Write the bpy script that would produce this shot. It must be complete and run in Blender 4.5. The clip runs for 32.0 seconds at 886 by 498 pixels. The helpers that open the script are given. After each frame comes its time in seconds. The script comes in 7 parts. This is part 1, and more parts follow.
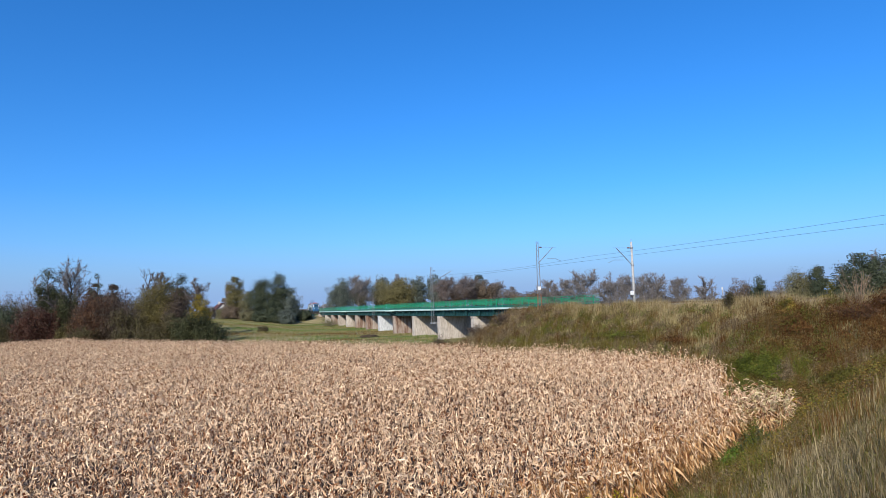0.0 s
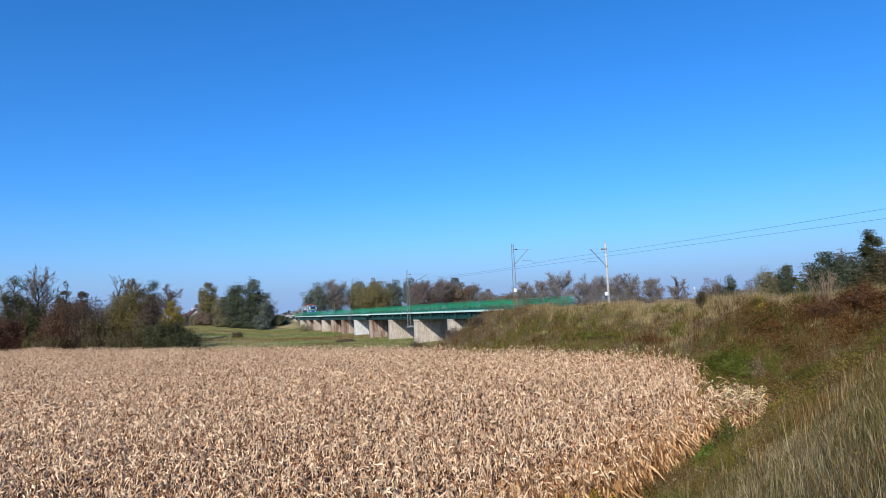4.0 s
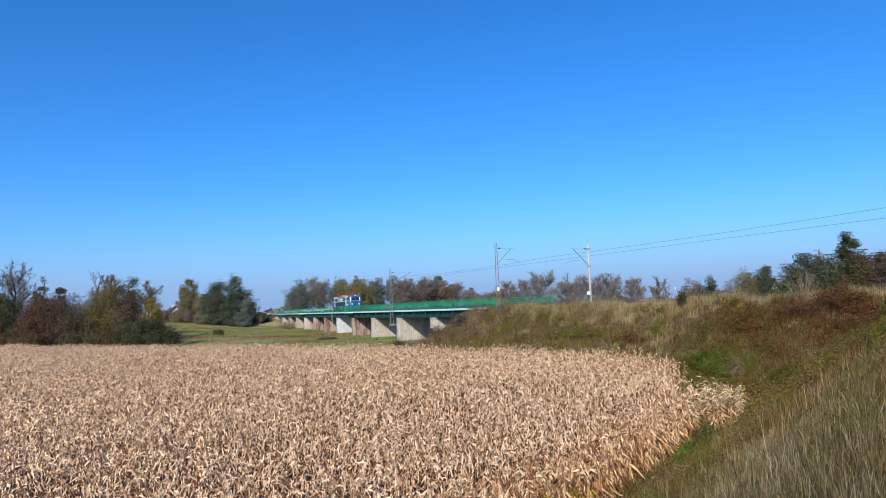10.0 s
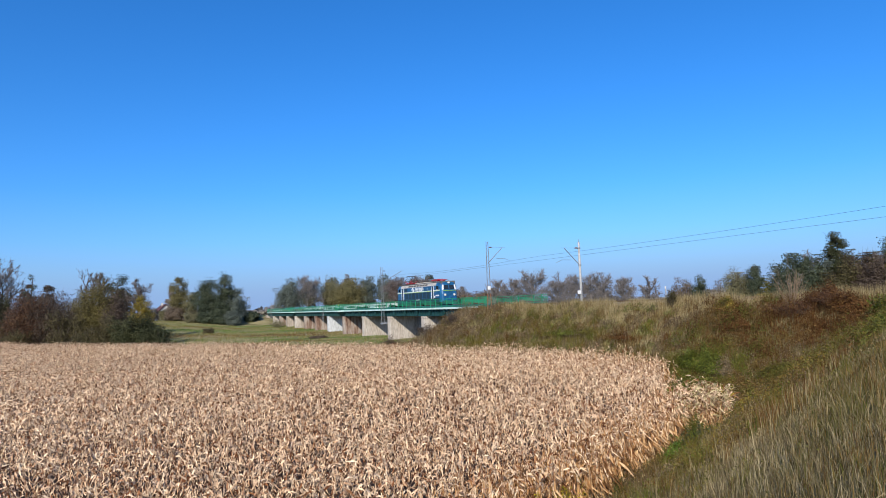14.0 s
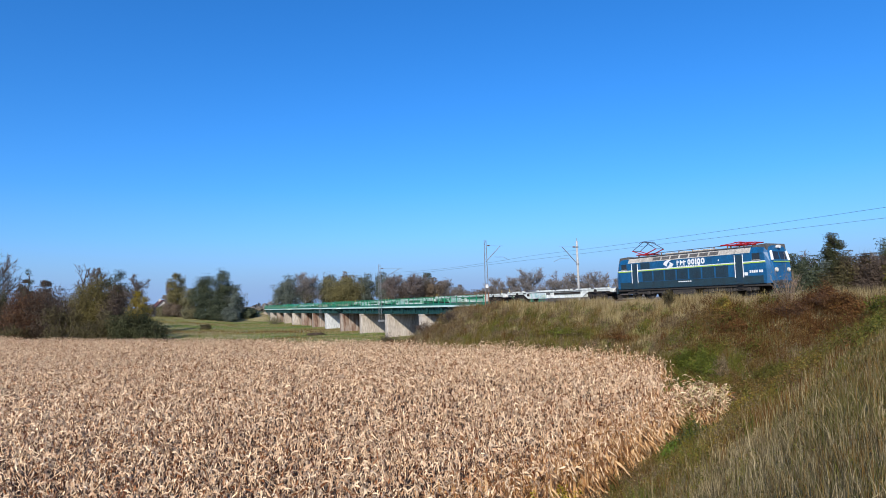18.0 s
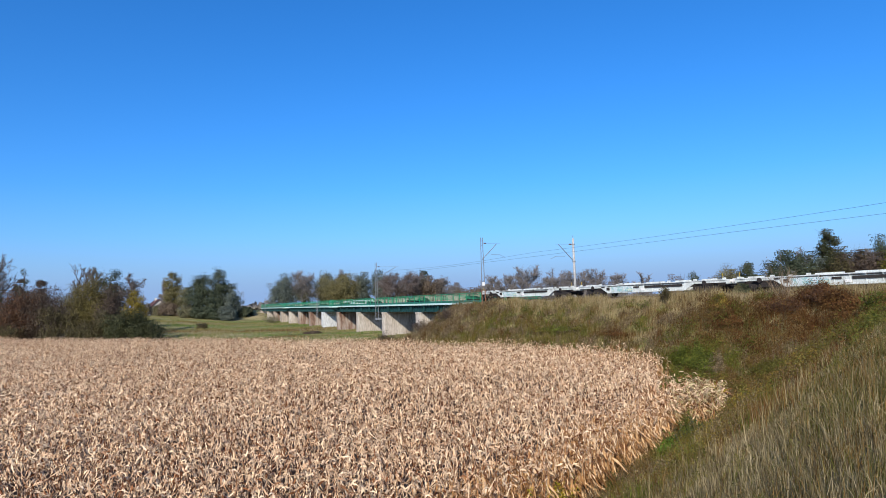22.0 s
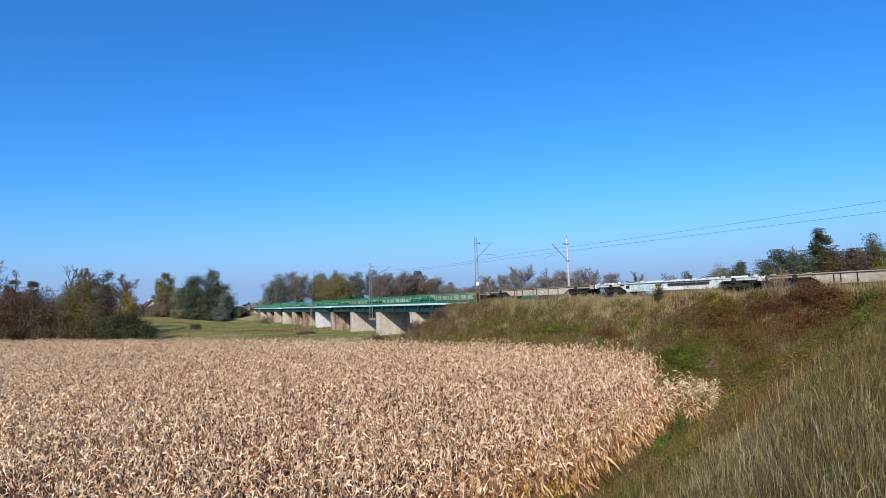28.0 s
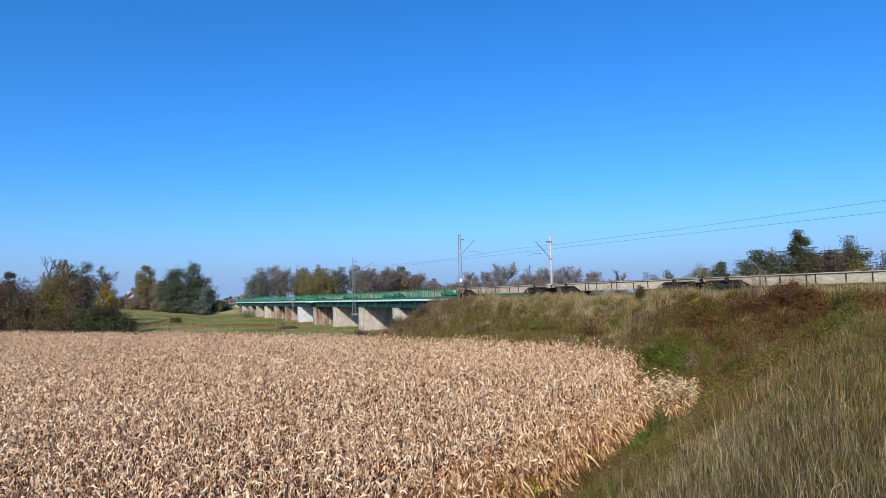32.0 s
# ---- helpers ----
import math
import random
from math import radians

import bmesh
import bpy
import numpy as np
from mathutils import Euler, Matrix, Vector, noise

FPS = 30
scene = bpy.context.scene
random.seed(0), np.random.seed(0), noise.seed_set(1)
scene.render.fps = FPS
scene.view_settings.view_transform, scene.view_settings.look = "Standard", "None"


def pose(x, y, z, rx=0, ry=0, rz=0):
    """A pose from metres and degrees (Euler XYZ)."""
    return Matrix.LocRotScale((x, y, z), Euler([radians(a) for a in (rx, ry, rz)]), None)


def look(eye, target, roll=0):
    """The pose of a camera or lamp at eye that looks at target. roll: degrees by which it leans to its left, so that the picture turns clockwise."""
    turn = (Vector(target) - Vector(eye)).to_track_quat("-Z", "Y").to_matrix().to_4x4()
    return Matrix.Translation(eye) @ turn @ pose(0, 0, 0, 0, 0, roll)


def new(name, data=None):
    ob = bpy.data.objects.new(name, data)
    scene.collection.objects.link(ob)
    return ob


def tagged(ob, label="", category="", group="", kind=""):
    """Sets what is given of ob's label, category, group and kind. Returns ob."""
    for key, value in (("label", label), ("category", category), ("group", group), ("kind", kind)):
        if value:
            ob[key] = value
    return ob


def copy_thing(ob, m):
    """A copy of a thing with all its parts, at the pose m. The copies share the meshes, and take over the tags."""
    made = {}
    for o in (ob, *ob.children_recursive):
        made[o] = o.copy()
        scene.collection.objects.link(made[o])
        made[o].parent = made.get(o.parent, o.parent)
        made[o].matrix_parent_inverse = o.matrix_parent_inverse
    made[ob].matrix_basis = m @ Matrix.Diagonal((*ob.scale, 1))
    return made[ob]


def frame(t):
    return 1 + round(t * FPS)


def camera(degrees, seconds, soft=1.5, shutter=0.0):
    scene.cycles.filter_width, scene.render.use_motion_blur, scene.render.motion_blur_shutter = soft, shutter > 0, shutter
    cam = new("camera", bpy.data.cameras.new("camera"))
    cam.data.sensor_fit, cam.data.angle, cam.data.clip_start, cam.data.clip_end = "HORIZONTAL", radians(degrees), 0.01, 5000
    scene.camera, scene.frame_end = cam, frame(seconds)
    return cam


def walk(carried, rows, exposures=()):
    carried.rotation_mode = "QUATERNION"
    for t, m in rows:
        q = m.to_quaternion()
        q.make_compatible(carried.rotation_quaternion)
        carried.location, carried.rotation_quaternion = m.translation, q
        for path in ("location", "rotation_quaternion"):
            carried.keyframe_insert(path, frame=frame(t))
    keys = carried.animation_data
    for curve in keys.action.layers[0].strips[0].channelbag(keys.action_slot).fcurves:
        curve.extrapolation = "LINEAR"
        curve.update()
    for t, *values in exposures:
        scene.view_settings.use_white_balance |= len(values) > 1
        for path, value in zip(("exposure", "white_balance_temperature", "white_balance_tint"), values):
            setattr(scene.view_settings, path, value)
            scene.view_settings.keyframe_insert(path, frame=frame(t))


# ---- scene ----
EYE = (0.0, 0.0, 6.3)
# seconds, turn to the left, tilt up, lean (degrees)
PATH = [
    (0, 5.332, 5.032, -1.777), (0.5, 5.12, 5.033, -1.759), (1, 4.829, 4.939, -1.719), (1.5, 4.682, 4.812, -1.62),
    (2, 4.687, 5.015, -1.752), (2.5, 4.236, 4.951, -2.106), (3, 3.98, 5.014, -2.227), (3.5, 3.528, 5.253, -2.42),
    (5.5, 2.799, 4.903, -2.558), (6, 2.654, 4.787, -2.512), (6.5, 2.673, 4.553, -2.434), (7, 2.134, 4.22, -2.553),
    (7.5, 2.061, 4.607, -2.714), (8, 1.628, 4.647, -2.81), (8.5, 1.613, 4.828, -2.416), (9, 1.698, 4.881, -2.278),
    (9.5, 1.387, 5.205, -2.391), (10, 1.754, 5.017, -2.224), (10.5, 1.756, 4.898, -2.151), (11, 1.891, 4.682, -2.388),
    (11.5, 1.769, 4.675, -2.115), (12, 1.69, 4.783, -1.729), (12.5, 1.488, 4.672, -1.805), (13, 1.254, 4.735, -1.817),
    (13.5, 1.096, 4.874, -2.005), (14, 0.99, 4.884, -2.113), (14.5, 0.916, 4.864, -1.854), (16.5, 0.759, 4.879, -1.712),
    (17, 0.624, 4.934, -2.021), (17.5, 0.653, 4.897, -2.04), (18, 0.831, 4.698, -1.681), (18.5, 0.622, 4.726, -1.473),
    (19, 0.166, 4.812, -1.247), (19.5, -0.063, 4.56, -1.137), (20, -0.044, 4.205, -1.251), (20.5, 0.324, 4.101, -1.245),
    (21, 0.491, 4.097, -1.329), (21.5, 0.598, 4.206, -1.722), (22, 0.525, 4.508, -1.949), (22.5, 0.421, 4.599, -2.019),
    (23, 0.283, 4.617, -2.059), (23.5, 0.121, 4.685, -2.246), (24, 0.134, 4.606, -2.033), (24.5, 0.009, 4.588, -2.017),
    (25, 0.006, 4.52, -2.028), (25.5, -0.058, 4.441, -1.985), (27.5, 0.011, 4.395, -2.036), (28, -0, 4.481, -2.12),
    (28.5, 0.016, 4.481, -2.111), (29, 0.029, 4.603, -2.281), (29.5, -0.083, 4.496, -2.386), (30, -0.295, 4.425, -2.322),
    (30.5, -0.129, 4.799, -1.827), (31, -0.653, 4.64, -1.543), (31.5, -1.378, 4.152, -1.962), (32, -1.41, 4.107, -1.437),
]


def aim(turn, tilt, lean):
    return pose(*EYE, 0, 0, turn) @ pose(0, 0, 0, 90 + tilt) @ pose(0, 0, 0, 0, 0, lean)


cam = camera(68.02, 32.0, soft=0.9)
walk(cam, [(t, aim(a, b, c)) for t, a, b, c in PATH], exposures=[(0.0, 0.45, 6600, 10), (32.0, 0.45, 6600, 10)])

# ---- light ----
SUN_ELEV, SUN_TURN = 29.0, 194.0      # degrees above the horizon, compass turn from +y
world = bpy.data.worlds.new("sky")
scene.world = world
world.use_nodes = True
wn = world.node_tree
wn.nodes.clear()
sky = wn.nodes.new("ShaderNodeTexSky")
sky.sky_type = "NISHITA"
sky.sun_disc = False
sky.sun_elevation = radians(SUN_ELEV)
sky.sun_rotation = radians(SUN_TURN)
sky.altitude = 1000.0
sky.air_density, sky.dust_density, sky.ozone_density = 1.0, 3.2, 10.0
bg = wn.nodes.new("ShaderNodeBackground")
bg.inputs["Strength"].default_value = 0.15
wout = wn.nodes.new("ShaderNodeOutputWorld")
deep = wn.nodes.new("ShaderNodeHueSaturation")
deep.inputs["Saturation"].default_value = 1.13
deep.inputs["Hue"].default_value = 0.501
wn.links.new(sky.outputs[0], deep.inputs["Color"])
# autumn ground haze that whitens the sky towards the horizon all round
way = wn.nodes.new("ShaderNodeTexCoord")
split = wn.nodes.new("ShaderNodeSeparateXYZ")
haze = wn.nodes.new("ShaderNodeValToRGB")
for p, v in ((0.0, 0.95), (0.03, 0.80), (0.06, 0.50), (0.10, 0.17)):
    q = haze.color_ramp.elements[0] if p == 0.0 else haze.color_ramp.elements.new(p)
    q.color = (v, v, v, 1)
haze.color_ramp.elements[-1].position, haze.color_ramp.elements[-1].color = 0.17, (0, 0, 0, 1)
mist = wn.nodes.new("ShaderNodeMix")
mist.data_type = "RGBA"
mist.inputs[7].default_value = (1.42, 2.24, 3.95, 1)
wn.links.new(way.outputs["Generated"], split.inputs[0])
wn.links.new(split.outputs["Z"], haze.inputs[0])
wn.links.new(haze.outputs[0], mist.inputs[0])
wn.links.new(deep.outputs[0], mist.inputs[6])
wn.links.new(mist.outputs[2], bg.inputs[0])
wn.links.new(bg.outputs[0], wout.inputs[0])
sun = new("sun", bpy.data.lights.new("sun", "SUN"))
sun.data.energy, sun.data.angle, sun.data.color = 4.5, radians(0.53), (1.0, 0.92, 0.80)
e, a = radians(SUN_ELEV), radians(SUN_TURN)
sun.matrix_basis = look((0, 0, 60), (-math.sin(a) * math.cos(e) * 100, -math.cos(a) * math.cos(e) * 100, 60 - math.sin(e) * 100))

# ---- materials ----


COLOUR_SCALE = 0.78      # scales every colour down, so that a stronger sun leaves deeper shadows


def material(name, stops, scale=4.0, rough=0.8, metal=0.0, bump=0.3, detail=6.0, fine=None, island=0.0, through_light=0.0, stretch=(1, 1, 1), spec=0.3, bump_dist=0.02, per_object=0.0):
    """Noise-driven colour between stops [(pos, rgb)], a finer second noise, relief, and chance tints per island or per object."""
    m = bpy.data.materials.new(name)
    m.use_nodes = True
    nt = m.node_tree
    n, l = nt.nodes, nt.links
    n.clear()
    out = n.new("ShaderNodeOutputMaterial")
    bsdf = n.new("ShaderNodeBsdfPrincipled")
    bsdf.inputs["Roughness"].default_value = rough
    bsdf.inputs["Metallic"].default_value = metal
    bsdf.inputs["Specular IOR Level"].default_value = spec
    tc = n.new("ShaderNodeTexCoord")
    mp = n.new("ShaderNodeMapping")
    mp.inputs["Scale"].default_value = stretch
    l.new(tc.outputs["Object"], mp.inputs[0])
    no = n.new("ShaderNodeTexNoise")
    no.inputs["Scale"].default_value = scale
    no.inputs["Detail"].default_value = detail
    no.inputs["Roughness"].default_value = 0.6
    l.new(mp.outputs[0], no.inputs["Vector"])
    fac = no.outputs["Fac"]
    if island or per_object:
        if island:
            src = n.new("ShaderNodeNewGeometry").outputs["Random Per Island"]
            amount = island
        else:
            src = n.new("ShaderNodeObjectInfo").outputs["Random"]
            amount = per_object
        mx = n.new("ShaderNodeMix")
        mx.inputs[0].default_value = amount
        l.new(fac, mx.inputs[2])
        l.new(src, mx.inputs[3])
        fac = mx.outputs[0]
    ramp = n.new("ShaderNodeValToRGB")
    el = ramp.color_ramp.elements
    while len(el) < len(stops):
        el.new(0.5)
    for q, (p, c) in zip(el, stops):
        q.position, q.color = p, (*[v * COLOUR_SCALE for v in c], 1)
    l.new(fac, ramp.inputs[0])
    col = ramp.outputs[0]
    fn = n.new("ShaderNodeTexNoise")
    fn.inputs["Scale"].default_value = fine or scale * 9
    fn.inputs["Detail"].default_value = 4.0
    l.new(mp.outputs[0], fn.inputs["Vector"])
    hsv = n.new("ShaderNodeHueSaturation")
    mr = n.new("ShaderNodeMapRange")
    mr.inputs[1].default_value, mr.inputs[2].default_value = 0.3, 0.7
    mr.inputs[3].default_value, mr.inputs[4].default_value = 0.75, 1.25
    l.new(fn.outputs["Fac"], mr.inputs[0])
    l.new(mr.outputs[0], hsv.inputs["Value"])
    l.new(col, hsv.inputs["Color"])
    col = hsv.outputs[0]
    l.new(col, bsdf.inputs["Base Color"])
    if bump:
        bp = n.new("ShaderNodeBump")
        bp.inputs["Strength"].default_value = bump
        bp.inputs["Distance"].default_value = bump_dist
        l.new(fn.outputs["Fac"], bp.inputs["Height"])
        l.new(bp.outputs[0], bsdf.inputs["Normal"])
    last = bsdf.outputs[0]
    if through_light:
        tr = n.new("ShaderNodeBsdfTranslucent")
        l.new(col, tr.inputs[0])
        ms = n.new("ShaderNodeMixShader")
        ms.inputs[0].default_value = through_light
        l.new(last, ms.inputs[1])
        l.new(tr.outputs[0], ms.inputs[2])
        last = ms.outputs[0]
    l.new(last, out.inputs[0])
    return m


def plain(name, rgb, rough=0.5, metal=0.0, spread=0.25, scale=6.0, bump=0.1, spec=0.4):
    lo = tuple(c * (1 - spread) for c in rgb)
    hi = tuple(min(1.0, c * (1 + spread)) for c in rgb)
    return material(name, [(0.3, lo), (0.7, hi)], scale, rough, metal, bump, spec=spec, bump_dist=0.004)


def leafy(name, a, b, c, through_light=0.25, scale=0.35):
    return material(name, [(0.25, a), (0.5, b), (0.75, c)], scale, 0.65, bump=0.0, island=0.34, through_light=through_light, spec=0.2)


MAT = {}
MAT["soil"] = material("soil", [(0.3, (0.035, 0.020, 0.012)), (0.7, (0.07, 0.042, 0.026))], 1.5, 0.95, bump=0.8, bump_dist=0.05)
# darkest stops: old brown leaves that also stand in for shaded gaps
MAT["corn"] = material("dry maize leaf", [(0.08, (0.09, 0.026, 0.009)), (0.23, (0.26, 0.108, 0.046)), (0.37, (0.63, 0.402, 0.242)), (0.86, (0.96, 0.728, 0.485))], 0.5, 0.7, bump=0.0, island=0.85, through_light=0.06, spec=0.1)
MAT["corn_low"] = material("tan lower maize leaf", [(0.1, (0.22, 0.10, 0.036)), (0.35, (0.56, 0.30, 0.125)), (0.6, (0.78, 0.48, 0.235)), (0.85, (0.95, 0.67, 0.39))], 0.5, 0.7, bump=0.0, island=0.8, through_light=0.35, spec=0.12)
MAT["corn_green"] = leafy("pale maize leaf", (0.40, 0.33, 0.14), (0.62, 0.52, 0.25), (0.80, 0.68, 0.40))
MAT["stalk"] = material("maize stalk", [(0.3, (0.26, 0.12, 0.045)), (0.7, (0.50, 0.27, 0.11))], 2.0, 0.7, bump=0.0, island=0.6)
MAT["concrete"] = material("stained concrete", [(0.28, (0.21, 0.165, 0.125)), (0.42, (0.40, 0.35, 0.295)), (0.6, (0.50, 0.455, 0.40)), (0.8, (0.60, 0.555, 0.50))], 0.5, 0.9, bump=0.5, stretch=(1, 1, 0.25), per_object=0.15)
MAT["concrete_rust"] = material("rust-streaked concrete", [(0.34, (0.11, 0.055, 0.038)), (0.46, (0.23, 0.155, 0.115)), (0.56, (0.33, 0.27, 0.225)), (0.68, (0.44, 0.40, 0.355))], 0.8, 0.9, bump=0.5, stretch=(1.2, 1.2, 0.2))
MAT["concrete_pale"] = material("pale grey concrete", [(0.3, (0.42, 0.44, 0.45)), (0.7, (0.60, 0.62, 0.63))], 0.5, 0.9, bump=0.4, stretch=(1, 1, 0.3))
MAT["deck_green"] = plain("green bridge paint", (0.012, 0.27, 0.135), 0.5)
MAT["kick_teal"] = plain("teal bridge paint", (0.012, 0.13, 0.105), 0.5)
# green darkened by the shade that lies below the deck edge
MAT["girder"] = plain("girder green with deck shade", (0.008, 0.052, 0.056), 0.55)
MAT["edge"] = plain("pale walkway edge", (0.52, 0.70, 0.66), 0.7)
MAT["steel_rail"] = plain("rusty rail steel", (0.16, 0.10, 0.07), 0.5, 0.6)
MAT["ballast"] = material("ballast", [(0.3, (0.12, 0.10, 0.085)), (0.7, (0.26, 0.23, 0.2))], 8.0, 0.95, bump=1.0, bump_dist=0.06)
MAT["mast_steel"] = plain("grey mast steel", (0.22, 0.235, 0.255), 0.6, 0.2)
MAT["mast_concrete"] = plain("mast concrete", (0.42, 0.42, 0.41), 0.85)
MAT["mast_rust"] = plain("rust-brown paint", (0.26, 0.12, 0.06), 0.7)
MAT["wire"] = plain("dark wire", (0.05, 0.05, 0.055), 0.5, 0.5)
MAT["porcelain"] = plain("brown porcelain", (0.18, 0.10, 0.06), 0.2)
MAT["white_plate"] = plain("white enamel", (0.8, 0.8, 0.78), 0.4, spread=0.06)

# ---- helpers for building ----
DX, DY = math.cos(radians(-59.73)), math.sin(radians(-59.73))
RAIL = 6.1


# the line is straight beside the field, bends over the bridge and runs straight again beyond it
BEND0, BEND1, BEND_R = -10.0, -80.0, 650.0
BEND = (BEND0 - BEND1) / BEND_R


def line_xy(s, n):
    """Ground place of a point s metres along the line and n metres off it."""
    s, n = np.asarray(s, float), np.asarray(n, float)
    a = np.clip((BEND0 - s) / BEND_R, 0, BEND)
    rest = np.minimum(s - BEND1, 0) + np.maximum(s - BEND0, 0)
    u = BEND0 - BEND_R * np.sin(a) + rest * np.cos(a) + n * np.sin(a)
    v = BEND_R * (1 - np.cos(a)) - rest * np.sin(a) + n * np.cos(a)
    return 11.47 + DX * u - DY * v, 82.17 + DY * u + DX * v


def drop(s):
    """How far the line lies below its level beside the field: it falls gently across the bridge."""
    return np.interp(s, (-300.0, -190.0, -135.0, -90.0, -45.0, -25.0, -8.0), (1.4, 0.8, 0.62, 0.5, 0.4, 0.28, 0.0))


def line_pose(s, n=0.0, z=0.0):
    x, y = line_xy(s, n)
    a = min(max((BEND0 - s) / BEND_R, 0), BEND)
    return pose(float(x), float(y), z, 0, 0, -59.73 - math.degrees(a))


def to_track(x, y):
    u, v = (x - 11.47) * DX + (y - 82.17) * DY, -(x - 11.47) * DY + (y - 82.17) * DX
    a = np.clip(np.arctan2(BEND0 - u, BEND_R - v), 0, BEND)
    ou, ov = BEND0 - BEND_R * np.sin(a), BEND_R * (1 - np.cos(a))
    rest = (u - ou) * np.cos(a) - (v - ov) * np.sin(a)
    return BEND0 - BEND_R * a + rest, (u - ou) * np.sin(a) + (v - ov) * np.cos(a)


def smooth(a, b, v):
    t = np.clip((v - a) / (b - a), 0, 1)
    return t * t * (3 - 2 * t)


def ground_z(x, y):
    x, y = np.asarray(x, float), np.asarray(y, float)
    s, n = to_track(x, y)
    base = 0.6 * smooth(-42, -10, n) * smooth(-20, -48, s) + 4.4 * smooth(90, 262, y) * (1 - 0.8 * smooth(-46, -12, n) * smooth(-196, -168, s))
    base = base + 0.10 * np.sin(x * 0.21 + 1.3) * np.sin(y * 0.17) + 0.06 * np.sin(x * 0.6 + y * 0.43)
    # railway embankment in two lengths with a conical end at the bridge
    dn = np.maximum(np.abs(n) - 4.3, 0)
    near = np.hypot(dn, np.maximum(-13.6 - s, 0) * 1.0)
    far = np.hypot(dn, np.maximum(s + 187.0, 0))
    bank = 5.55 - drop(s) - np.minimum(near, far) / 1.5 + 0.16 * np.sin(s * 0.45) * np.sin(n * 0.6) + 0.1 * np.sin(s * 1.3 + n)
    # flood levee under the viewer
    along, d = 0.555 * x + 0.832 * y, -0.832 * x + 0.555 * y
    wob = 0.10 * np.sin(along * 0.8) * np.sin(d * 0.9 + 1) + 0.06 * np.sin(along * 1.9 + d * 1.1)
    levee = 4.68 - 0.71 * np.maximum(d - 0.5, 0) - 0.6 * np.maximum(-d - 7, 0) + wob * smooth(0.8, 3, np.hypot(x, y))
    levee = np.where(n < 2, levee, -9)
    z = np.maximum(np.maximum(base, bank), levee)
    # soft valley between the two slopes
    k = 0.5
    return z + k * np.exp(-np.abs(bank - levee) / 0.8) * (np.minimum(bank, levee) > 0)


def fast_mesh(name, verts, faces, mat, smooth_shade=False):
    me = bpy.data.meshes.new(name)
    verts, faces = np.asarray(verts, np.float32), np.asarray(faces, np.int32)
    k = faces.shape[1]
    me.vertices.add(len(verts))
    me.vertices.foreach_set("co", verts.ravel())
    me.loops.add(faces.size)
    me.loops.foreach_set("vertex_index", faces.ravel())
    me.polygons.add(len(faces))
    me.polygons.foreach_set("loop_start", np.arange(0, faces.size, k, dtype=np.int32))
    if smooth_shade:
        me.polygons.foreach_set("use_smooth", np.ones(len(faces), bool))
    me.update(calc_edges=True)
    me.materials.append(mat)
    return me


def part(name, bm, mat, parent=None, label="", smooth_shade=False):
    me = bpy.data.meshes.new(name)
    if smooth_shade:
        for f in bm.faces:
            f.smooth = True
    bm.to_mesh(me)
    bm.free()
    me.materials.append(mat)
    ob = new(name, me)
    ob.parent = parent
    if label:
        ob["label"] = label
    return ob


def mesh_part(name, me, parent=None, m=None, label=""):
    ob = new(name, me)
    ob.parent = parent
    if m is not None:
        ob.matrix_basis = m
    if label:
        ob["label"] = label
    return ob


def thing(name, m, label, category, group="", kind=""):
    ob = new(name)
    ob.empty_display_size = 0.3
    ob.matrix_basis = m
    return tagged(ob, label, category, group, kind)


def box(bm, x0, x1, y0, y1, z0, z1, bevel=0.0):
    v = [bm.verts.new(p) for p in ((x0, y0, z0), (x1, y0, z0), (x1, y1, z0), (x0, y1, z0), (x0, y0, z1), (x1, y0, z1), (x1, y1, z1), (x0, y1, z1))]
    fs = [bm.faces.new([v[i] for i in q]) for q in ((3, 2, 1, 0), (4, 5, 6, 7), (0, 1, 5, 4), (1, 2, 6, 5), (2, 3, 7, 6), (3, 0, 4, 7))]
    if bevel:
        es = list({ed for f in fs for ed in f.edges})
        bmesh.ops.bevel(bm, geom=es, offset=bevel, segments=1, affect="EDGES")
    return bm


def boxes(*specs, bevel=0.0):
    bm = bmesh.new()
    for q in specs:
        box(bm, *q, bevel=bevel)
    return bm


def tube(bm, a, b, r0, r1=None, sides=6):
    a, b = Vector(a), Vector(b)
    r1 = r0 if r1 is None else r1
    d = (b - a).normalized()
    u = d.orthogonal().normalized()
    w = d.cross(u)
    ra, rb = [], []
    for i in range(sides):
        q = 2 * math.pi * i / sides
        o = u * math.cos(q) + w * math.sin(q)
        ra.append(bm.verts.new(a + o * r0))
        rb.append(bm.verts.new(b + o * r1))
    for i in range(sides):
        j = (i + 1) % sides
        bm.faces.new((ra[i], ra[j], rb[j], rb[i]))
    bm.faces.new(ra[::-1])
    bm.faces.new(rb)
    return bm


def tubes(*specs, sides=6):
    bm = bmesh.new()
    for q in specs:
        tube(bm, *q, sides=sides)
    return bm


def prism(bm, outline, y0, y1):
    """An outline in x, z drawn out along y."""
    a = [bm.verts.new((x, y0, z)) for x, z in outline]
    b = [bm.verts.new((x, y1, z)) for x, z in outline]
    n = len(a)
    bm.faces.new(a)
    bm.faces.new(b[::-1])
    for i in range(n):
        j = (i + 1) % n
        bm.faces.new((a[j], a[i], b[i], b[j]))
    return bm


# ---- ground ----
def steps_axis(lo, hi, fine0, fine1, step, grow):
    vals = list(np.arange(fine0, fine1 + step / 2, step))
    v, st = fine1, step
    while v < hi:
        st *= grow
        v += st
        vals.append(v)
    v, st = fine0, step
    while v > lo:
        st *= grow
        v -= st
        vals.insert(0, v)
    return np.array(vals)


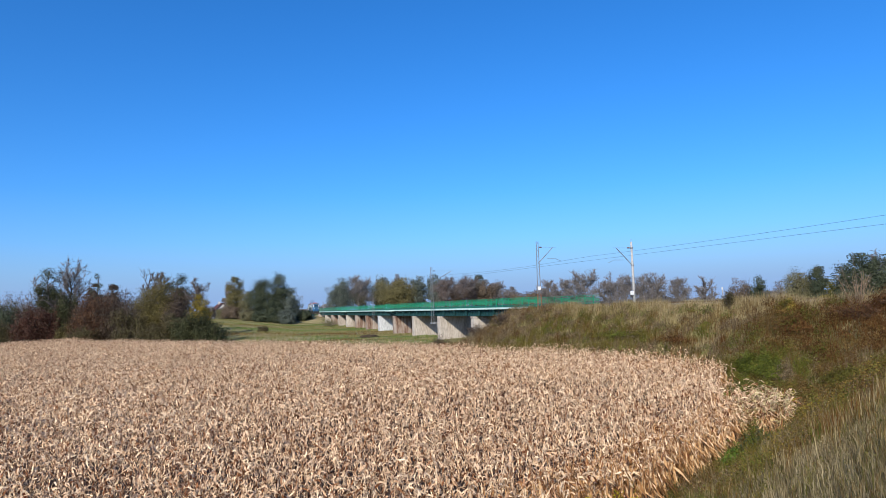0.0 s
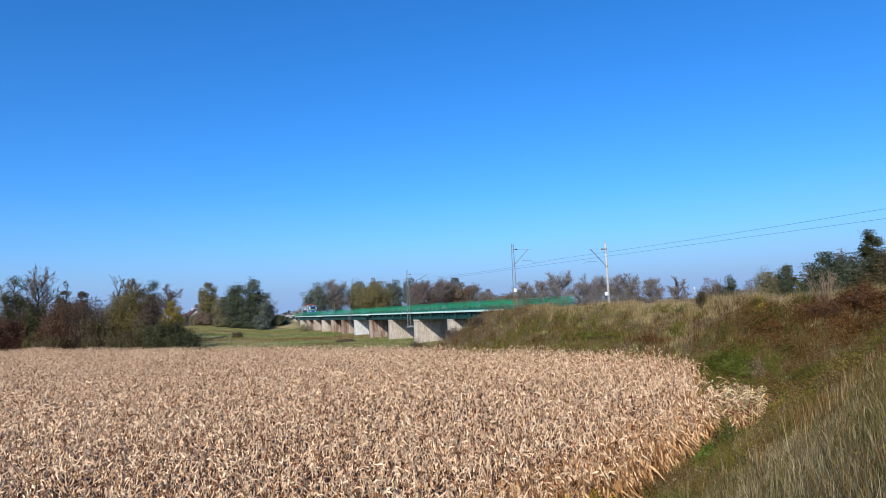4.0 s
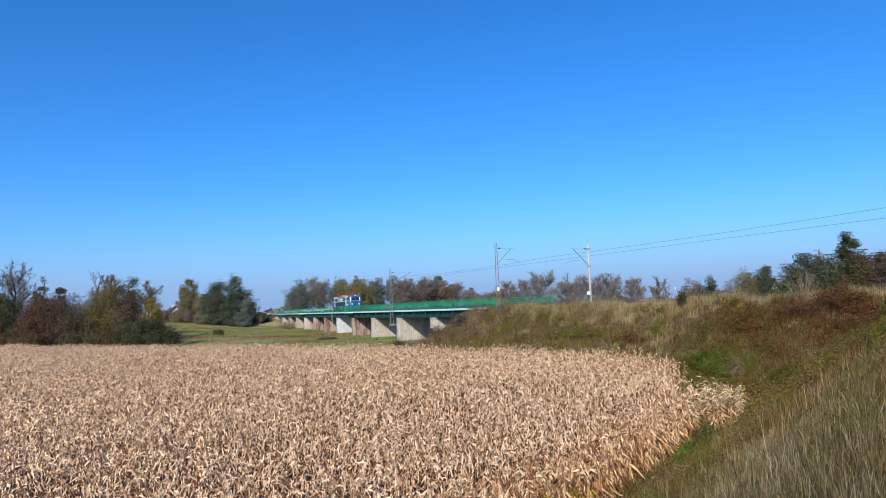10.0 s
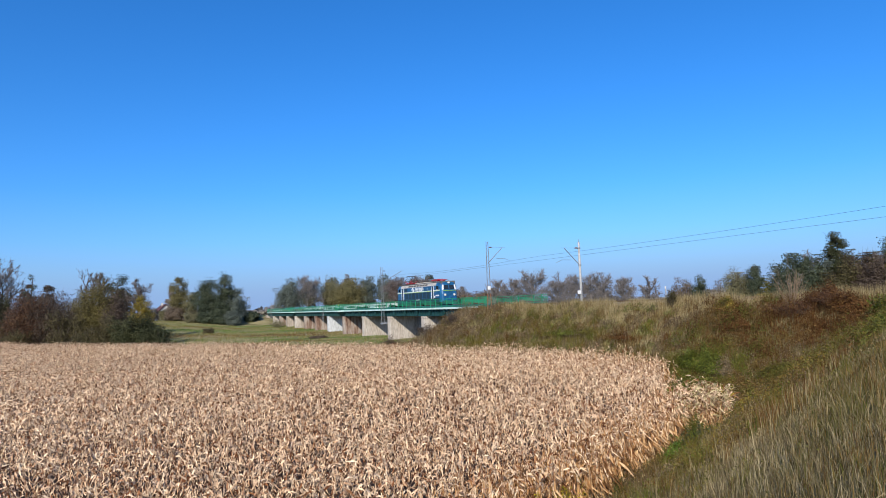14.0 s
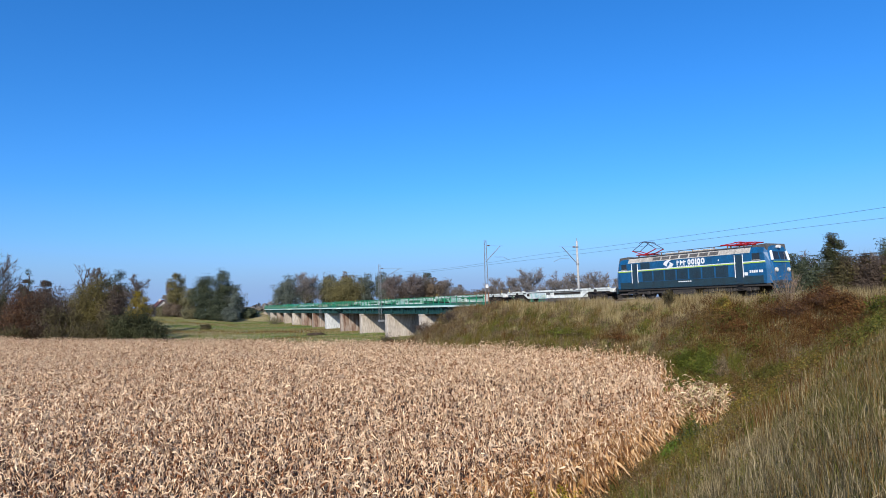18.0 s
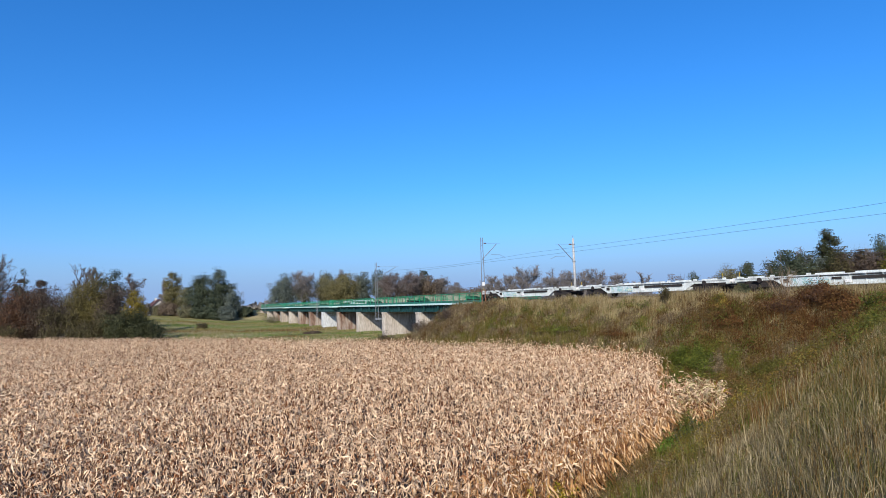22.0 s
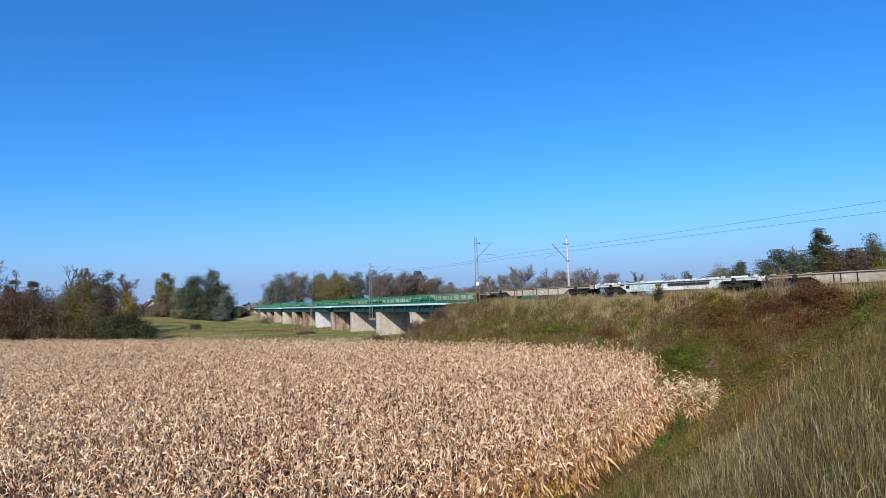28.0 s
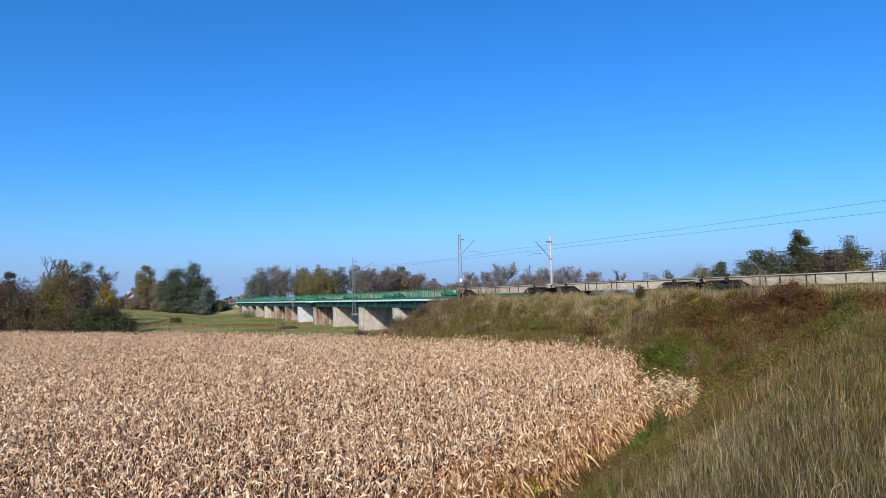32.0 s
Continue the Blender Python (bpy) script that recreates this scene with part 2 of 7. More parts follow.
def build_ground():
    xs = steps_axis(-3800, 3800, -70, 60, 0.8, 1.12)
    ys = steps_axis(-400, 4200, -6, 130, 0.8, 1.09)
    gx, gy = np.meshgrid(xs, ys)
    gz = ground_z(gx, gy)
    gz = np.where(np.hypot(gx, gy) > 900, np.minimum(gz, 4.6), gz)
    v = np.stack([gx.ravel(), gy.ravel(), gz.ravel()], 1)
    nx, ny = len(xs), len(ys)
    i = np.arange(nx * ny).reshape(ny, nx)
    f = np.stack([i[:-1, :-1].ravel(), i[:-1, 1:].ravel(), i[1:, 1:].ravel(), i[1:, :-1].ravel()], 1)
    m = material("meadow ground", [(0.36, (0.10, 0.085, 0.035)), (0.42, (0.15, 0.185, 0.045)), (0.47, (0.34, 0.285, 0.14)), (0.51, (0.17, 0.175, 0.05)), (0.55, (0.17, 0.145, 0.06)), (0.60, (0.36, 0.30, 0.155))], 0.09, 0.95, bump=0.8, fine=2.5, bump_dist=0.08, stretch=(0.3, 1, 1))
    return tagged(new("ground", fast_mesh("ground", v, f, m, True)), "autumn meadow ground with levee and railway embankment", "ground", kind="structure")


build_ground()

# ---- maize field ----
EDGE_S = (0.555, 0.832)
CORN_TOP = 2.15


def in_corn(x, y):
    """Inside the field: between the levee's foot, the embankment's foot and the far headland."""
    s, n = to_track(x, y)
    d = -0.832 * x + 0.555 * y
    along = 0.555 * x + 0.832 * y
    ok = (d > 6.5 + 1.55 * smooth(31.4, 28.8, along)) & (n < -12.2) & (x < 15.2) & (y < 84.5 - 0.52 * (x + 11)) & (y < 76.6 - 1.1 * (x + 5) + 30 * (x > 2.5))
    corner = (y > 34.6 - 1.1 * (x - 11)) & (y < 47.0) & (x > 0.2 + 0.30 * y) | (x > 12.2) & (y < 40)
    return ok & ~corner


def leaf_strips(base, head, length, start, curl, width, twist, seg, rng):
    """Many strap leaves at once, each an arc that leaves the stalk at the angle start and curls over: rings of two points."""
    n = len(base)
    t = np.linspace(0, 1, seg + 1)
    tm = (t[1:] + t[:-1]) / 2
    el = start[:, None] - curl[:, None] * tm[None, :]
    step = length[:, None] / seg
    out = np.concatenate([np.zeros((n, 1)), np.cumsum(np.cos(el) * step, 1)], 1)
    up = np.concatenate([np.zeros((n, 1)), np.cumsum(np.sin(el) * step, 1)], 1)
    bend = twist[:, None] * (t ** 2)[None, :]
    hx, hy = np.cos(head)[:, None], np.sin(head)[:, None]
    px = base[:, 0:1] + hx * out - hy * bend
    py = base[:, 1:2] + hy * out + hx * bend
    pz = base[:, 2:3] + up
    w = width[:, None] * (np.sin(np.pi * (0.14 + 0.82 * t)) ** 0.7)[None, :] * 0.5
    roll = rng.normal(0, 0.6, n)[:, None] + twist[:, None] * 5 * t[None, :]
    wx, wy, wz = -hy * np.cos(roll), hx * np.cos(roll), np.sin(roll)
    P = np.stack([px, py, pz], -1)
    Wv = np.stack([wx, wy, wz], -1) * w[..., None]
    ring = np.stack([P - Wv, P + Wv], 2).reshape(n, -1, 3)
    q = np.arange(seg)
    f = np.stack([2 * q, 2 * q + 1, 2 * q + 3, 2 * q + 2], 1)
    k = 2 * (seg + 1)
    faces = (f[None] + (np.arange(n) * k)[:, None, None]).reshape(-1, 4)
    return ring.reshape(-1, 3), faces


def join(chunks):
    vs, fs, o = [], [], 0
    for v, f in chunks:
        vs.append(v)
        fs.append(f + o)
        o += len(v)
    return np.concatenate(vs), np.concatenate(fs)


def build_corn():
    rng = np.random.default_rng(5)
    leaves, low, stalks, green = [], [], [], []
    # rows run along the levee; step between rows, step in the row, near and far limit, leaves, segments, leaf scale
    for row, step, lo, hi, count, seg, big in ((0.74, 0.18, 5, 32, 11, 4, 1.0), (0.75, 0.21, 32, 62, 9, 3, 0.94), (0.75, 0.23, 62, 150, 7, 2, 0.92), (1.1, 0.6, 0, 70, 3, 2, 1.9)):
        a = np.arange(-40, 175, step)
        b = np.arange(6.0, 175, row)
        A, B = np.meshgrid(a, b)
        A, B = A.ravel() + rng.normal(0, step * 0.3, A.size), B.ravel() + rng.normal(0, 0.07, A.size)
        x, y = EDGE_S[0] * A - EDGE_S[1] * B, EDGE_S[1] * A + EDGE_S[0] * B
        far = np.hypot(x, y)
        seen = (x > -0.80 * y - 4) & (y > 5)
        keep = in_corn(x, y) & (far >= lo) & (far < hi)
        # thinner planting where the field runs on past the viewer's side
        keep &= seen if lo else ~seen & (x > -1.1 * y - 16) & (y > -10)
        keep &= rng.random(len(x)) > 0.05
        x, y, A, B = x[keep], y[keep], A[keep], B[keep]
        z = ground_z(x, y)
        m = len(x)
        h = CORN_TOP * (0.92 + 0.05 * np.sin(x * 0.4) * np.sin(y * 0.31) + np.clip(rng.normal(0, 0.06, m), -0.16, 0.11))
        # full foliage on the outer rows, the upper leaves elsewhere
        s, n_ = to_track(x, y)
        outer = (B < 10.6) | (n_ > -15)
        tip = (A > 29.3) & (B < 8.6)
        for i in range(count):
            up = 0.99 - 0.055 * i
            droop = rng.random(m) < 0.42 + 0.045 * i
            start = np.where(droop, rng.uniform(-1.5, -0.6, m), rng.uniform(0.8, 1.45, m))
            curl = np.where(droop, rng.uniform(0.0, 0.9, m), rng.uniform(1.6, 3.8, m))
            base = np.stack([x, y, z + h * (up + rng.normal(0, 0.02, m))], 1)
            length = rng.uniform(0.21, 0.43, m) * big * (1.2 if lo >= 32 else 1.0) * (0.8 if i == 0 else 1)
            v, f = leaf_strips(base, rng.uniform(0, 2 * math.pi, m), length, start, curl, rng.uniform(0.020, 0.041, m) * big * (1.35 if lo >= 32 else 1.0), rng.normal(0, 0.12, m), seg, rng)
            pick = np.repeat(tip & (rng.random(m) < 0.4), seg)
            v += rng.normal(0, 0.010, v.shape)
            (green if tip.any() else leaves).append((v, f[pick]))
            leaves.append((v, f[~pick]))
        if tip.any():
            tx, ty, tz, th = x[tip], y[tip], z[tip], h[tip]
            m = len(tx)
            for i in range(16):
                base = np.stack([tx + rng.normal(0, 0.12, m), ty + rng.normal(0, 0.12, m), tz + th * rng.uniform(0.45, 1.0, m)], 1)
                v, f = leaf_strips(base, rng.uniform(0, 6.28, m), rng.uniform(0.3, 0.5, m), rng.uniform(0.5, 1.4, m), rng.uniform(1.2, 3.0, m), rng.uniform(0.03, 0.05, m), rng.normal(0, 0.1, m), seg, rng)
                (green if i % 3 == 1 else leaves).append((v, f))
        if outer.any() and 0 < lo < 60:
            ox, oy, oz, oh = x[outer], y[outer], z[outer], h[outer]
            for i in range(13):
                m = len(ox)
                base = np.stack([ox, oy, oz + oh * (0.66 - 0.042 * i + rng.normal(0, 0.02, m))], 1)
                v, f = leaf_strips(base, rng.uniform(0, 6.28, m), rng.uniform(0.35, 0.75, m), rng.uniform(-1.45, -0.3, m), rng.uniform(-0.1, 0.9, m), rng.uniform(0.042, 0.08, m), rng.normal(0, 0.12, m), seg, rng)
                low.append((v + rng.normal(0, 0.010, v.shape), f))
            m = len(ox)
            for turn in (0.0, 1.57):
                r = 0.013 if lo == 5 else 0.018
                o = np.array([np.cos(turn) * r, np.sin(turn) * r, 0])
                lo_ = np.stack([ox, oy, oz], 1)
                hi_ = np.stack([ox + rng.normal(0, 0.06, m), oy + rng.normal(0, 0.06, m), oz + oh * 0.8], 1)
                v = np.stack([lo_ - o, lo_ + o, hi_ + o * 0.5, hi_ - o * 0.5], 1).reshape(-1, 3)
                stalks.append((v, np.arange(4 * m).reshape(m, 4)))
    field = thing("maize_field", pose(0, 0, 0), "dense field of dry pale ripe maize with drooping leaves", "maize field", kind="stuff")
    v, f = join(leaves)
    mesh_part("maize_leaves", fast_mesh("maize_leaves", v, f, MAT["corn"]), field)
    v, f = join(low)
    mesh_part("lower_leaves", fast_mesh("lower_leaves", v, f, MAT["corn_low"]), field)
    v, f = join(green)
    mesh_part("pale_green_leaves", fast_mesh("pale_green_leaves", v, f, MAT["corn_green"]), field)
    v, f = join(stalks)
    mesh_part("maize_stalks", fast_mesh("maize_stalks", v, f, MAT["stalk"]), field)
    # bare earth under the plants, with the gaps' shade put into its dark brown
    gx, gy = np.meshgrid(np.arange(-120, 16, 1.0), np.arange(-11, 132, 1.0))
    i = np.arange(gx.size).reshape(gx.shape)
    f = np.stack([i[:-1, :-1].ravel(), i[:-1, 1:].ravel(), i[1:, 1:].ravel(), i[1:, :-1].ravel()], 1)
    mid_x, mid_y = gx[:-1, :-1].ravel() + 0.5, gy[:-1, :-1].ravel() + 0.5
    f = f[in_corn(mid_x, mid_y) & (mid_x > -1.1 * mid_y - 16) & (mid_y > -10)]
    gz = ground_z(gx, gy) + 0.05
    soil = new("soil", fast_mesh("soil", np.stack([gx.ravel(), gy.ravel(), gz.ravel()], 1), f, MAT["soil"], True))
    tagged(soil, "dark bare soil beneath the maize", "soil", kind="structure")
    return field


build_corn()

# ---- bridge ----
PIERS = tuple(-28.3 - 14.3 * i for i in range(11))
S0, S1 = -15.0, -185.6
DECK = 5.86
NODES = [S0] + list(PIERS) + [S1]


def chord(a, b, n=0.0):
    """Pose at the point a of the line, its x axis towards the point b, and the length between."""
    xa, ya = line_xy(a, n)
    xb, yb = line_xy(b, n)
    return pose(float(xa), float(ya), 0, 0, 0, math.degrees(math.atan2(yb - ya, xb - xa))), float(math.hypot(xb - xa, yb - ya))


def span_part(name, a, b, specs, mat, parent, inv, label="", bevel=0.0, n=0.0):
    """Boxes (y0, y1, z0, z1) that run along the chord from a to b, as one part."""
    m, length = chord(a, b, n)
    bm = boxes(*[(-0.03, length + 0.03, *q) for q in specs], bevel=bevel)
    bm.transform(inv @ m)
    return part(name, bm, mat, parent, label)


def mesh_of(name, bm, mat):
    me = bpy.data.meshes.new(name)
    bm.to_mesh(me)
    bm.free()
    me.materials.append(mat)
    return me


def build_bridge():
    base = line_pose(S0)
    inv = base.inverted()
    br = thing("railway_bridge", base, "green steel girder railway bridge on concrete piers", "bridge")
    stiff = mesh_of("stiffener", boxes((-0.02, 0.02, -0.17, 0.17, 4.74, DECK - 0.2)), MAT["girder"])
    post = mesh_of("railing_post", boxes((-0.04, 0.04, -0.04, 0.04, DECK, DECK + 1.38)), MAT["deck_green"])
    bracket = mesh_of("bracket", prism(bmesh.new(), [(0, 4.9), (0.08, 4.9), (0.08, DECK - 0.2), (0, DECK - 0.2)], -3.25, -2.95), MAT["girder"])
    for b, a in zip(NODES, NODES[1:]):
        for y in (-2.75, 2.75):
            span_part("girder", a, b, [(y - 0.02, y + 0.02, 4.72, DECK - 0.16), (y - 0.2, y + 0.2, 4.68, 4.74), (y - 0.2, y + 0.2, DECK - 0.2, DECK - 0.14)], MAT["girder"], br, inv, "plate girder in shade-darkened green")
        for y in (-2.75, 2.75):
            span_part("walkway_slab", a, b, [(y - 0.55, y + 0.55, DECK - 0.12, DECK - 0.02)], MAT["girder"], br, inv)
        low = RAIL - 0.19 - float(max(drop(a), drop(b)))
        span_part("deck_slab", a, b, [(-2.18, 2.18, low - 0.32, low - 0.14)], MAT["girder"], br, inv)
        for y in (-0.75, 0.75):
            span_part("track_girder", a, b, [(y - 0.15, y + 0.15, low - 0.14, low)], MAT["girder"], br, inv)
        for y in (-3.34, 3.34):
            span_part("walkway_edge", a, b, [(y - 0.04, y + 0.04, DECK - 0.17, DECK + 0.09)], MAT["edge"], br, inv, "pale green walkway edge beam", 0.01)
    for y in (-3.34, 3.34):
        span_part("walkway_edge", S0, S0 + 4, [(y - 0.04, y + 0.04, DECK - 0.17, DECK + 0.09)], MAT["edge"], br, inv, "pale green walkway edge beam", 0.01)
    for y in (-2.75, 2.75):
        span_part("walkway_slab", S0, S0 + 3, [(y - 0.55, y + 0.55, DECK - 0.12, DECK - 0.02)], MAT["girder"], br, inv)
    span_part("deck_slab", S0, S0 + 3, [(-2.18, 2.18, 5.2, 5.45)], MAT["girder"], br, inv)
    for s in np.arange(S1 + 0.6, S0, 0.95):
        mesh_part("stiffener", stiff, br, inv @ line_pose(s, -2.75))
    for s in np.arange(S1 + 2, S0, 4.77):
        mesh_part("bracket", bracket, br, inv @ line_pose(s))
    # railing, a length for each span
    for y, end in ((-3.3, -8.8), (3.3, -4.4)):
        for s in np.arange(S1, end + 0.1, 1.8):
            mesh_part("railing_post", post, br, inv @ line_pose(s, y))
        for b, a in zip([end] + NODES, NODES + [S1]):
            if b - a < 1:
                continue
            for z in (0.62, 0.78, 0.94, 1.10, 1.36):
                span_part("handrail" if z > 1.2 else "railing_bar", a, b, [(-0.025, 0.025, DECK + z - 0.03, DECK + z + 0.03)], MAT["deck_green"], br, inv, n=y)
            span_part("kick_plate", a, b, [(-0.015, 0.015, DECK + 0.02, DECK + 0.42)], MAT["kick_teal"], br, inv, "dark teal kick plate", n=y)
    # refuge bays that stand out from the walkway, on slanting struts
    for s in (-71.7, -130.0):
        m = inv @ line_pose(s)
        bm = boxes((-1.6, 1.6, -4.5, -3.39, DECK - 0.1, DECK - 0.02), (-1.65, 1.65, -4.58, -4.5, DECK - 0.2, DECK + 0.1), (-1.65, -1.58, -4.5, -3.39, DECK - 0.2, DECK + 0.1), (1.58, 1.65, -4.5, -3.39, DECK - 0.2, DECK + 0.1))
        bm.transform(m)
        bay = part("refuge_bay", bm, MAT["edge"], br, "pale green refuge platform")
        for x in (-1.4, 0.0, 1.4):
            bm = boxes((x - 0.04, x + 0.04, -4.55, -4.47, DECK, DECK + 1.38))
            bm.transform(m)
            part("bay_post", bm, MAT["deck_green"], bay)
            bm = tubes(((x, -4.4, DECK - 0.2), (x, -2.95, 4.75), 0.07), sides=4)
            bm.transform(m)
            part("bay_strut", bm, MAT["girder"], bay, "dark slanting strut")
        for z in (0.5, 0.95, 1.36):
            bm = boxes((-1.62, 1.62, -4.55, -4.49, DECK + z - 0.035, DECK + z + 0.035), (-1.62, -1.56, -4.49, -3.36, DECK + z - 0.035, DECK + z + 0.035), (1.56, 1.62, -4.49, -3.36, DECK + z - 0.035, DECK + z + 0.035))
            bm.transform(m)
            part("bay_rail", bm, MAT["deck_green"], bay)
    # piers: broad walls across the line
    for i, s in enumerate(PIERS):
        mat = MAT["concrete_pale"] if i == 4 else MAT["concrete_rust"] if i in (3, 5, 6, 9) else MAT["concrete"]
        w = 1.15
        m = inv @ line_pose(s)
        bm = bmesh.new()
        prism(bm, [(-w * 0.62, -1.0), (w * 0.62, -1.0), (w * 0.5, 4.3), (-w * 0.5, 4.3)], -3.3, 3.3)
        bmesh.ops.bevel(bm, geom=[ed for ed in bm.edges], offset=0.06, segments=1, affect="EDGES")
        bm.transform(m)
        part("pier", bm, mat, br)
        bm = boxes((-0.6, 0.6, -3.34, 3.34, 4.3, 4.62), bevel=0.04)
        bm.transform(m)
        part("pier_cap", bm, mat, br)
        for y in (-2.75, 2.75):
            bm = boxes((-0.25, 0.25, y - 0.25, y + 0.25, 4.6, 4.7))
            bm.transform(m)
            part("bearing", bm, MAT["girder"], br)
    for s, specs in ((S0, ((-0.2, 3.0, -3.6, 3.6, 1.0, 4.66),)), (S1, ((-3.0, 1.0, -3.6, 3.6, 0.0, 4.66), (-3.0, -0.5, -3.6, 3.6, 4.66, 4.9)))):
        bm = boxes(*specs, bevel=0.05)
        bm.transform(inv @ line_pose(s))
        part("abutment", bm, MAT["concrete"], br)


build_bridge()


def sweep(bm, profile, stations, inv):
    """A closed profile of (n, z) carried along the line through the stations."""
    rings = []
    for s in stations:
        m = inv @ line_pose(s)
        rings.append([bm.verts.new(m @ Vector((0, n, z - float(drop(s))))) for n, z in profile])
    k = len(profile)
    for a, b in zip(rings, rings[1:]):
        for i in range(k):
            bm.faces.new((a[i], a[(i + 1) % k], b[(i + 1) % k], b[i]))
    bm.faces.new(rings[0][::-1])
    bm.faces.new(rings[-1])
    bmesh.ops.recalc_face_normals(bm, faces=bm.faces)
    return bm


def build_track():
    base = line_pose(0.0)
    inv = base.inverted()
    tr = thing("railway_track", base, "single railway track with rusty rails on ballast", "track", kind="structure")
    bed = [(-1.9, 5.5), (-1.35, 5.92), (1.35, 5.92), (1.9, 5.5)]
    for stations in ((S0 + 3, -8, 330), (-460, -300, S1 - 1)):
        part("ballast_bed", sweep(bmesh.new(), bed, stations, inv), MAT["ballast"], tr)
    stations = [-460, -300, -190, -135, -110] + list(np.arange(-90, -9, 7)) + [-8, 330]
    for y in (-0.75, 0.75):
        rail = [(y - 0.07, RAIL - 0.17), (y + 0.07, RAIL - 0.17), (y + 0.07, RAIL - 0.13), (y + 0.015, RAIL - 0.12), (y + 0.015, RAIL - 0.06), (y + 0.035, RAIL - 0.05), (y + 0.035, RAIL), (y - 0.035, RAIL), (y - 0.035, RAIL - 0.05), (y - 0.015, RAIL - 0.06), (y - 0.015, RAIL - 0.12), (y - 0.07, RAIL - 0.13)]
        part("rail", sweep(bmesh.new(), rail, stations, inv), MAT["steel_rail"], tr)
    sl = mesh_of("sleeper", boxes((-0.12, 0.12, -1.25, 1.25, RAIL - 0.33, RAIL - 0.172), bevel=0.015), MAT["mast_concrete"])
    for s in np.arange(-11.5, 62, 0.65):
        mesh_part("sleeper", sl, tr, inv @ line_pose(s, 0, -float(drop(s))))


build_track()

# ---- overhead line ----
def lattice_mast(s, n, z0, z1, toward, name_label, arm=True, wide=0.56, block=True, reach=2.35):
    """Two channel legs with lacing, narrowing to the top; toward is the side of the line, +1 or -1."""
    m = thing("catenary_mast", line_pose(s, n, z0), name_label, "catenary mast", "catenary masts")
    h = z1 - z0
    for q in (-1, 1):
        bm = bmesh.new()
        tube(bm, (0, q * wide * 0.5, 0), (0, q * 0.14, h), 0.05, 0.042, 4)
        part("mast_leg", bm, MAT["mast_steel"], m)
    k = int(h / 0.75)
    for i in range(k):
        za, zb = h * i / k, h * (i + 1) / k
        q = 1 if i % 2 else -1
        wa, wb = wide * 0.5 + (0.14 - wide * 0.5) * za / h, wide * 0.5 + (0.14 - wide * 0.5) * zb / h
        part("lacing_bar", tubes(((0, -q * wa, za), (0, q * wb, zb), 0.013), sides=4), MAT["mast_steel"], m)
    if block:
        part("base_block", boxes((-0.45, 0.45, -0.4, 0.4, -1.2, 0.06), bevel=0.04), MAT["mast_concrete"], m)
    if arm:
        cantilever(m, h, toward, MAT["mast_steel"], reach=reach)
    return m


def cantilever(m, h, toward, mat, top=0.75, reach=2.35):
    q = toward
    part("top_tie", tubes(((0, 0, h - top), (0, q * (reach + 0.55), h - top - 0.02), 0.016), sides=4), mat, m)
    part("strut", tubes(((0, 0, h - top - 2.15), (0, q * reach, h - top - 0.05), 0.045), sides=6), mat, m, "slanting bracket tube")
    part("steady_arm", tubes(((0, q * 1.4, h - top - 1.5), (0, q * 2.8, h - top - 1.5), 0.025), ((0, q * 2.8, h - top - 1.5), (0, q * 3.7, h - top - 1.85), 0.02), sides=5), mat, m)
    bm = bmesh.new()
    for i in range(4):
        tube(bm, (0, q * (0.35 + 0.09 * i), h - top), (0, q * (0.40 + 0.09 * i), h - top), 0.09, 0.07, 8)
    part("insulator", bm, MAT["porcelain"], m)


def concrete_mast(s, n, z0, z1, toward, label):
    m = thing("catenary_mast", line_pose(s, n, z0), label, "catenary mast", "catenary masts")
    bm = bmesh.new()
    tube(bm, (0, 0, -0.6), (0, 0, z1 - z0), 0.18, 0.12, 10)
    part("pole", bm, MAT["mast_concrete"], m, smooth_shade=True)
    part("pole_tip", tubes(((0, 0, z1 - z0), (0, 0, z1 - z0 + 0.35), 0.03)), MAT["mast_steel"], m)
    for z in (z1 - z0 - 0.75, z1 - z0 - 2.9):
        part("clamp", tubes(((0, 0, z - 0.08), (0, 0, z + 0.08), 0.2), sides=10), MAT["mast_steel"], m)
    cantilever(m, z1 - z0, toward, MAT["mast_steel"])
    return m


mast = lattice_mast(-43.9, -3.9, 3.33, 13.62, 1, "tall lattice steel catenary mast bracketed to a bridge pier", block=False, reach=3.9)
part("pier_bracket", boxes((-0.5, 0.5, -0.3, 0.7, -0.05, 0.25)), MAT["mast_steel"], mast)
mast = lattice_mast(-7.3, -4.0, 5.3, 14.45, 1, "lattice steel catenary mast with rust-brown foot")
part("painted_foot", tubes(((0, -0.28, 0.05), (0, -0.245, 2.3), 0.06), ((0, 0.28, 0.05), (0, 0.245, 2.3), 0.06), sides=4), MAT["mast_rust"], mast, "rust-brown painted foot")
part("number_plate", boxes((0.07, 0.12, -0.21, 0.21, 2.8, 3.25), bevel=0.01), MAT["white_plate"], mast, "white enamel plate")
mast = concrete_mast(2.0, 3.6, 5.3, 13.55, -1, "slender concrete catenary mast with steel bracket")
part("number_plate", boxes((-0.3, 0.3, -0.32, -0.26, 1.75, 2.2), bevel=0.01), MAT["white_plate"], mast, "white enamel plate")
lattice_mast(-88.0, -3.9, 3.3, 8.5, 1, "short lattice steel mast on a bridge pier", arm=False, wide=0.34, block=False)
mast = lattice_mast(-171.3, -3.9, 3.1, 9.5, 1, "short lattice steel mast on a bridge pier", arm=False, wide=0.34, block=False)
for s, n, z1 in ((-257, -4.2, 14.8), (-305, 4.2, 15.0)):
    lattice_mast(s, n, 5.2, z1, 1 if n < 0 else -1, "distant lattice steel catenary mast")
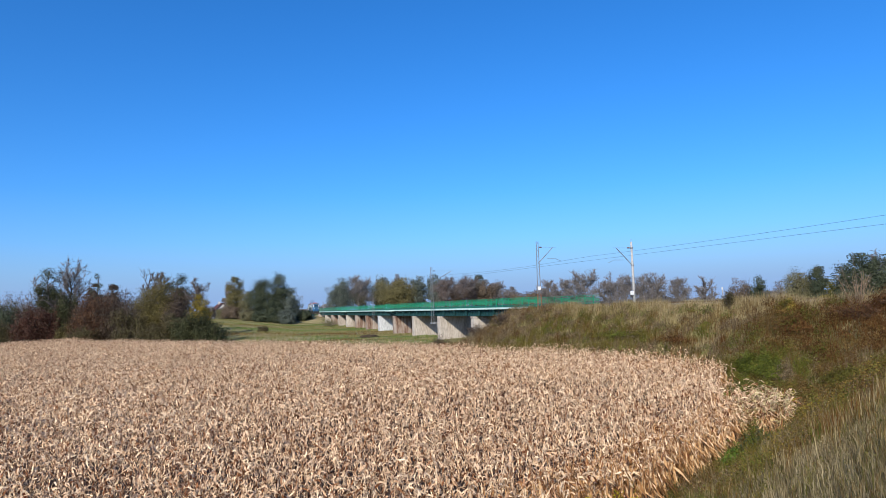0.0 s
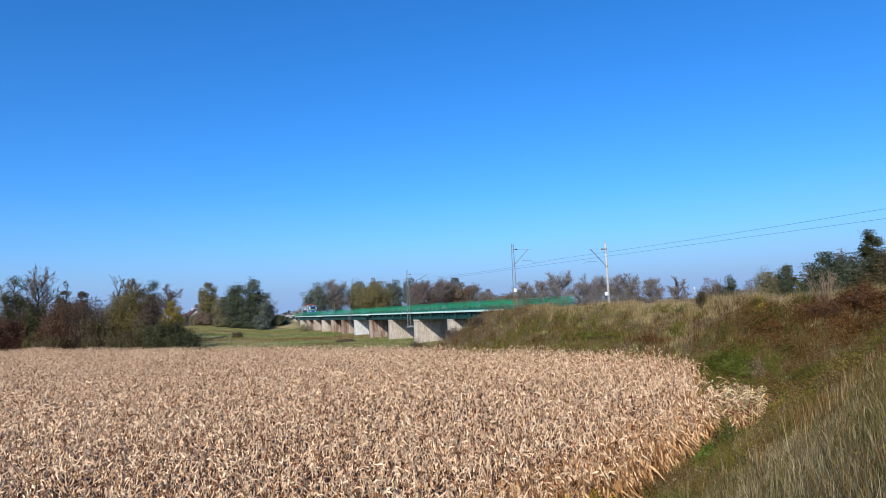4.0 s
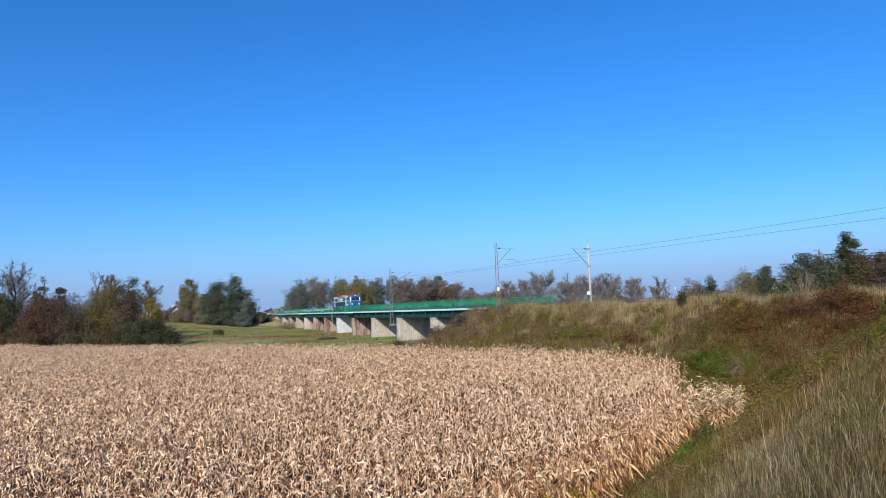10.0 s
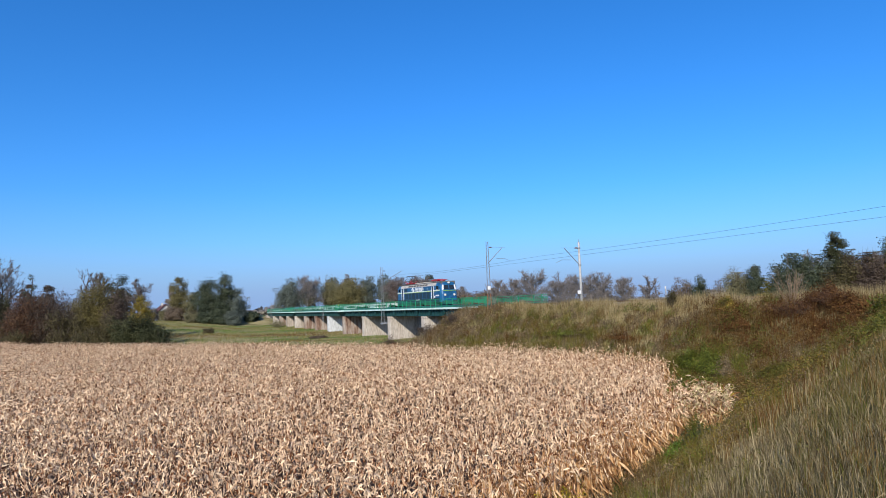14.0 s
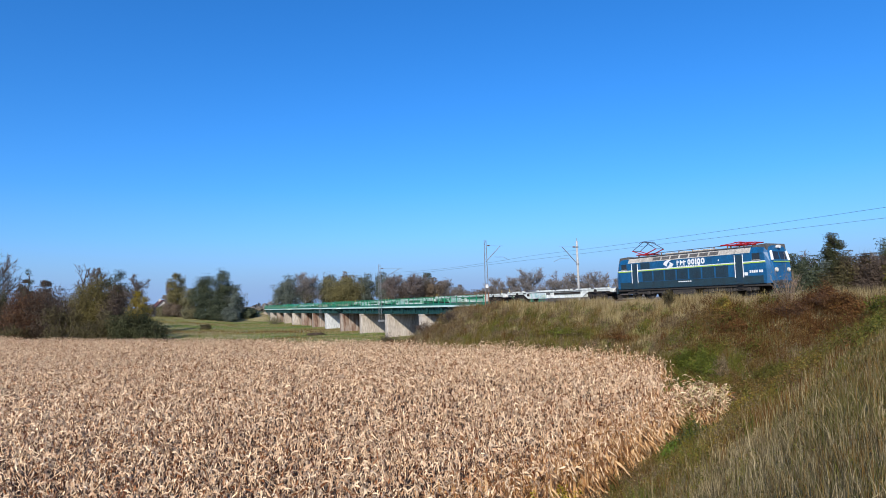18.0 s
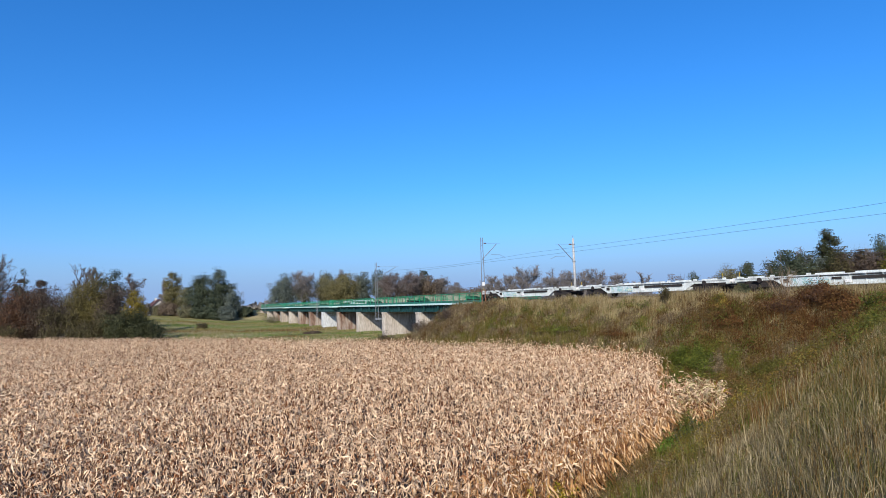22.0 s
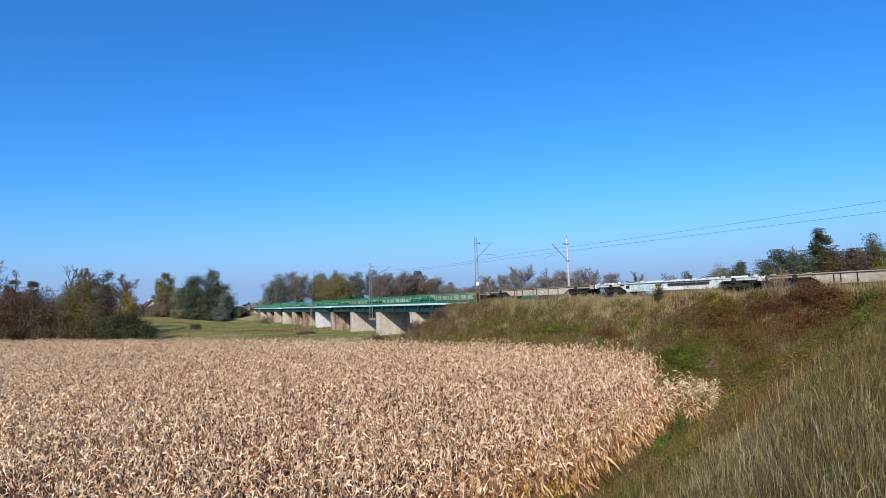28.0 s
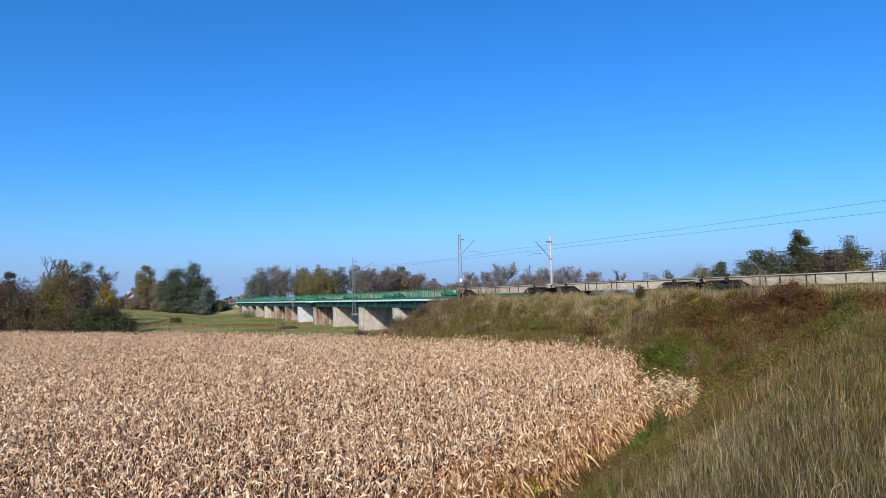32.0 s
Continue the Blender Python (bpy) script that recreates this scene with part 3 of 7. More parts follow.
concrete_mast(58.0, 3.6, 5.3, 13.6, -1, "slender concrete catenary mast with steel bracket")


def wire(name, z_of, n, s0, s1, r, label):
    base = line_pose(0.0)
    inv = base.inverted()
    w = thing(name, base, label, "wire", "overhead wires")
    pts = [(inv @ line_pose(s, n, z_of(s))).translation for s in np.linspace(s0, s1, int((s1 - s0) / 4))]
    bm = bmesh.new()
    for a, b in zip(pts, pts[1:]):
        tube(bm, a, b, r, sides=4)
    part("wire", bm, MAT["wire"], w)
    return w


def messenger_z(s):
    if s > -2:
        return 12.0 + 0.00032 * (s - 10) ** 2
    return 12.07 + 0.0011 * ((s + 21) ** 2 - 361) * 0.8 if s > -43.9 else 12.3 + 0.0004 * ((s + 98) ** 2 - 54.1 ** 2) * 0.8


contact = wire("contact_wire", lambda s: 11.52 + 0.01 * math.sin(s * 0.1), 0.0, -200, 60, 0.014, "taut copper contact wire over the track")
carrier = wire("carrier_wire", messenger_z, 0.0, -200, 60, 0.014, "sagging carrier wire over the track")

# ---- train ----
def paint(name, rgb, rough=0.35, dirt=0.5):
    return material(name, [(0.28, tuple(c * (1 - dirt) + 0.02 * dirt for c in rgb)), (0.55, rgb), (0.8, tuple(min(1, c * 1.12) for c in rgb))], 1.4, rough, bump=0.08, stretch=(1, 1, 0.45), spec=0.5, bump_dist=0.006)


MAT["loco_blue"] = paint("blue locomotive paint", (0.006, 0.096, 0.235), dirt=0.4)
MAT["loco_dark"] = paint("grimy dark blue panel", (0.013, 0.042, 0.07), 0.5)
MAT["loco_skirt"] = paint("dirty teal skirt paint", (0.016, 0.045, 0.062), 0.5, dirt=0.6)
MAT["loco_roof"] = paint("grey roof paint", (0.5, 0.47, 0.41), 0.6)
MAT["loco_roof_dark"] = paint("sooty roof paint", (0.10, 0.095, 0.09), 0.7)
MAT["stripe_green"] = plain("yellow-green stripe", (0.42, 0.62, 0.06), 0.4, spread=0.1)
MAT["white_paint"] = plain("white lettering paint", (0.78, 0.8, 0.82), 0.45, spread=0.08)
MAT["red_paint"] = plain("red pantograph paint", (0.42, 0.02, 0.03), 0.45)
MAT["black_metal"] = plain("grimy black steel", (0.045, 0.040, 0.036), 0.7, 0.1)
MAT["glass"] = plain("dark cab glass", (0.02, 0.025, 0.03), 0.06, spread=0.1, bump=0.0, spec=0.6)
MAT["lamp_glass"] = plain("headlight glass", (0.7, 0.7, 0.68), 0.15, spread=0.05, bump=0.0)
MAT["yellow_paint"] = plain("yellow paint", (0.62, 0.45, 0.03), 0.5)
MAT["wagon_white"] = material("weathered pale wagon paint", [(0.30, (0.16, 0.15, 0.13)), (0.40, (0.56, 0.60, 0.58)), (0.72, (0.80, 0.85, 0.83))], 1.6, 0.6, bump=0.15, stretch=(1, 1, 0.5), per_object=0.12, bump_dist=0.005)
MAT["wagon_brown"] = material("weathered beige-brown wagon paint", [(0.30, (0.10, 0.075, 0.052)), (0.44, (0.30, 0.255, 0.185)), (0.60, (0.47, 0.425, 0.335))], 0.9, 0.75, bump=0.2, stretch=(0.3, 1, 0.8), per_object=0.2, bump_dist=0.005)
MAT["wagon_dark"] = plain("dark rusty steel", (0.026, 0.021, 0.019), 0.85, 0.0)
MAT["graffiti"] = material("faded painted scrawl", [(0.3, (0.45, 0.55, 0.6)), (0.5, (0.6, 0.66, 0.66)), (0.56, (0.2, 0.45, 0.5)), (0.65, (0.62, 0.64, 0.5))], 2.2, 0.6, bump=0.05, detail=2.0)

LOCO_LEN = 18.5
LOCO_FIT = 17.8 / 18.5


def shell_rings():
    """Cross-sections of the body from end to end, with rounded corners and raked windscreens."""
    rings = []
    for x, half in ((0.0, 1.12), (0.10, 1.30), (0.45, 1.47), (1.5, 1.5), (LOCO_LEN - 1.5, 1.5), (LOCO_LEN - 0.45, 1.47), (LOCO_LEN - 0.10, 1.30), (LOCO_LEN, 1.12)):
        ring = []
        for y, z in ((1.0, 1.06), (1.0, 2.3), (1.0, 2.75), (1.0, 3.66), (0.913, 3.92), (0.847, 4.12), (0.5, 4.24), (0.0, 4.28)):
            end = max(0.0, (z - 2.4)) * 0.24
            w = max(0.0, 1 - min(x, LOCO_LEN - x) / 1.2)
            xx = x + (end * w if x < LOCO_LEN / 2 else -end * w)
            ring.append((xx, y * half, z - 0.06 * w * (z > 3.6)))
        rings.append(ring + [(a, -b, c) for a, b, c in ring[-2::-1]])
    return rings


def wheel_mesh(r, mat):
    bm = bmesh.new()
    tube(bm, (0, -0.065, 0), (0, 0.065, 0), r, r * 0.97, 20)
    tube(bm, (0, 0.065, 0), (0, 0.10, 0), r * 1.06, r * 1.06, 20)
    tube(bm, (0, -0.12, 0), (0, -0.065, 0), 0.12, 0.16, 10)
    me = bpy.data.meshes.new("wheel")
    bm.to_mesh(me)
    bm.free()
    me.materials.append(mat)
    return me


def build_pantograph(loco, x, raised):
    z = 4.52
    base = part("pantograph", tubes(((x - 0.9, -0.75, z), (x + 0.9, -0.75, z), 0.05), ((x - 0.9, 0.75, z), (x + 0.9, 0.75, z), 0.05), ((x - 0.9, -0.75, z), (x - 0.9, 0.75, z), 0.05), ((x + 0.9, -0.75, z), (x + 0.9, 0.75, z), 0.05), ((x, -0.75, z), (x, 0.75, z), 0.07)), MAT["red_paint"], loco, "red pantograph")
    for dx in (-0.7, 0.7):
        for y in (-0.6, 0.6):
            part("insulator", tubes(((x + dx, y, 4.26), (x + dx, y, z), 0.08)), MAT["porcelain"], base)
    zk, zt = (4.98, 5.78) if raised else (4.62, 4.74)
    kx = 1.65 if raised else 1.8
    for q in (-1, 1):
        for y in (-0.55, 0.55):
            part("lower_arm", tubes(((x + q * 0.2, y, z + 0.03), (x + q * kx, y, zk), 0.05)), MAT["red_paint"], base)
            part("upper_arm", tubes(((x + q * kx, y, zk), (x + q * 0.18, y * 0.8, zt), 0.032)), MAT["black_metal"] if raised else MAT["red_paint"], base)
        part("knee_bar", tubes(((x + q * kx, -0.55, zk), (x + q * kx, 0.55, zk), 0.03)), MAT["black_metal"] if raised else MAT["red_paint"], base)
    for dx in (-0.2, 0.2):
        part("contact_strip", tubes(((x + dx, -0.95, zt - 0.1), (x + dx, -0.65, zt + 0.03), 0.03), ((x + dx, -0.65, zt + 0.03), (x + dx, 0.65, zt + 0.03), 0.035), ((x + dx, 0.65, zt + 0.03), (x + dx, 0.95, zt - 0.1), 0.03)), MAT["black_metal"] if raised else MAT["red_paint"], base)


def build_loco():
    lo = thing("electric_locomotive", line_pose(-235, 0, RAIL), "blue six-axle electric locomotive with pale stripe and red pantographs", "locomotive")
    bm = bmesh.new()
    rings = [[bm.verts.new(p) for p in r] for r in shell_rings()]
    n = len(rings[0])
    for a, b in zip(rings, rings[1:]):
        for i in range(n - 1):
            bm.faces.new((a[i], a[i + 1], b[i + 1], b[i]))
        bm.faces.new((a[n - 1], a[0], b[0], b[n - 1]))
    bm.faces.new(rings[0][::-1])
    bm.faces.new(rings[-1])
    bmesh.ops.recalc_face_normals(bm, faces=bm.faces)
    part("body_shell", bm, MAT["loco_blue"], lo, "blue sheet-steel body")
    part("underframe", boxes((0.25, LOCO_LEN - 0.25, -1.38, 1.38, 0.84, 1.09), bevel=0.02), MAT["black_metal"], lo)
    for y in (-1, 1):
        f = 1.503 * y
        g = 1.512 * y
        lo_y, hi_y = min(f, g), max(f, g)
        part("stripe", boxes((0.5, LOCO_LEN - 0.5, lo_y, hi_y, 2.79, 2.87)), MAT["stripe_green"], lo, "yellow-green stripe")
        part("stripe", boxes((0.5, LOCO_LEN - 0.5, lo_y, hi_y, 2.875, 2.95)), MAT["white_paint"], lo, "white stripe")
        for k in range(7):
            a = 3.95 + 1.5 * k
            g0 = part("air_grille", boxes((a, a + 1.34, lo_y, hi_y, 1.75, 2.74), bevel=0.003), MAT["loco_dark"], lo, "grimy dark air intake grille")
            for z in np.arange(1.80, 2.66, 0.12):
                part("slat", boxes((a + 0.05, a + 1.29, min(g, g + 0.012 * y), max(g, g + 0.012 * y), z, z + 0.03)), MAT["loco_skirt"], g0)
        part("side_skirt", boxes((0.75, LOCO_LEN - 0.75, lo_y, hi_y, 1.07, 1.72), bevel=0.003), MAT["loco_skirt"], lo, "dirty dark teal lower band")
        part("dark_panel", boxes((3.75, 5.0, lo_y, hi_y, 2.97, 3.6), bevel=0.003), MAT["loco_dark"], lo, "grimy dark blue panel")
        for dx in (2.6, LOCO_LEN - 3.4):
            door = part("cab_door", boxes((dx, dx + 0.7, lo_y - 0.003, hi_y + 0.003, 1.2, 3.58), bevel=0.003), MAT["loco_dark"], lo, "dark blue cab door")
            for hx in (dx - 0.06, dx + 0.76):
                part("handrail", tubes(((hx, g + 0.05 * y, 1.62), (hx, g + 0.05 * y, 3.58), 0.032)), MAT["white_paint"], door, "white handrail")
            for k in range(3):
                part("step", boxes((dx + 0.1, dx + 0.6, g - 0.1, g + 0.1, 0.5 + 0.25 * k, 0.53 + 0.25 * k)), MAT["black_metal"], door)
        for wx in (1.0, LOCO_LEN - 1.75):
            part("cab_window", boxes((wx, wx + 0.75, lo_y - 0.003, hi_y + 0.003, 3.06, 3.60), bevel=0.004), MAT["glass"], lo, "dark cab side window")
            part("window_sill", boxes((wx - 0.05, wx + 0.8, lo_y - 0.001, hi_y + 0.001, 3.0, 3.057)), MAT["loco_roof"], lo)
        # slanted roof flank with louvres
        def flank(a, b, z0, z1, out):
            bm = bmesh.new()
            ya, yb = (1.5 - (z0 - 3.66) * 0.5), (1.5 - (z1 - 3.66) * 0.5)
            v = [bm.verts.new(p) for p in ((a, y * (ya + out), z0), (b, y * (ya + out), z0), (b, y * (yb + out), z1), (a, y * (yb + out), z1), (a, y * (ya - 0.1), z0), (b, y * (ya - 0.1), z0), (b, y * (yb - 0.1), z1), (a, y * (yb - 0.1), z1))]
            for q in ((0, 1, 2, 3), (7, 6, 5, 4), (0, 4, 5, 1), (2, 6, 7, 3), (1, 5, 6, 2), (0, 3, 7, 4)):
                bm.faces.new([v[i] for i in q])
            bmesh.ops.recalc_face_normals(bm, faces=bm.faces)
            return bm
        part("roof_flank", flank(1.95, LOCO_LEN - 1.95, 3.68, 4.13, 0.012), MAT["loco_roof"], lo, "light grey roof flank")
        for a in np.linspace(5.4, 12.3, 7):
            part("louvre", flank(a, a + 0.95, 3.77, 4.06, 0.03), MAT["loco_roof_dark"], lo, "grey louvred grille")
    part("roof_deck", boxes((1.6, LOCO_LEN - 1.6, -1.1, 1.1, 4.2, 4.29)), MAT["loco_roof_dark"], lo)
    for x0 in (0.42, LOCO_LEN - 1.9):
        part("roof_brow", prism(bmesh.new(), [(x0, 3.80), (x0 + 1.48, 3.80), (x0 + 1.4, 4.36), (x0 + 0.14, 4.30)], -1.26, 1.26), MAT["loco_roof_dark"], lo, "sooty cab roof")
    for x in (6.2, 7.9, 9.6, 10.8):
        part("roof_box", boxes((x, x + 0.9, -0.5, 0.5, 4.28, 4.46), bevel=0.03), MAT["loco_roof"], lo)
    part("roof_busbar", tubes(((3.6, 0.25, 4.62), (14.2, 0.25, 4.62), 0.03)), MAT["black_metal"], lo)
    for x in (5.0, 7.3, 9.0, 11.5, 13.0):
        part("insulator", tubes(((x, 0.25, 4.27), (x, 0.25, 4.62), 0.06)), MAT["porcelain"], lo)
    for end, q in ((0.0, -1), (LOCO_LEN, 1)):
        rake = -0.24 * q

        def xf(z, out=0.012):
            return end + max(0, z - 2.4) * rake + q * out
        for y in (-1, 1):
            bm = bmesh.new()
            v = [bm.verts.new((xf(z, o), y * yy, z)) for o in (0.012, -0.03) for yy, z in ((0.07, 3.02), (0.94, 3.02), (0.86, 3.68), (0.07, 3.68))]
            for f in ((0, 1, 2, 3), (7, 6, 5, 4), (0, 4, 5, 1), (1, 5, 6, 2), (2, 6, 7, 3), (3, 7, 4, 0)):
                bm.faces.new([v[i] for i in f])
            bmesh.ops.recalc_face_normals(bm, faces=bm.faces)
            part("windscreen", bm, MAT["glass"], lo, "dark cab windscreen")
            part("windscreen_pillar", tubes(((xf(2.95, 0.03), y * 1.10, 2.95), (xf(3.72, 0.03), y * 1.02, 3.72), 0.12)), MAT["white_paint"], lo, "pale windscreen surround")
            part("headlight", tubes(((end, y * 0.82, 2.15), (end + q * 0.12, y * 0.82, 2.15), 0.15, 0.13), sides=14), MAT["lamp_glass"], lo, "round headlight")
            part("headlight_rim", tubes(((end, y * 0.82, 2.15), (end + q * 0.10, y * 0.82, 2.15), 0.20, 0.18), sides=14), MAT["loco_roof"], lo)
            part("buffer", tubes(((end, y * 0.88, 1.06), (end + q * 0.42, y * 0.88, 1.06), 0.10), ((end + q * 0.42, y * 0.88, 1.06), (end + q * 0.5, y * 0.88, 1.06), 0.26, 0.24), sides=12), MAT["black_metal"], lo)
        part("front_stripe", boxes((min(end, end + q * 0.012), max(end, end + q * 0.012), -1.1, 1.1, 2.80, 2.86)), MAT["stripe_green"], lo)
        part("top_headlight", tubes(((end + rake * 1.7, 0, 4.08), (end + rake * 1.7 + q * 0.3, 0, 4.08), 0.15), sides=12), MAT["lamp_glass"], lo)
        part("buffer_beam", boxes((min(end, end + q * 0.08), max(end, end + q * 0.08), -1.35, 1.35, 0.62, 1.25), bevel=0.02), MAT["loco_dark"], lo)
        part("rail_guard", boxes((min(end - 0.1 * q, end + q * 0.05), max(end - 0.1 * q, end + q * 0.05), -1.3, 1.3, 0.18, 0.5)), MAT["black_metal"], lo)
        part("coupling_hook", tubes(((end, 0, 1.0), (end + q * 0.45, 0, 0.85), 0.07)), MAT["black_metal"], lo)
    wm = wheel_mesh(0.6, MAT["black_metal"])
    for cx in (4.4, LOCO_LEN - 4.4):
        bg_ = part("bogie", boxes((cx - 2.9, cx + 2.9, -1.22, -1.06, 0.52, 0.82), (cx - 2.9, cx + 2.9, 1.06, 1.22, 0.52, 0.82), (cx - 0.7, cx + 0.7, -1.1, 1.1, 0.45, 0.75), bevel=0.02), MAT["black_metal"], lo, "grimy three-axle bogie")
        for dx in (-1.95, 0, 1.95):
            for y in (-0.78, 0.78):
                mesh_part("wheel", wm, bg_, pose(cx + dx, y, 0.6, 0, 0, 0 if y > 0 else 180))
            for y in (-1, 1):
                part("axle_box", boxes((cx + dx - 0.2, cx + dx + 0.2, y * 1.16 - 0.12, y * 1.16 + 0.12, 0.42, 0.8), bevel=0.03), MAT["black_metal"], bg_)
                part("spring", tubes(((cx + dx + 0.5, y * 1.14, 0.5), (cx + dx + 0.5, y * 1.14, 0.85), 0.12), sides=8), MAT["black_metal"], bg_)
    part("equipment_box", boxes((7.6, 10.3, -1.3, 1.3, 0.35, 0.86), bevel=0.03), MAT["black_metal"], lo)
    build_pantograph(lo, 3.4, True)
    build_pantograph(lo, LOCO_LEN - 3.8, False)
    # emblem and wordmark as plain white shapes on both flanks
    for y in (-1, 1):
        ya, yb = sorted((1.503 * y, 1.513 * y))
        def mark(x0, x1, z0, z1, lean=0.0):
            if y > 0:
                x0, x1, lean = LOCO_LEN - x1, LOCO_LEN - x0, -lean
            return prism(bmesh.new(), [(x0, z0), (x1, z0), (x1 + lean, z1), (x0 + lean, z1)], ya, yb)
        def flat(outline):
            pts = [(LOCO_LEN - x, z) for x, z in outline] if y > 0 else outline
            bm = prism(bmesh.new(), pts, ya, yb)
            bmesh.ops.recalc_face_normals(bm, faces=bm.faces)
            return bm
        # two interlocking white swooshes
        swoosh = [(-0.66, 0.03), (-0.50, 0.24), (-0.22, 0.38), (0.12, 0.42), (0.40, 0.40), (0.12, 0.27), (-0.06, 0.12), (-0.20, -0.05), (-0.13, -0.22), (-0.38, -0.13)]
        for q in (1, -1):
            part("emblem", flat([(7.45 + q * a, 3.27 + q * b) for a, b in swoosh]), MAT["white_paint"], lo, "white emblem swoosh")
        for x in (8.5, 8.91, 9.32):
            part("wordmark_bar", mark(x, x + 0.12, 3.10, 3.56), MAT["white_paint"], lo, "white wordmark bar")
            part("wordmark_bar", mark(x + 0.12, x + 0.32, 3.34 - 0.08 * (x == 8.91), 3.46), MAT["white_paint"], lo, "white wordmark bar")
        for x, w, dn in ((9.82, 0.36, 0), (10.26, 0.36, 0), (10.70, 0.16, 0), (10.94, 0.36, -0.12), (11.38, 0.40, 0)):
            out = [(x, 3.2), (x + 0.1, 3.08 + dn), (x + w - 0.1, 3.08 + dn), (x + w, 3.2), (x + w, 3.48), (x + w - 0.1, 3.6), (x + 0.1, 3.6), (x, 3.48)] if w > 0.2 else [(x, 3.08), (x + w, 3.08), (x + w, 3.6), (x, 3.6)]
            part("wordmark_shape", flat(out), MAT["white_paint"], lo, "white rounded wordmark block")
            if w > 0.2:
                gap = [(x + 0.13, 3.24), (x + w - 0.13, 3.24), (x + w - 0.13, 3.44), (x + 0.13, 3.44)]
                bm = flat(gap)
                bmesh.ops.translate(bm, verts=bm.verts, vec=(0, 0.003 * y, 0))
                part("wordmark_gap", bm, MAT["loco_blue"], lo, "blue gap in the wordmark")
        for x in np.arange(8.5, 10.9, 0.27):
            part("wordmark_bar", mark(x, x + 0.17, 2.955, 3.03), MAT["white_paint"], lo, "thin white wordmark bar")
        part("side_lamp", mark(13.25, 13.38, 3.2, 3.33), MAT["white_paint"], lo)
        for x in np.linspace(8.6, 10.0, 7):
            part("number_bar", mark(x, x + 0.15, 1.50, 1.60), MAT["white_paint"], lo)
        for x in (16.45, 16.66, 16.87, 17.08, 17.36, 17.57):
            part("number_bar", mark(x, x + 0.16, 1.98, 2.2), MAT["white_paint"], lo)
        part("data_panel", mark(15.92, 16.26, 1.78, 2.04), MAT["white_paint"], lo)
    # the body is shorter than it was drawn: 17.8 m from end to end
    for o in lo.children_recursive:
        if o.name.startswith("wheel"):
            o.location.x *= LOCO_FIT
        else:
            o.data.transform(Matrix.Diagonal((LOCO_FIT, 1, 1, 1)))
    return lo


WAGON = 20.08


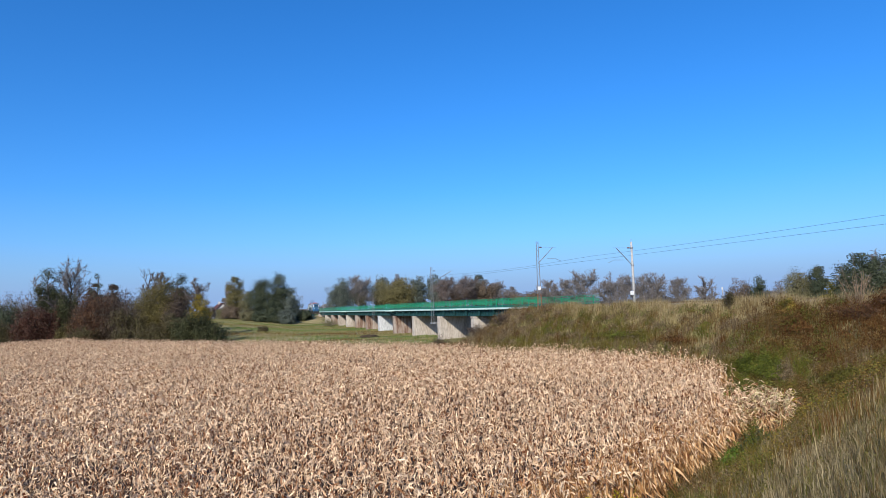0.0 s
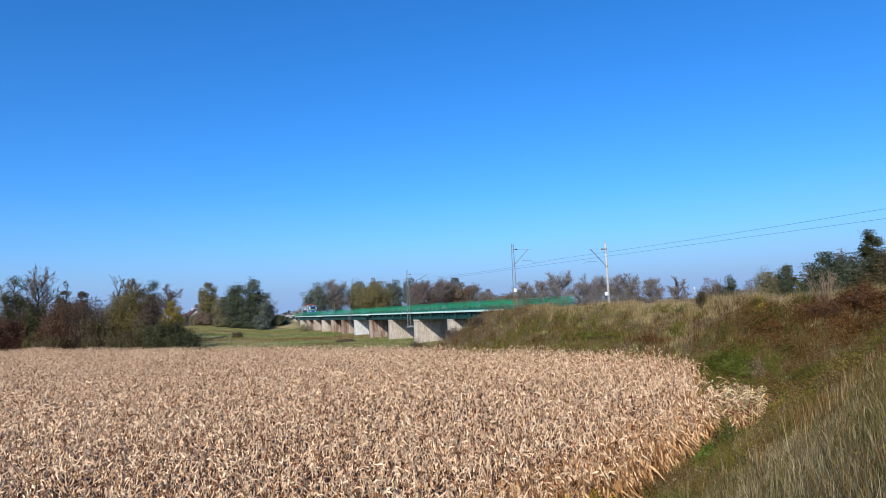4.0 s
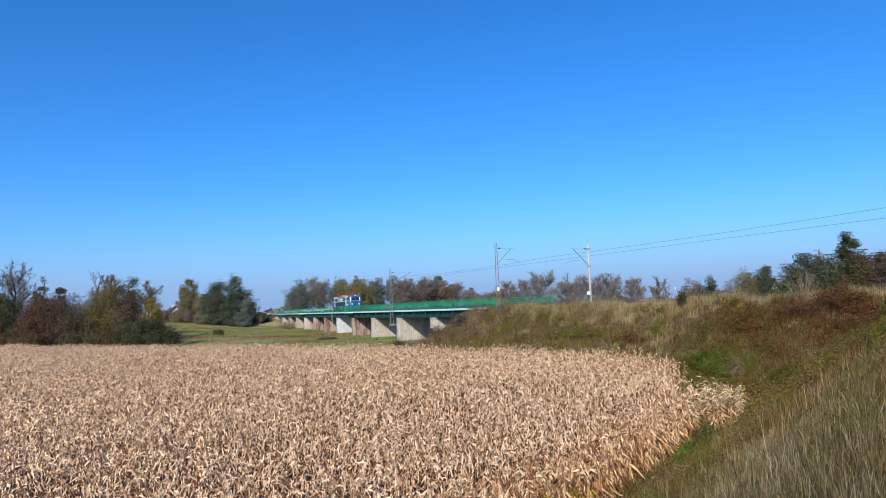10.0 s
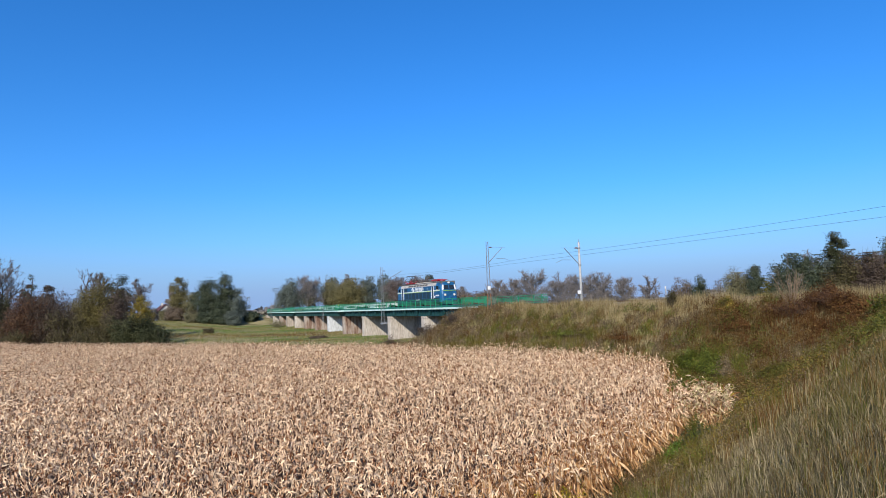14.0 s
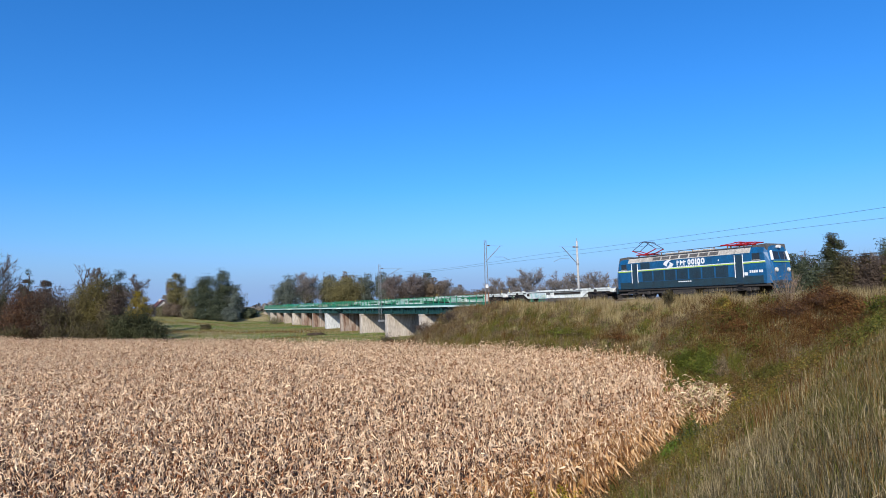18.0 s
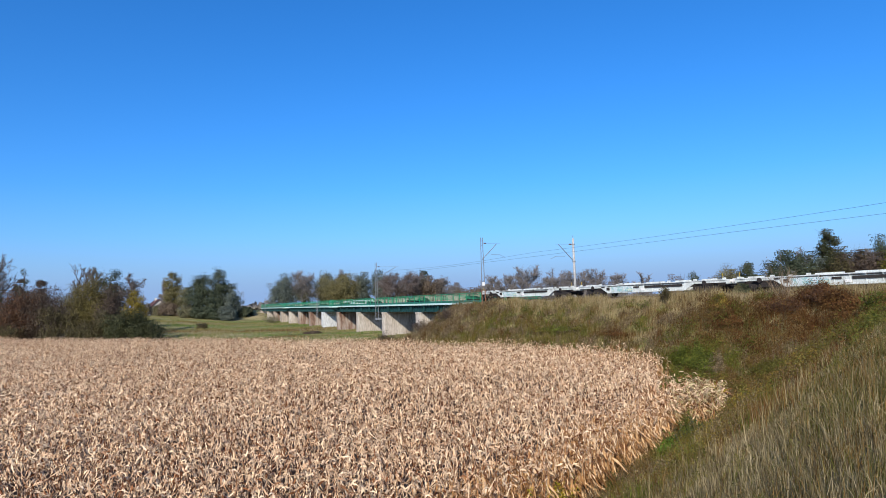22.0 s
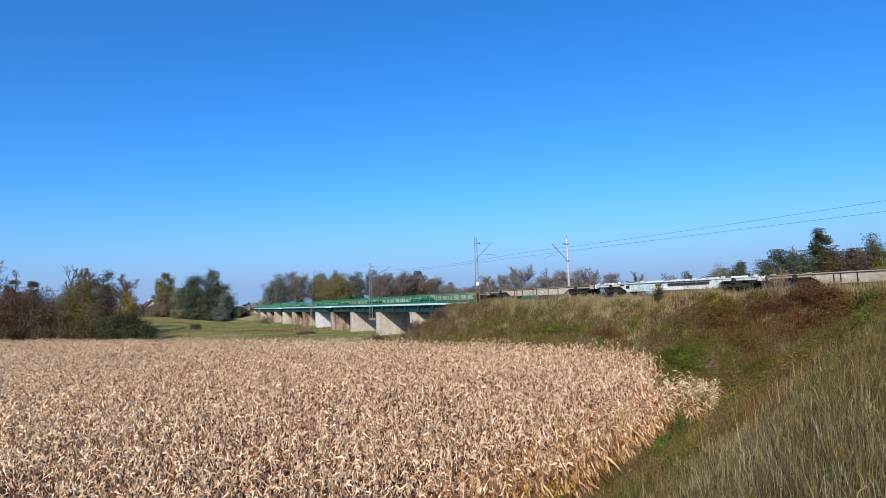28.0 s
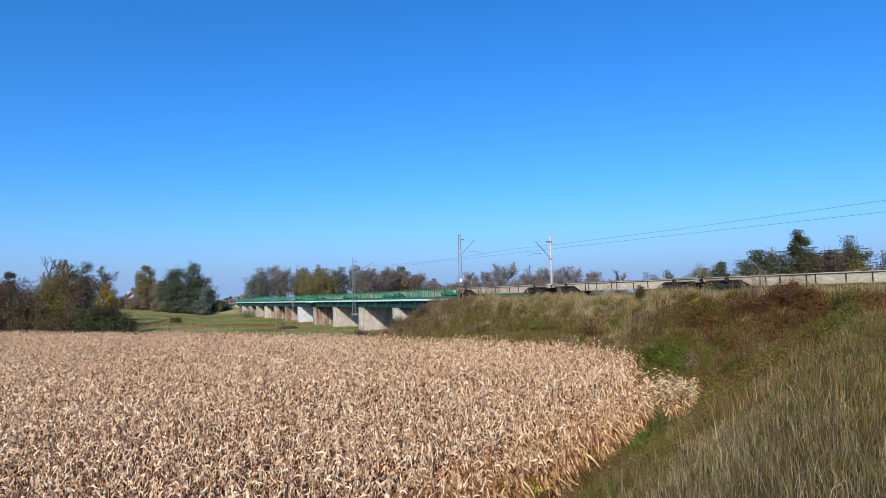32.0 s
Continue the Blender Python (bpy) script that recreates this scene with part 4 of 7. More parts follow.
def build_wagon(mat, white):
    col = "pale grey" if white else "rusty brown"
    w = thing("container_wagon", line_pose(-260, 0, RAIL), f"empty {col} container flat wagon with deep side sills", "wagon", "wagons of the train")
    e_ = 9.55
    top = 1.22
    outline = [(-e_, 0.98), (-6.1, 0.98), (-5.1, 0.42), (5.1, 0.42), (6.1, 0.98), (e_, 0.98), (e_, top), (-e_, top)]
    for y in (-1.32, 1.22):
        sill = part("side_sill", prism(bmesh.new(), outline, y, y + 0.1), mat, w, f"{col} fish-bellied side sill")
        out = y - 0.06 if y < 0 else y + 0.1
        part("top_flange", boxes((-e_, e_, out - 0.02, out + 0.08, top - 0.04, top + 0.03)), mat, sill)
        part("bottom_flange", boxes((-5.1, 5.1, out, out + 0.06, 0.40, 0.46)), mat, sill)
        # thin dark strip drawn as the shadow under the top rail
        if not white:
            part("gap_line", boxes((-e_, e_, out - 0.006, out + 0.066, top - 0.085, top - 0.041)), MAT["wagon_dark"], sill, "dark strip standing for the shadow below the top rail")
        for x in np.arange(-4.6, 4.7, 1.15) if white else (-4.3, -3.8, -2.6, -0.5, 0.2, 2.4, 4.2):
            part("rib", boxes((x - 0.03, x + 0.03, out, out + 0.06, 0.46, top - (0.04 if white else 0.086))), mat if white else MAT["wagon_dark"], sill)
        if white:
            part("long_slot", boxes((0.2, 4.8, out - 0.03, out + 0.075, 0.80, 1.02)), MAT["wagon_dark"], sill, "dark slot in the side")
            part("slot_panel", boxes((-5.15, -4.75, out - 0.03, out + 0.075, 0.72, 1.0)), MAT["wagon_dark"], sill, "dark slot in the side")
            # dark strip that draws the top rail's shadow, over the belly only
            part("gap_line", boxes((-5.0, 5.0, out - 0.008, out + 0.068, 1.085, 1.13)), MAT["wagon_dark"], sill, "dark strip standing for the shadow below the top rail")
            part("lashing_plate", boxes((-6.0, -5.5, out - 0.01, out + 0.07, 1.0, 1.12)), MAT["wagon_dark"], sill)
            part("slot_panel", boxes((-1.3, -0.6, out - 0.03, out + 0.075, 0.84, 1.0)), MAT["wagon_dark"], sill, "dark slot in the side")
            part("painted_panel", boxes((-4.5, -1.5, out - 0.012, out + 0.072, 0.52, 1.07)), MAT["graffiti"], sill, "faded painted scrawl")
        if white:
            part("data_panel", boxes((-0.35, 0.1, out - 0.014, out + 0.064, 0.55, 0.78)), MAT["white_plate"], sill)
    for x in np.linspace(-9.3, 9.3, 13):
        part("cross_beam", boxes((x - 0.08, x + 0.08, -1.22, 1.22, 0.98, top - 0.02)), mat, w)
    part("centre_sill", boxes((-9.5, 9.5, -0.25, 0.25, 0.72, 1.12)), MAT["wagon_dark"], w)
    for x in (-9.3, -6.2, -3.15, 3.15, 6.2, 9.3):
        for y in (-1.28, 1.2):
            part("container_spigot", boxes((x - 0.16, x + 0.16, y - 0.04, y + 0.12, top + 0.031, top + (0.18 if white else 0.11)), bevel=0.015), mat, w)
    if white:
        for x0, x1 in ((-8.4, -6.9), (-2.6, -0.4), (0.4, 2.7), (4.0, 5.8), (7.0, 8.6)):
            part("side_stop", boxes((x0, x1, -1.30, -1.22, top + 0.031, top + 0.14)), mat, w)
    else:
        part("walk_board", boxes((-9.4, 9.4, -1.36, -1.1, top + 0.031, top + 0.07)), MAT["wagon_dark"], w)
    for q in (-1, 1):
        part("head_stock", boxes((min(q * 9.5, q * 9.68), max(q * 9.5, q * 9.68), -1.32, 1.32, 0.85, 1.24), bevel=0.02), mat, w)
        for y in (-0.88, 0.88):
            part("buffer", tubes(((q * 9.68, y, 1.06), (q * 9.95, y, 1.06), 0.09), ((q * 9.95, y, 1.06), (q * 10.05, y, 1.06), 0.24, 0.22), sides=10), MAT["white_plate"] if white else MAT["wagon_dark"], w)
        part("coupling", tubes(((q * 9.68, 0, 1.0), (q * 10.08, 0, 0.9), 0.06)), MAT["wagon_dark"], w)
        part("brake_wheel", tubes(((q * 7.3, -1.42, 1.02), (q * 7.3, -1.36, 1.02), 0.22), sides=12), MAT["wagon_dark"], w)
        bg_ = part("bogie", boxes((q * 7.15 - 1.35, q * 7.15 + 1.35, -1.12, -0.98, 0.42, 0.72), (q * 7.15 - 1.35, q * 7.15 + 1.35, 0.98, 1.12, 0.42, 0.72), (q * 7.15 - 0.3, q * 7.15 + 0.3, -1.1, 1.1, 0.4, 0.78), bevel=0.02), MAT["wagon_dark"], w, "two-axle bogie")
        for dx in (-0.9, 0.9):
            for y in (-0.78, 0.78):
                mesh_part("wheel", WHEEL, bg_, pose(q * 7.15 + dx, y, 0.46, 0, 0, 0 if y > 0 else 180))
            for y in (-1.1, 1.1):
                part("axle_box", boxes((q * 7.15 + dx - 0.17, q * 7.15 + dx + 0.17, y - 0.1, y + 0.1, 0.32, 0.68), bevel=0.02), MAT["wagon_dark"], bg_)
    if white:
        for x in (-9.2, 9.2):
            part("lamp_bracket", tubes(((x, -1.25, top), (x, -1.25, top + 0.55), 0.022)), MAT["yellow_paint"], w, "yellow upright")
    return w


WHEEL = wheel_mesh(0.46, MAT["wagon_dark"])
loco = build_loco()
wagon_a = build_wagon(MAT["wagon_white"], True)
wagon_b = build_wagon(MAT["wagon_brown"], False)
wagons = []
for i in range(19):
    white = i < 4 or i == 6
    src = wagon_a if white else wagon_b
    first = (i == 0) or (i == 4)
    wagons.append(src if first else copy_thing(src, src.matrix_basis.copy()))


def train_at(t):
    """Metres of the locomotive's rear end along the line, at a nearly steady speed."""
    knots_t = np.array((0, 14.4, 17, 18, 19, 20, 32.0))
    knots_s = np.array((-236.4, -37.5, -0.9, 13.4, 27.7, 40.3, 208.4))
    return float(np.interp(t, knots_t, knots_s))


def motions():
    times = list(range(33))
    half = LOCO_LEN * LOCO_FIT / 2

    def on_rails(s):
        return line_pose(s, 0, RAIL - float(drop(s)))
    walk(loco, [(t, on_rails(train_at(t) + 0.3 + half) @ pose(-half, 0, 0)) for t in times])
    for i, w in enumerate(wagons):
        walk(w, [(t, on_rails(train_at(t) - 0.25 - WAGON * (i + 0.5))) for t in times])


# ---- vegetation ----
def blades(x, y, h, w, lean, rng, z=None, curl=0.35, far=False):
    """Thin tapering blades, bent to one side: five points each, as three triangles; far ones are one triangle."""
    n = len(x)
    z = ground_z(x, y) - 0.03 if z is None else z
    a = rng.uniform(0, 2 * math.pi, n)
    f = rng.uniform(0, 2 * math.pi, n)
    lx, ly = np.cos(a) * lean * h, np.sin(a) * lean * h
    wx, wy = np.cos(f) * w * 0.5, np.sin(f) * w * 0.5
    b = np.stack([x, y, z], 1)
    m = b + np.stack([lx * 0.35, ly * 0.35, h * 0.6], 1)
    t = b + np.stack([lx, ly, h * (1 - curl * lean)], 1)
    o = np.stack([wx, wy, np.zeros(n)], 1)
    if far:
        v = np.stack([b - o * 1.35, b + o * 1.35, t], 1).reshape(-1, 3)
        return v, np.arange(3 * n).reshape(n, 3)
    v = np.stack([b - o, b + o, m - o * 0.8, m + o * 0.8, t], 1).reshape(-1, 3)
    q = np.array([(0, 1, 3), (0, 3, 2), (2, 3, 4)])
    return v, (q[None] + (np.arange(n) * 5)[:, None, None]).reshape(-1, 3)


def leaf_quads(p, size, rng, flat=0.0):
    """Loose leaf quads at points p, as two triangles each, folded on the diagonal."""
    n = len(p)
    u = rng.normal(size=(n, 3))
    u /= np.linalg.norm(u, axis=1)[:, None]
    v = rng.normal(size=(n, 3))
    v[:, 2] *= 1 - flat
    v -= u * (u * v).sum(1)[:, None]
    v /= np.linalg.norm(v, axis=1)[:, None] + 1e-9
    s = (size * rng.uniform(0.6, 1.3, n))[:, None]
    k = np.cross(u, v) * s * 0.25
    q = np.stack([p - u * s, p + v * s * 0.6 + k, p + u * s, p - v * s * 0.6 + k], 1).reshape(-1, 3)
    f = np.array([(0, 1, 2), (0, 2, 3)])
    return q, (f[None] + (np.arange(n) * 4)[:, None, None]).reshape(-1, 3)


MAT["grass_dry"] = material("dry levee grass", [(0.18, (0.045, 0.036, 0.007)), (0.38, (0.12, 0.092, 0.024)), (0.58, (0.23, 0.182, 0.085)), (0.82, (0.38, 0.31, 0.165))], 0.8, 0.8, bump=0.0, island=0.55, through_light=0.2, spec=0.2)
MAT["grass_green"] = material("green grass", [(0.2, (0.042, 0.058, 0.006)), (0.5, (0.108, 0.130, 0.014)), (0.8, (0.235, 0.215, 0.036))], 0.6, 0.8, bump=0.0, island=0.6, through_light=0.25, spec=0.2)
MAT["meadow_grass"] = material("pale meadow grass", [(0.36, (0.17, 0.165, 0.045)), (0.46, (0.26, 0.23, 0.08)), (0.55, (0.38, 0.31, 0.14)), (0.66, (0.24, 0.21, 0.07))], 0.12, 0.85, bump=0.0, island=0.45, through_light=0.25, spec=0.15, stretch=(0.4, 1, 1))
MAT["meadow_green"] = material("lush meadow grass", [(0.3, (0.07, 0.12, 0.018)), (0.5, (0.13, 0.20, 0.035)), (0.7, (0.20, 0.265, 0.065))], 0.2, 0.85, bump=0.0, island=0.45, through_light=0.25, spec=0.15)
MAT["weed_brown"] = material("russet weeds", [(0.15, (0.037, 0.019, 0.006)), (0.4, (0.112, 0.064, 0.019)), (0.62, (0.20, 0.122, 0.038)), (0.88, (0.32, 0.22, 0.08))], 0.16, 0.85, bump=0.0, island=0.5, through_light=0.15, spec=0.15)
MAT["weed_green"] = leafy("olive weeds", (0.050, 0.046, 0.007), (0.135, 0.118, 0.019), (0.28, 0.23, 0.05))
MAT["bramble"] = leafy("bramble leaves", (0.030, 0.040, 0.005), (0.10, 0.125, 0.015), (0.22, 0.23, 0.035))
MAT["mauve_weed"] = material("grey-brown weeds", [(0.15, (0.052, 0.036, 0.022)), (0.4, (0.15, 0.108, 0.062)), (0.65, (0.26, 0.195, 0.112)), (0.88, (0.40, 0.315, 0.19))], 0.3, 0.85, bump=0.0, island=0.55, through_light=0.15, spec=0.15)
MAT["ochre"] = leafy("ochre weeds", (0.10, 0.065, 0.012), (0.20, 0.135, 0.022), (0.34, 0.245, 0.045))
MAT["bright green"] = leafy("bright green leaves", (0.060, 0.125, 0.014), (0.108, 0.213, 0.024), (0.180, 0.288, 0.042))
MAT["yellow_flower"] = leafy("yellow blossom", (0.35, 0.26, 0.01), (0.5, 0.4, 0.02), (0.6, 0.5, 0.05))
MAT["bark"] = material("bark", [(0.3, (0.045, 0.035, 0.028)), (0.7, (0.12, 0.095, 0.075))], 3.0, 0.95, bump=0.8, stretch=(1, 1, 0.3))
MAT["twig"] = material("fine twigs", [(0.3, (0.12, 0.108, 0.108)), (0.7, (0.26, 0.238, 0.236))], 0.3, 0.9, bump=0.0, island=0.6)
MAT["bark_pale"] = material("pale bark", [(0.3, (0.16, 0.14, 0.125)), (0.7, (0.30, 0.27, 0.25))], 2.0, 0.9, bump=0.5, stretch=(1, 1, 0.3))
# pale low-contrast tints such as blue green and grey brown imitate distance haze
for nm, a, b, c in (("dark green", (0.038, 0.052, 0.032), (0.078, 0.098, 0.058), (0.14, 0.16, 0.095)),
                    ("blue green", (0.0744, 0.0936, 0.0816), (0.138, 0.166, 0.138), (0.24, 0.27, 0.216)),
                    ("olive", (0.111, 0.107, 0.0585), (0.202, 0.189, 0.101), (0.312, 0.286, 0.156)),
                    ("yellow green", (0.09, 0.095, 0.018), (0.16, 0.15, 0.028), (0.26, 0.21, 0.04)),
                    ("golden", (0.15, 0.11, 0.018), (0.28, 0.205, 0.03), (0.42, 0.32, 0.055)),
                    ("orange", (0.16, 0.09, 0.03), (0.25, 0.145, 0.045), (0.34, 0.21, 0.07)),
                    ("russet", (0.0595, 0.0289, 0.0153), (0.128, 0.0638, 0.034), (0.204, 0.111, 0.0553)),
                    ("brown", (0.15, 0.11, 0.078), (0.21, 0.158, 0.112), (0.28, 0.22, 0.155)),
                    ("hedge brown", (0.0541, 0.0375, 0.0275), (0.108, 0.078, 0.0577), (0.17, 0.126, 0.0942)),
                    ("golden olive", (0.07, 0.06, 0.02), (0.15, 0.125, 0.04), (0.25, 0.205, 0.07)),
                    ("willow", (0.12, 0.106, 0.045), (0.19, 0.167, 0.07), (0.27, 0.237, 0.105)),
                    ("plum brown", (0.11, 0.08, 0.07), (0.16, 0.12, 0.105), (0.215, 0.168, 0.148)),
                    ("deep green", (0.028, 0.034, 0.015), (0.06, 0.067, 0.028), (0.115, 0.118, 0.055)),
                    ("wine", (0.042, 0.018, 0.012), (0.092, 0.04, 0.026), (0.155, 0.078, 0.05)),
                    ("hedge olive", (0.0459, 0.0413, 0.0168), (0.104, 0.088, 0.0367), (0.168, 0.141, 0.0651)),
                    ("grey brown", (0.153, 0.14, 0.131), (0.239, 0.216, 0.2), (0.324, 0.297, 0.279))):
    MAT[nm] = leafy(nm + " foliage", a, b, c, 0.35)


def leaf_tris(p, size, rng, out=None):
    """Loose small leaves at points p, one pointed triangle each; out is the side that they turn to."""
    n = len(p)
    w = rng.normal(size=(n, 3))
    w /= np.linalg.norm(w, axis=1)[:, None]
    if out is not None:
        w = w * 0.75 + out / (np.linalg.norm(out, axis=1)[:, None] + 1e-6)
        w /= np.linalg.norm(w, axis=1)[:, None] + 1e-6
    u = np.cross(w, rng.normal(size=(n, 3)))
    u /= np.linalg.norm(u, axis=1)[:, None] + 1e-9
    v = np.cross(w, u)
    s = (size * rng.uniform(0.6, 1.3, n))[:, None]
    q = np.stack([p - u * s, p + v * s * 0.75, p + u * s * 0.9 - v * s * 0.3], 1).reshape(-1, 3)
    return q, np.arange(3 * n).reshape(n, 3)


def limb_paths(h, r, base, rng, limbs, bare):
    """Trunk and limbs as tapering polylines, and the limbs' outer points."""
    paths, tips = [], []
    trunk = [Vector((0, 0, -0.4))]
    for i in range(1, 6):
        trunk.append(Vector((rng.normal(0, 0.02) * h * i / 5, rng.normal(0, 0.02) * h * i / 5, h * 0.82 * i / 5)))
    tr = max(0.09, h * 0.016)
    paths.append((trunk, tr, tr * 0.3))
    for k in range(limbs):
        f = base / h + (0.8 - base / h) * (k + rng.random() * 0.6) / limbs
        f = min(max(f, 0.05), 0.8)
        i = min(int(f / 0.82 * 5), 4)
        o = trunk[i].lerp(trunk[i + 1], f / 0.82 * 5 - i)
        az = k * 2.4 + rng.normal(0, 0.4)
        L = r * rng.uniform(0.65, 1.1) * (1.25 - 0.65 * f)
        el = rng.uniform(0.35, 0.95) if not bare else rng.uniform(0.6, 1.2)
        pts = [o]
        d = Vector((math.cos(az) * math.cos(el), math.sin(az) * math.cos(el), math.sin(el)))
        for j in range(3):
            d = (d + Vector(rng.normal(0, 0.16, 3)) + Vector((0, 0, 0.1 if bare else 0.02))).normalized()
            pts.append(pts[-1] + d * L / 3)
        lr = tr * 0.42 * (1.2 - f * 0.6)
        paths.append((pts, lr, lr * 0.3))
        tips += [pts[2], pts[3]]
        for t in range(6 if bare else 2):
            a = pts[1 + t % 2].lerp(pts[2 + t % 2], rng.random())
            d2 = (d + Vector(rng.normal(0, 0.5, 3))).normalized()
            q = [a, a + d2 * L * 0.25, a + (d2 + Vector((0, 0, 0.25))).normalized() * L * rng.uniform(0.35, 0.55)]
            paths.append((q, lr * 0.45, lr * 0.12))
            tips.append(q[2])
            if bare:
                for u in range(3):
                    d3 = (d2 + Vector(rng.normal(0, 0.6, 3)) + Vector((0, 0, 0.3))).normalized()
                    b_ = q[1].lerp(q[2], rng.random())
                    paths.append(([b_, b_ + d3 * L * rng.uniform(0.18, 0.34)], lr * 0.22, lr * 0.08))
                    tips.append(b_ + d3 * L * 0.25)
    tips.append(trunk[-1])
    return paths, tips


def tree(name, x, y, h, r, base, leaf, count, size, seed, label, limbs=9, bare=False, bark="bark", category="tree", cone=False):
    """A tapered trunk with limbs and a crown of loose leaf clumps, uneven and with gaps."""
    rng = np.random.default_rng(seed)
    z = float(ground_z(x, y))
    t = thing(name, pose(x, y, z), label, category)
    h = h - z
    base = min(base, 0.07 * h) if not bare else base
    paths, tips = limb_paths(h, r, base, rng, limbs, bare)
    tallest = max(q.z for pts, _, _ in paths for q in pts)
    fit = h * 0.98 / tallest
    bm = bmesh.new()
    for pts, r0, r1 in paths:
        n = len(pts) - 1
        pp = [Vector((q.x, q.y, q.z * fit)) for q in pts]
        for i in range(n):
            tube(bm, pp[i], pp[i + 1], r0 + (r1 - r0) * i / n, r0 + (r1 - r0) * (i + 1) / n, 5 if r0 > 0.05 else 3)
    part("trunk", bm, MAT[bark], t, smooth_shade=True)
    if bare:
        # fine twigs all along the limbs
        segs = [(Vector((a.x, a.y, a.z * fit)), Vector((b.x, b.y, b.z * fit))) for pts, r0, _ in paths[1:] for a, b in zip(pts, pts[1:])]
        m = 5200 if count else 700
        k = rng.integers(0, len(segs), m)
        u = rng.random(m)[:, None]
        A = np.array([tuple(q[0]) for q in segs])[k]
        B = np.array([tuple(q[1]) for q in segs])[k]
        o = A * (1 - u) + B * u
        d = (B - A) / (np.linalg.norm(B - A, axis=1)[:, None] + 1e-6) + rng.normal(0, 0.6, (m, 3)) + np.array([0, 0, 0.35])
        d /= np.linalg.norm(d, axis=1)[:, None]
        e = o + d * rng.uniform(0.06, 0.2, m)[:, None] * r * 1.1
        e[:, 2] = np.minimum(e[:, 2], h * 1.03)
        sd = np.cross(d, rng.normal(size=(m, 3)))
        sd /= np.linalg.norm(sd, axis=1)[:, None]
        w = 0.012 + 0.00016 * y
        v = np.stack([o - sd * w, o + sd * w, e], 1).reshape(-1, 3)
        mesh_part("twig_mass", fast_mesh("twig_mass", v, np.arange(3 * m).reshape(m, 3), MAT["twig"]), t)
    if count:
        count, size = int(count * (3.6 if not bare else 2.4)), size * 0.6
        k = int(48 + r * 13)
        u = rng.normal(size=(k, 3))
        u /= np.linalg.norm(u, axis=1)[:, None]
        rad = rng.uniform(0.1, 0.95, k)[:, None]
        mid, half = (base + h) / 2, (h - base) / 2
        pts = u * rad * np.array([r * 0.9, r * 0.9, half * 0.9]) + np.array([0, 0, mid])
        # a few clumps stand proud of the crown or hang low on it
        pts[: k // 5] *= np.array([1.12, 1.12, 1.0])
        low = slice(k // 5, k // 2)
        pts[low, 2] = base + (pts[low, 2] - base) * 0.5
        c = np.concatenate([pts, np.array([(q.x, q.y, q.z * fit) for q in tips])])
        if cone:
            c[:, :2] *= np.clip(1.3 - 0.85 * c[:, 2:3] / h, 0.42, 1.0)
        else:
            # the crown draws in towards its top
            c[:, :2] *= np.sqrt(np.clip(1.06 - (np.clip(c[:, 2:3] - mid, 0, None) / half) ** 2, 0.1, 1.0))
        c[:, 2] = np.minimum(c[:, 2], h - rng.uniform(0.03, 0.16, len(c)) * half)
        share = rng.dirichlet(np.full(len(c), 3.5))
        which = rng.choice(len(c), count, p=share)
        spread = rng.uniform(0.6, 1.2, len(c)) * (0.36 * r if not bare else 0.24 * r)
        if cone:
            spread = spread * np.clip(1.4 - c[:, 2] / h, 0.55, 1.0)
        p = c[which] + np.clip(rng.normal(size=(count, 3)), -1.15, 1.15) * spread[which][:, None] * np.array([0.62, 0.62, 0.5])
        p[:, 2] = np.maximum(p[:, 2], 0.2)
        v, f = leaf_tris(p, size, rng, (p - c[which]) / (0.3 * r) + (p - np.array([0, 0, mid])) / np.array([r, r, half]) + np.array([0, 0, 0.3]))
        mesh_part("crown", fast_mesh("crown", v, f, MAT[leaf]), t)
    return t


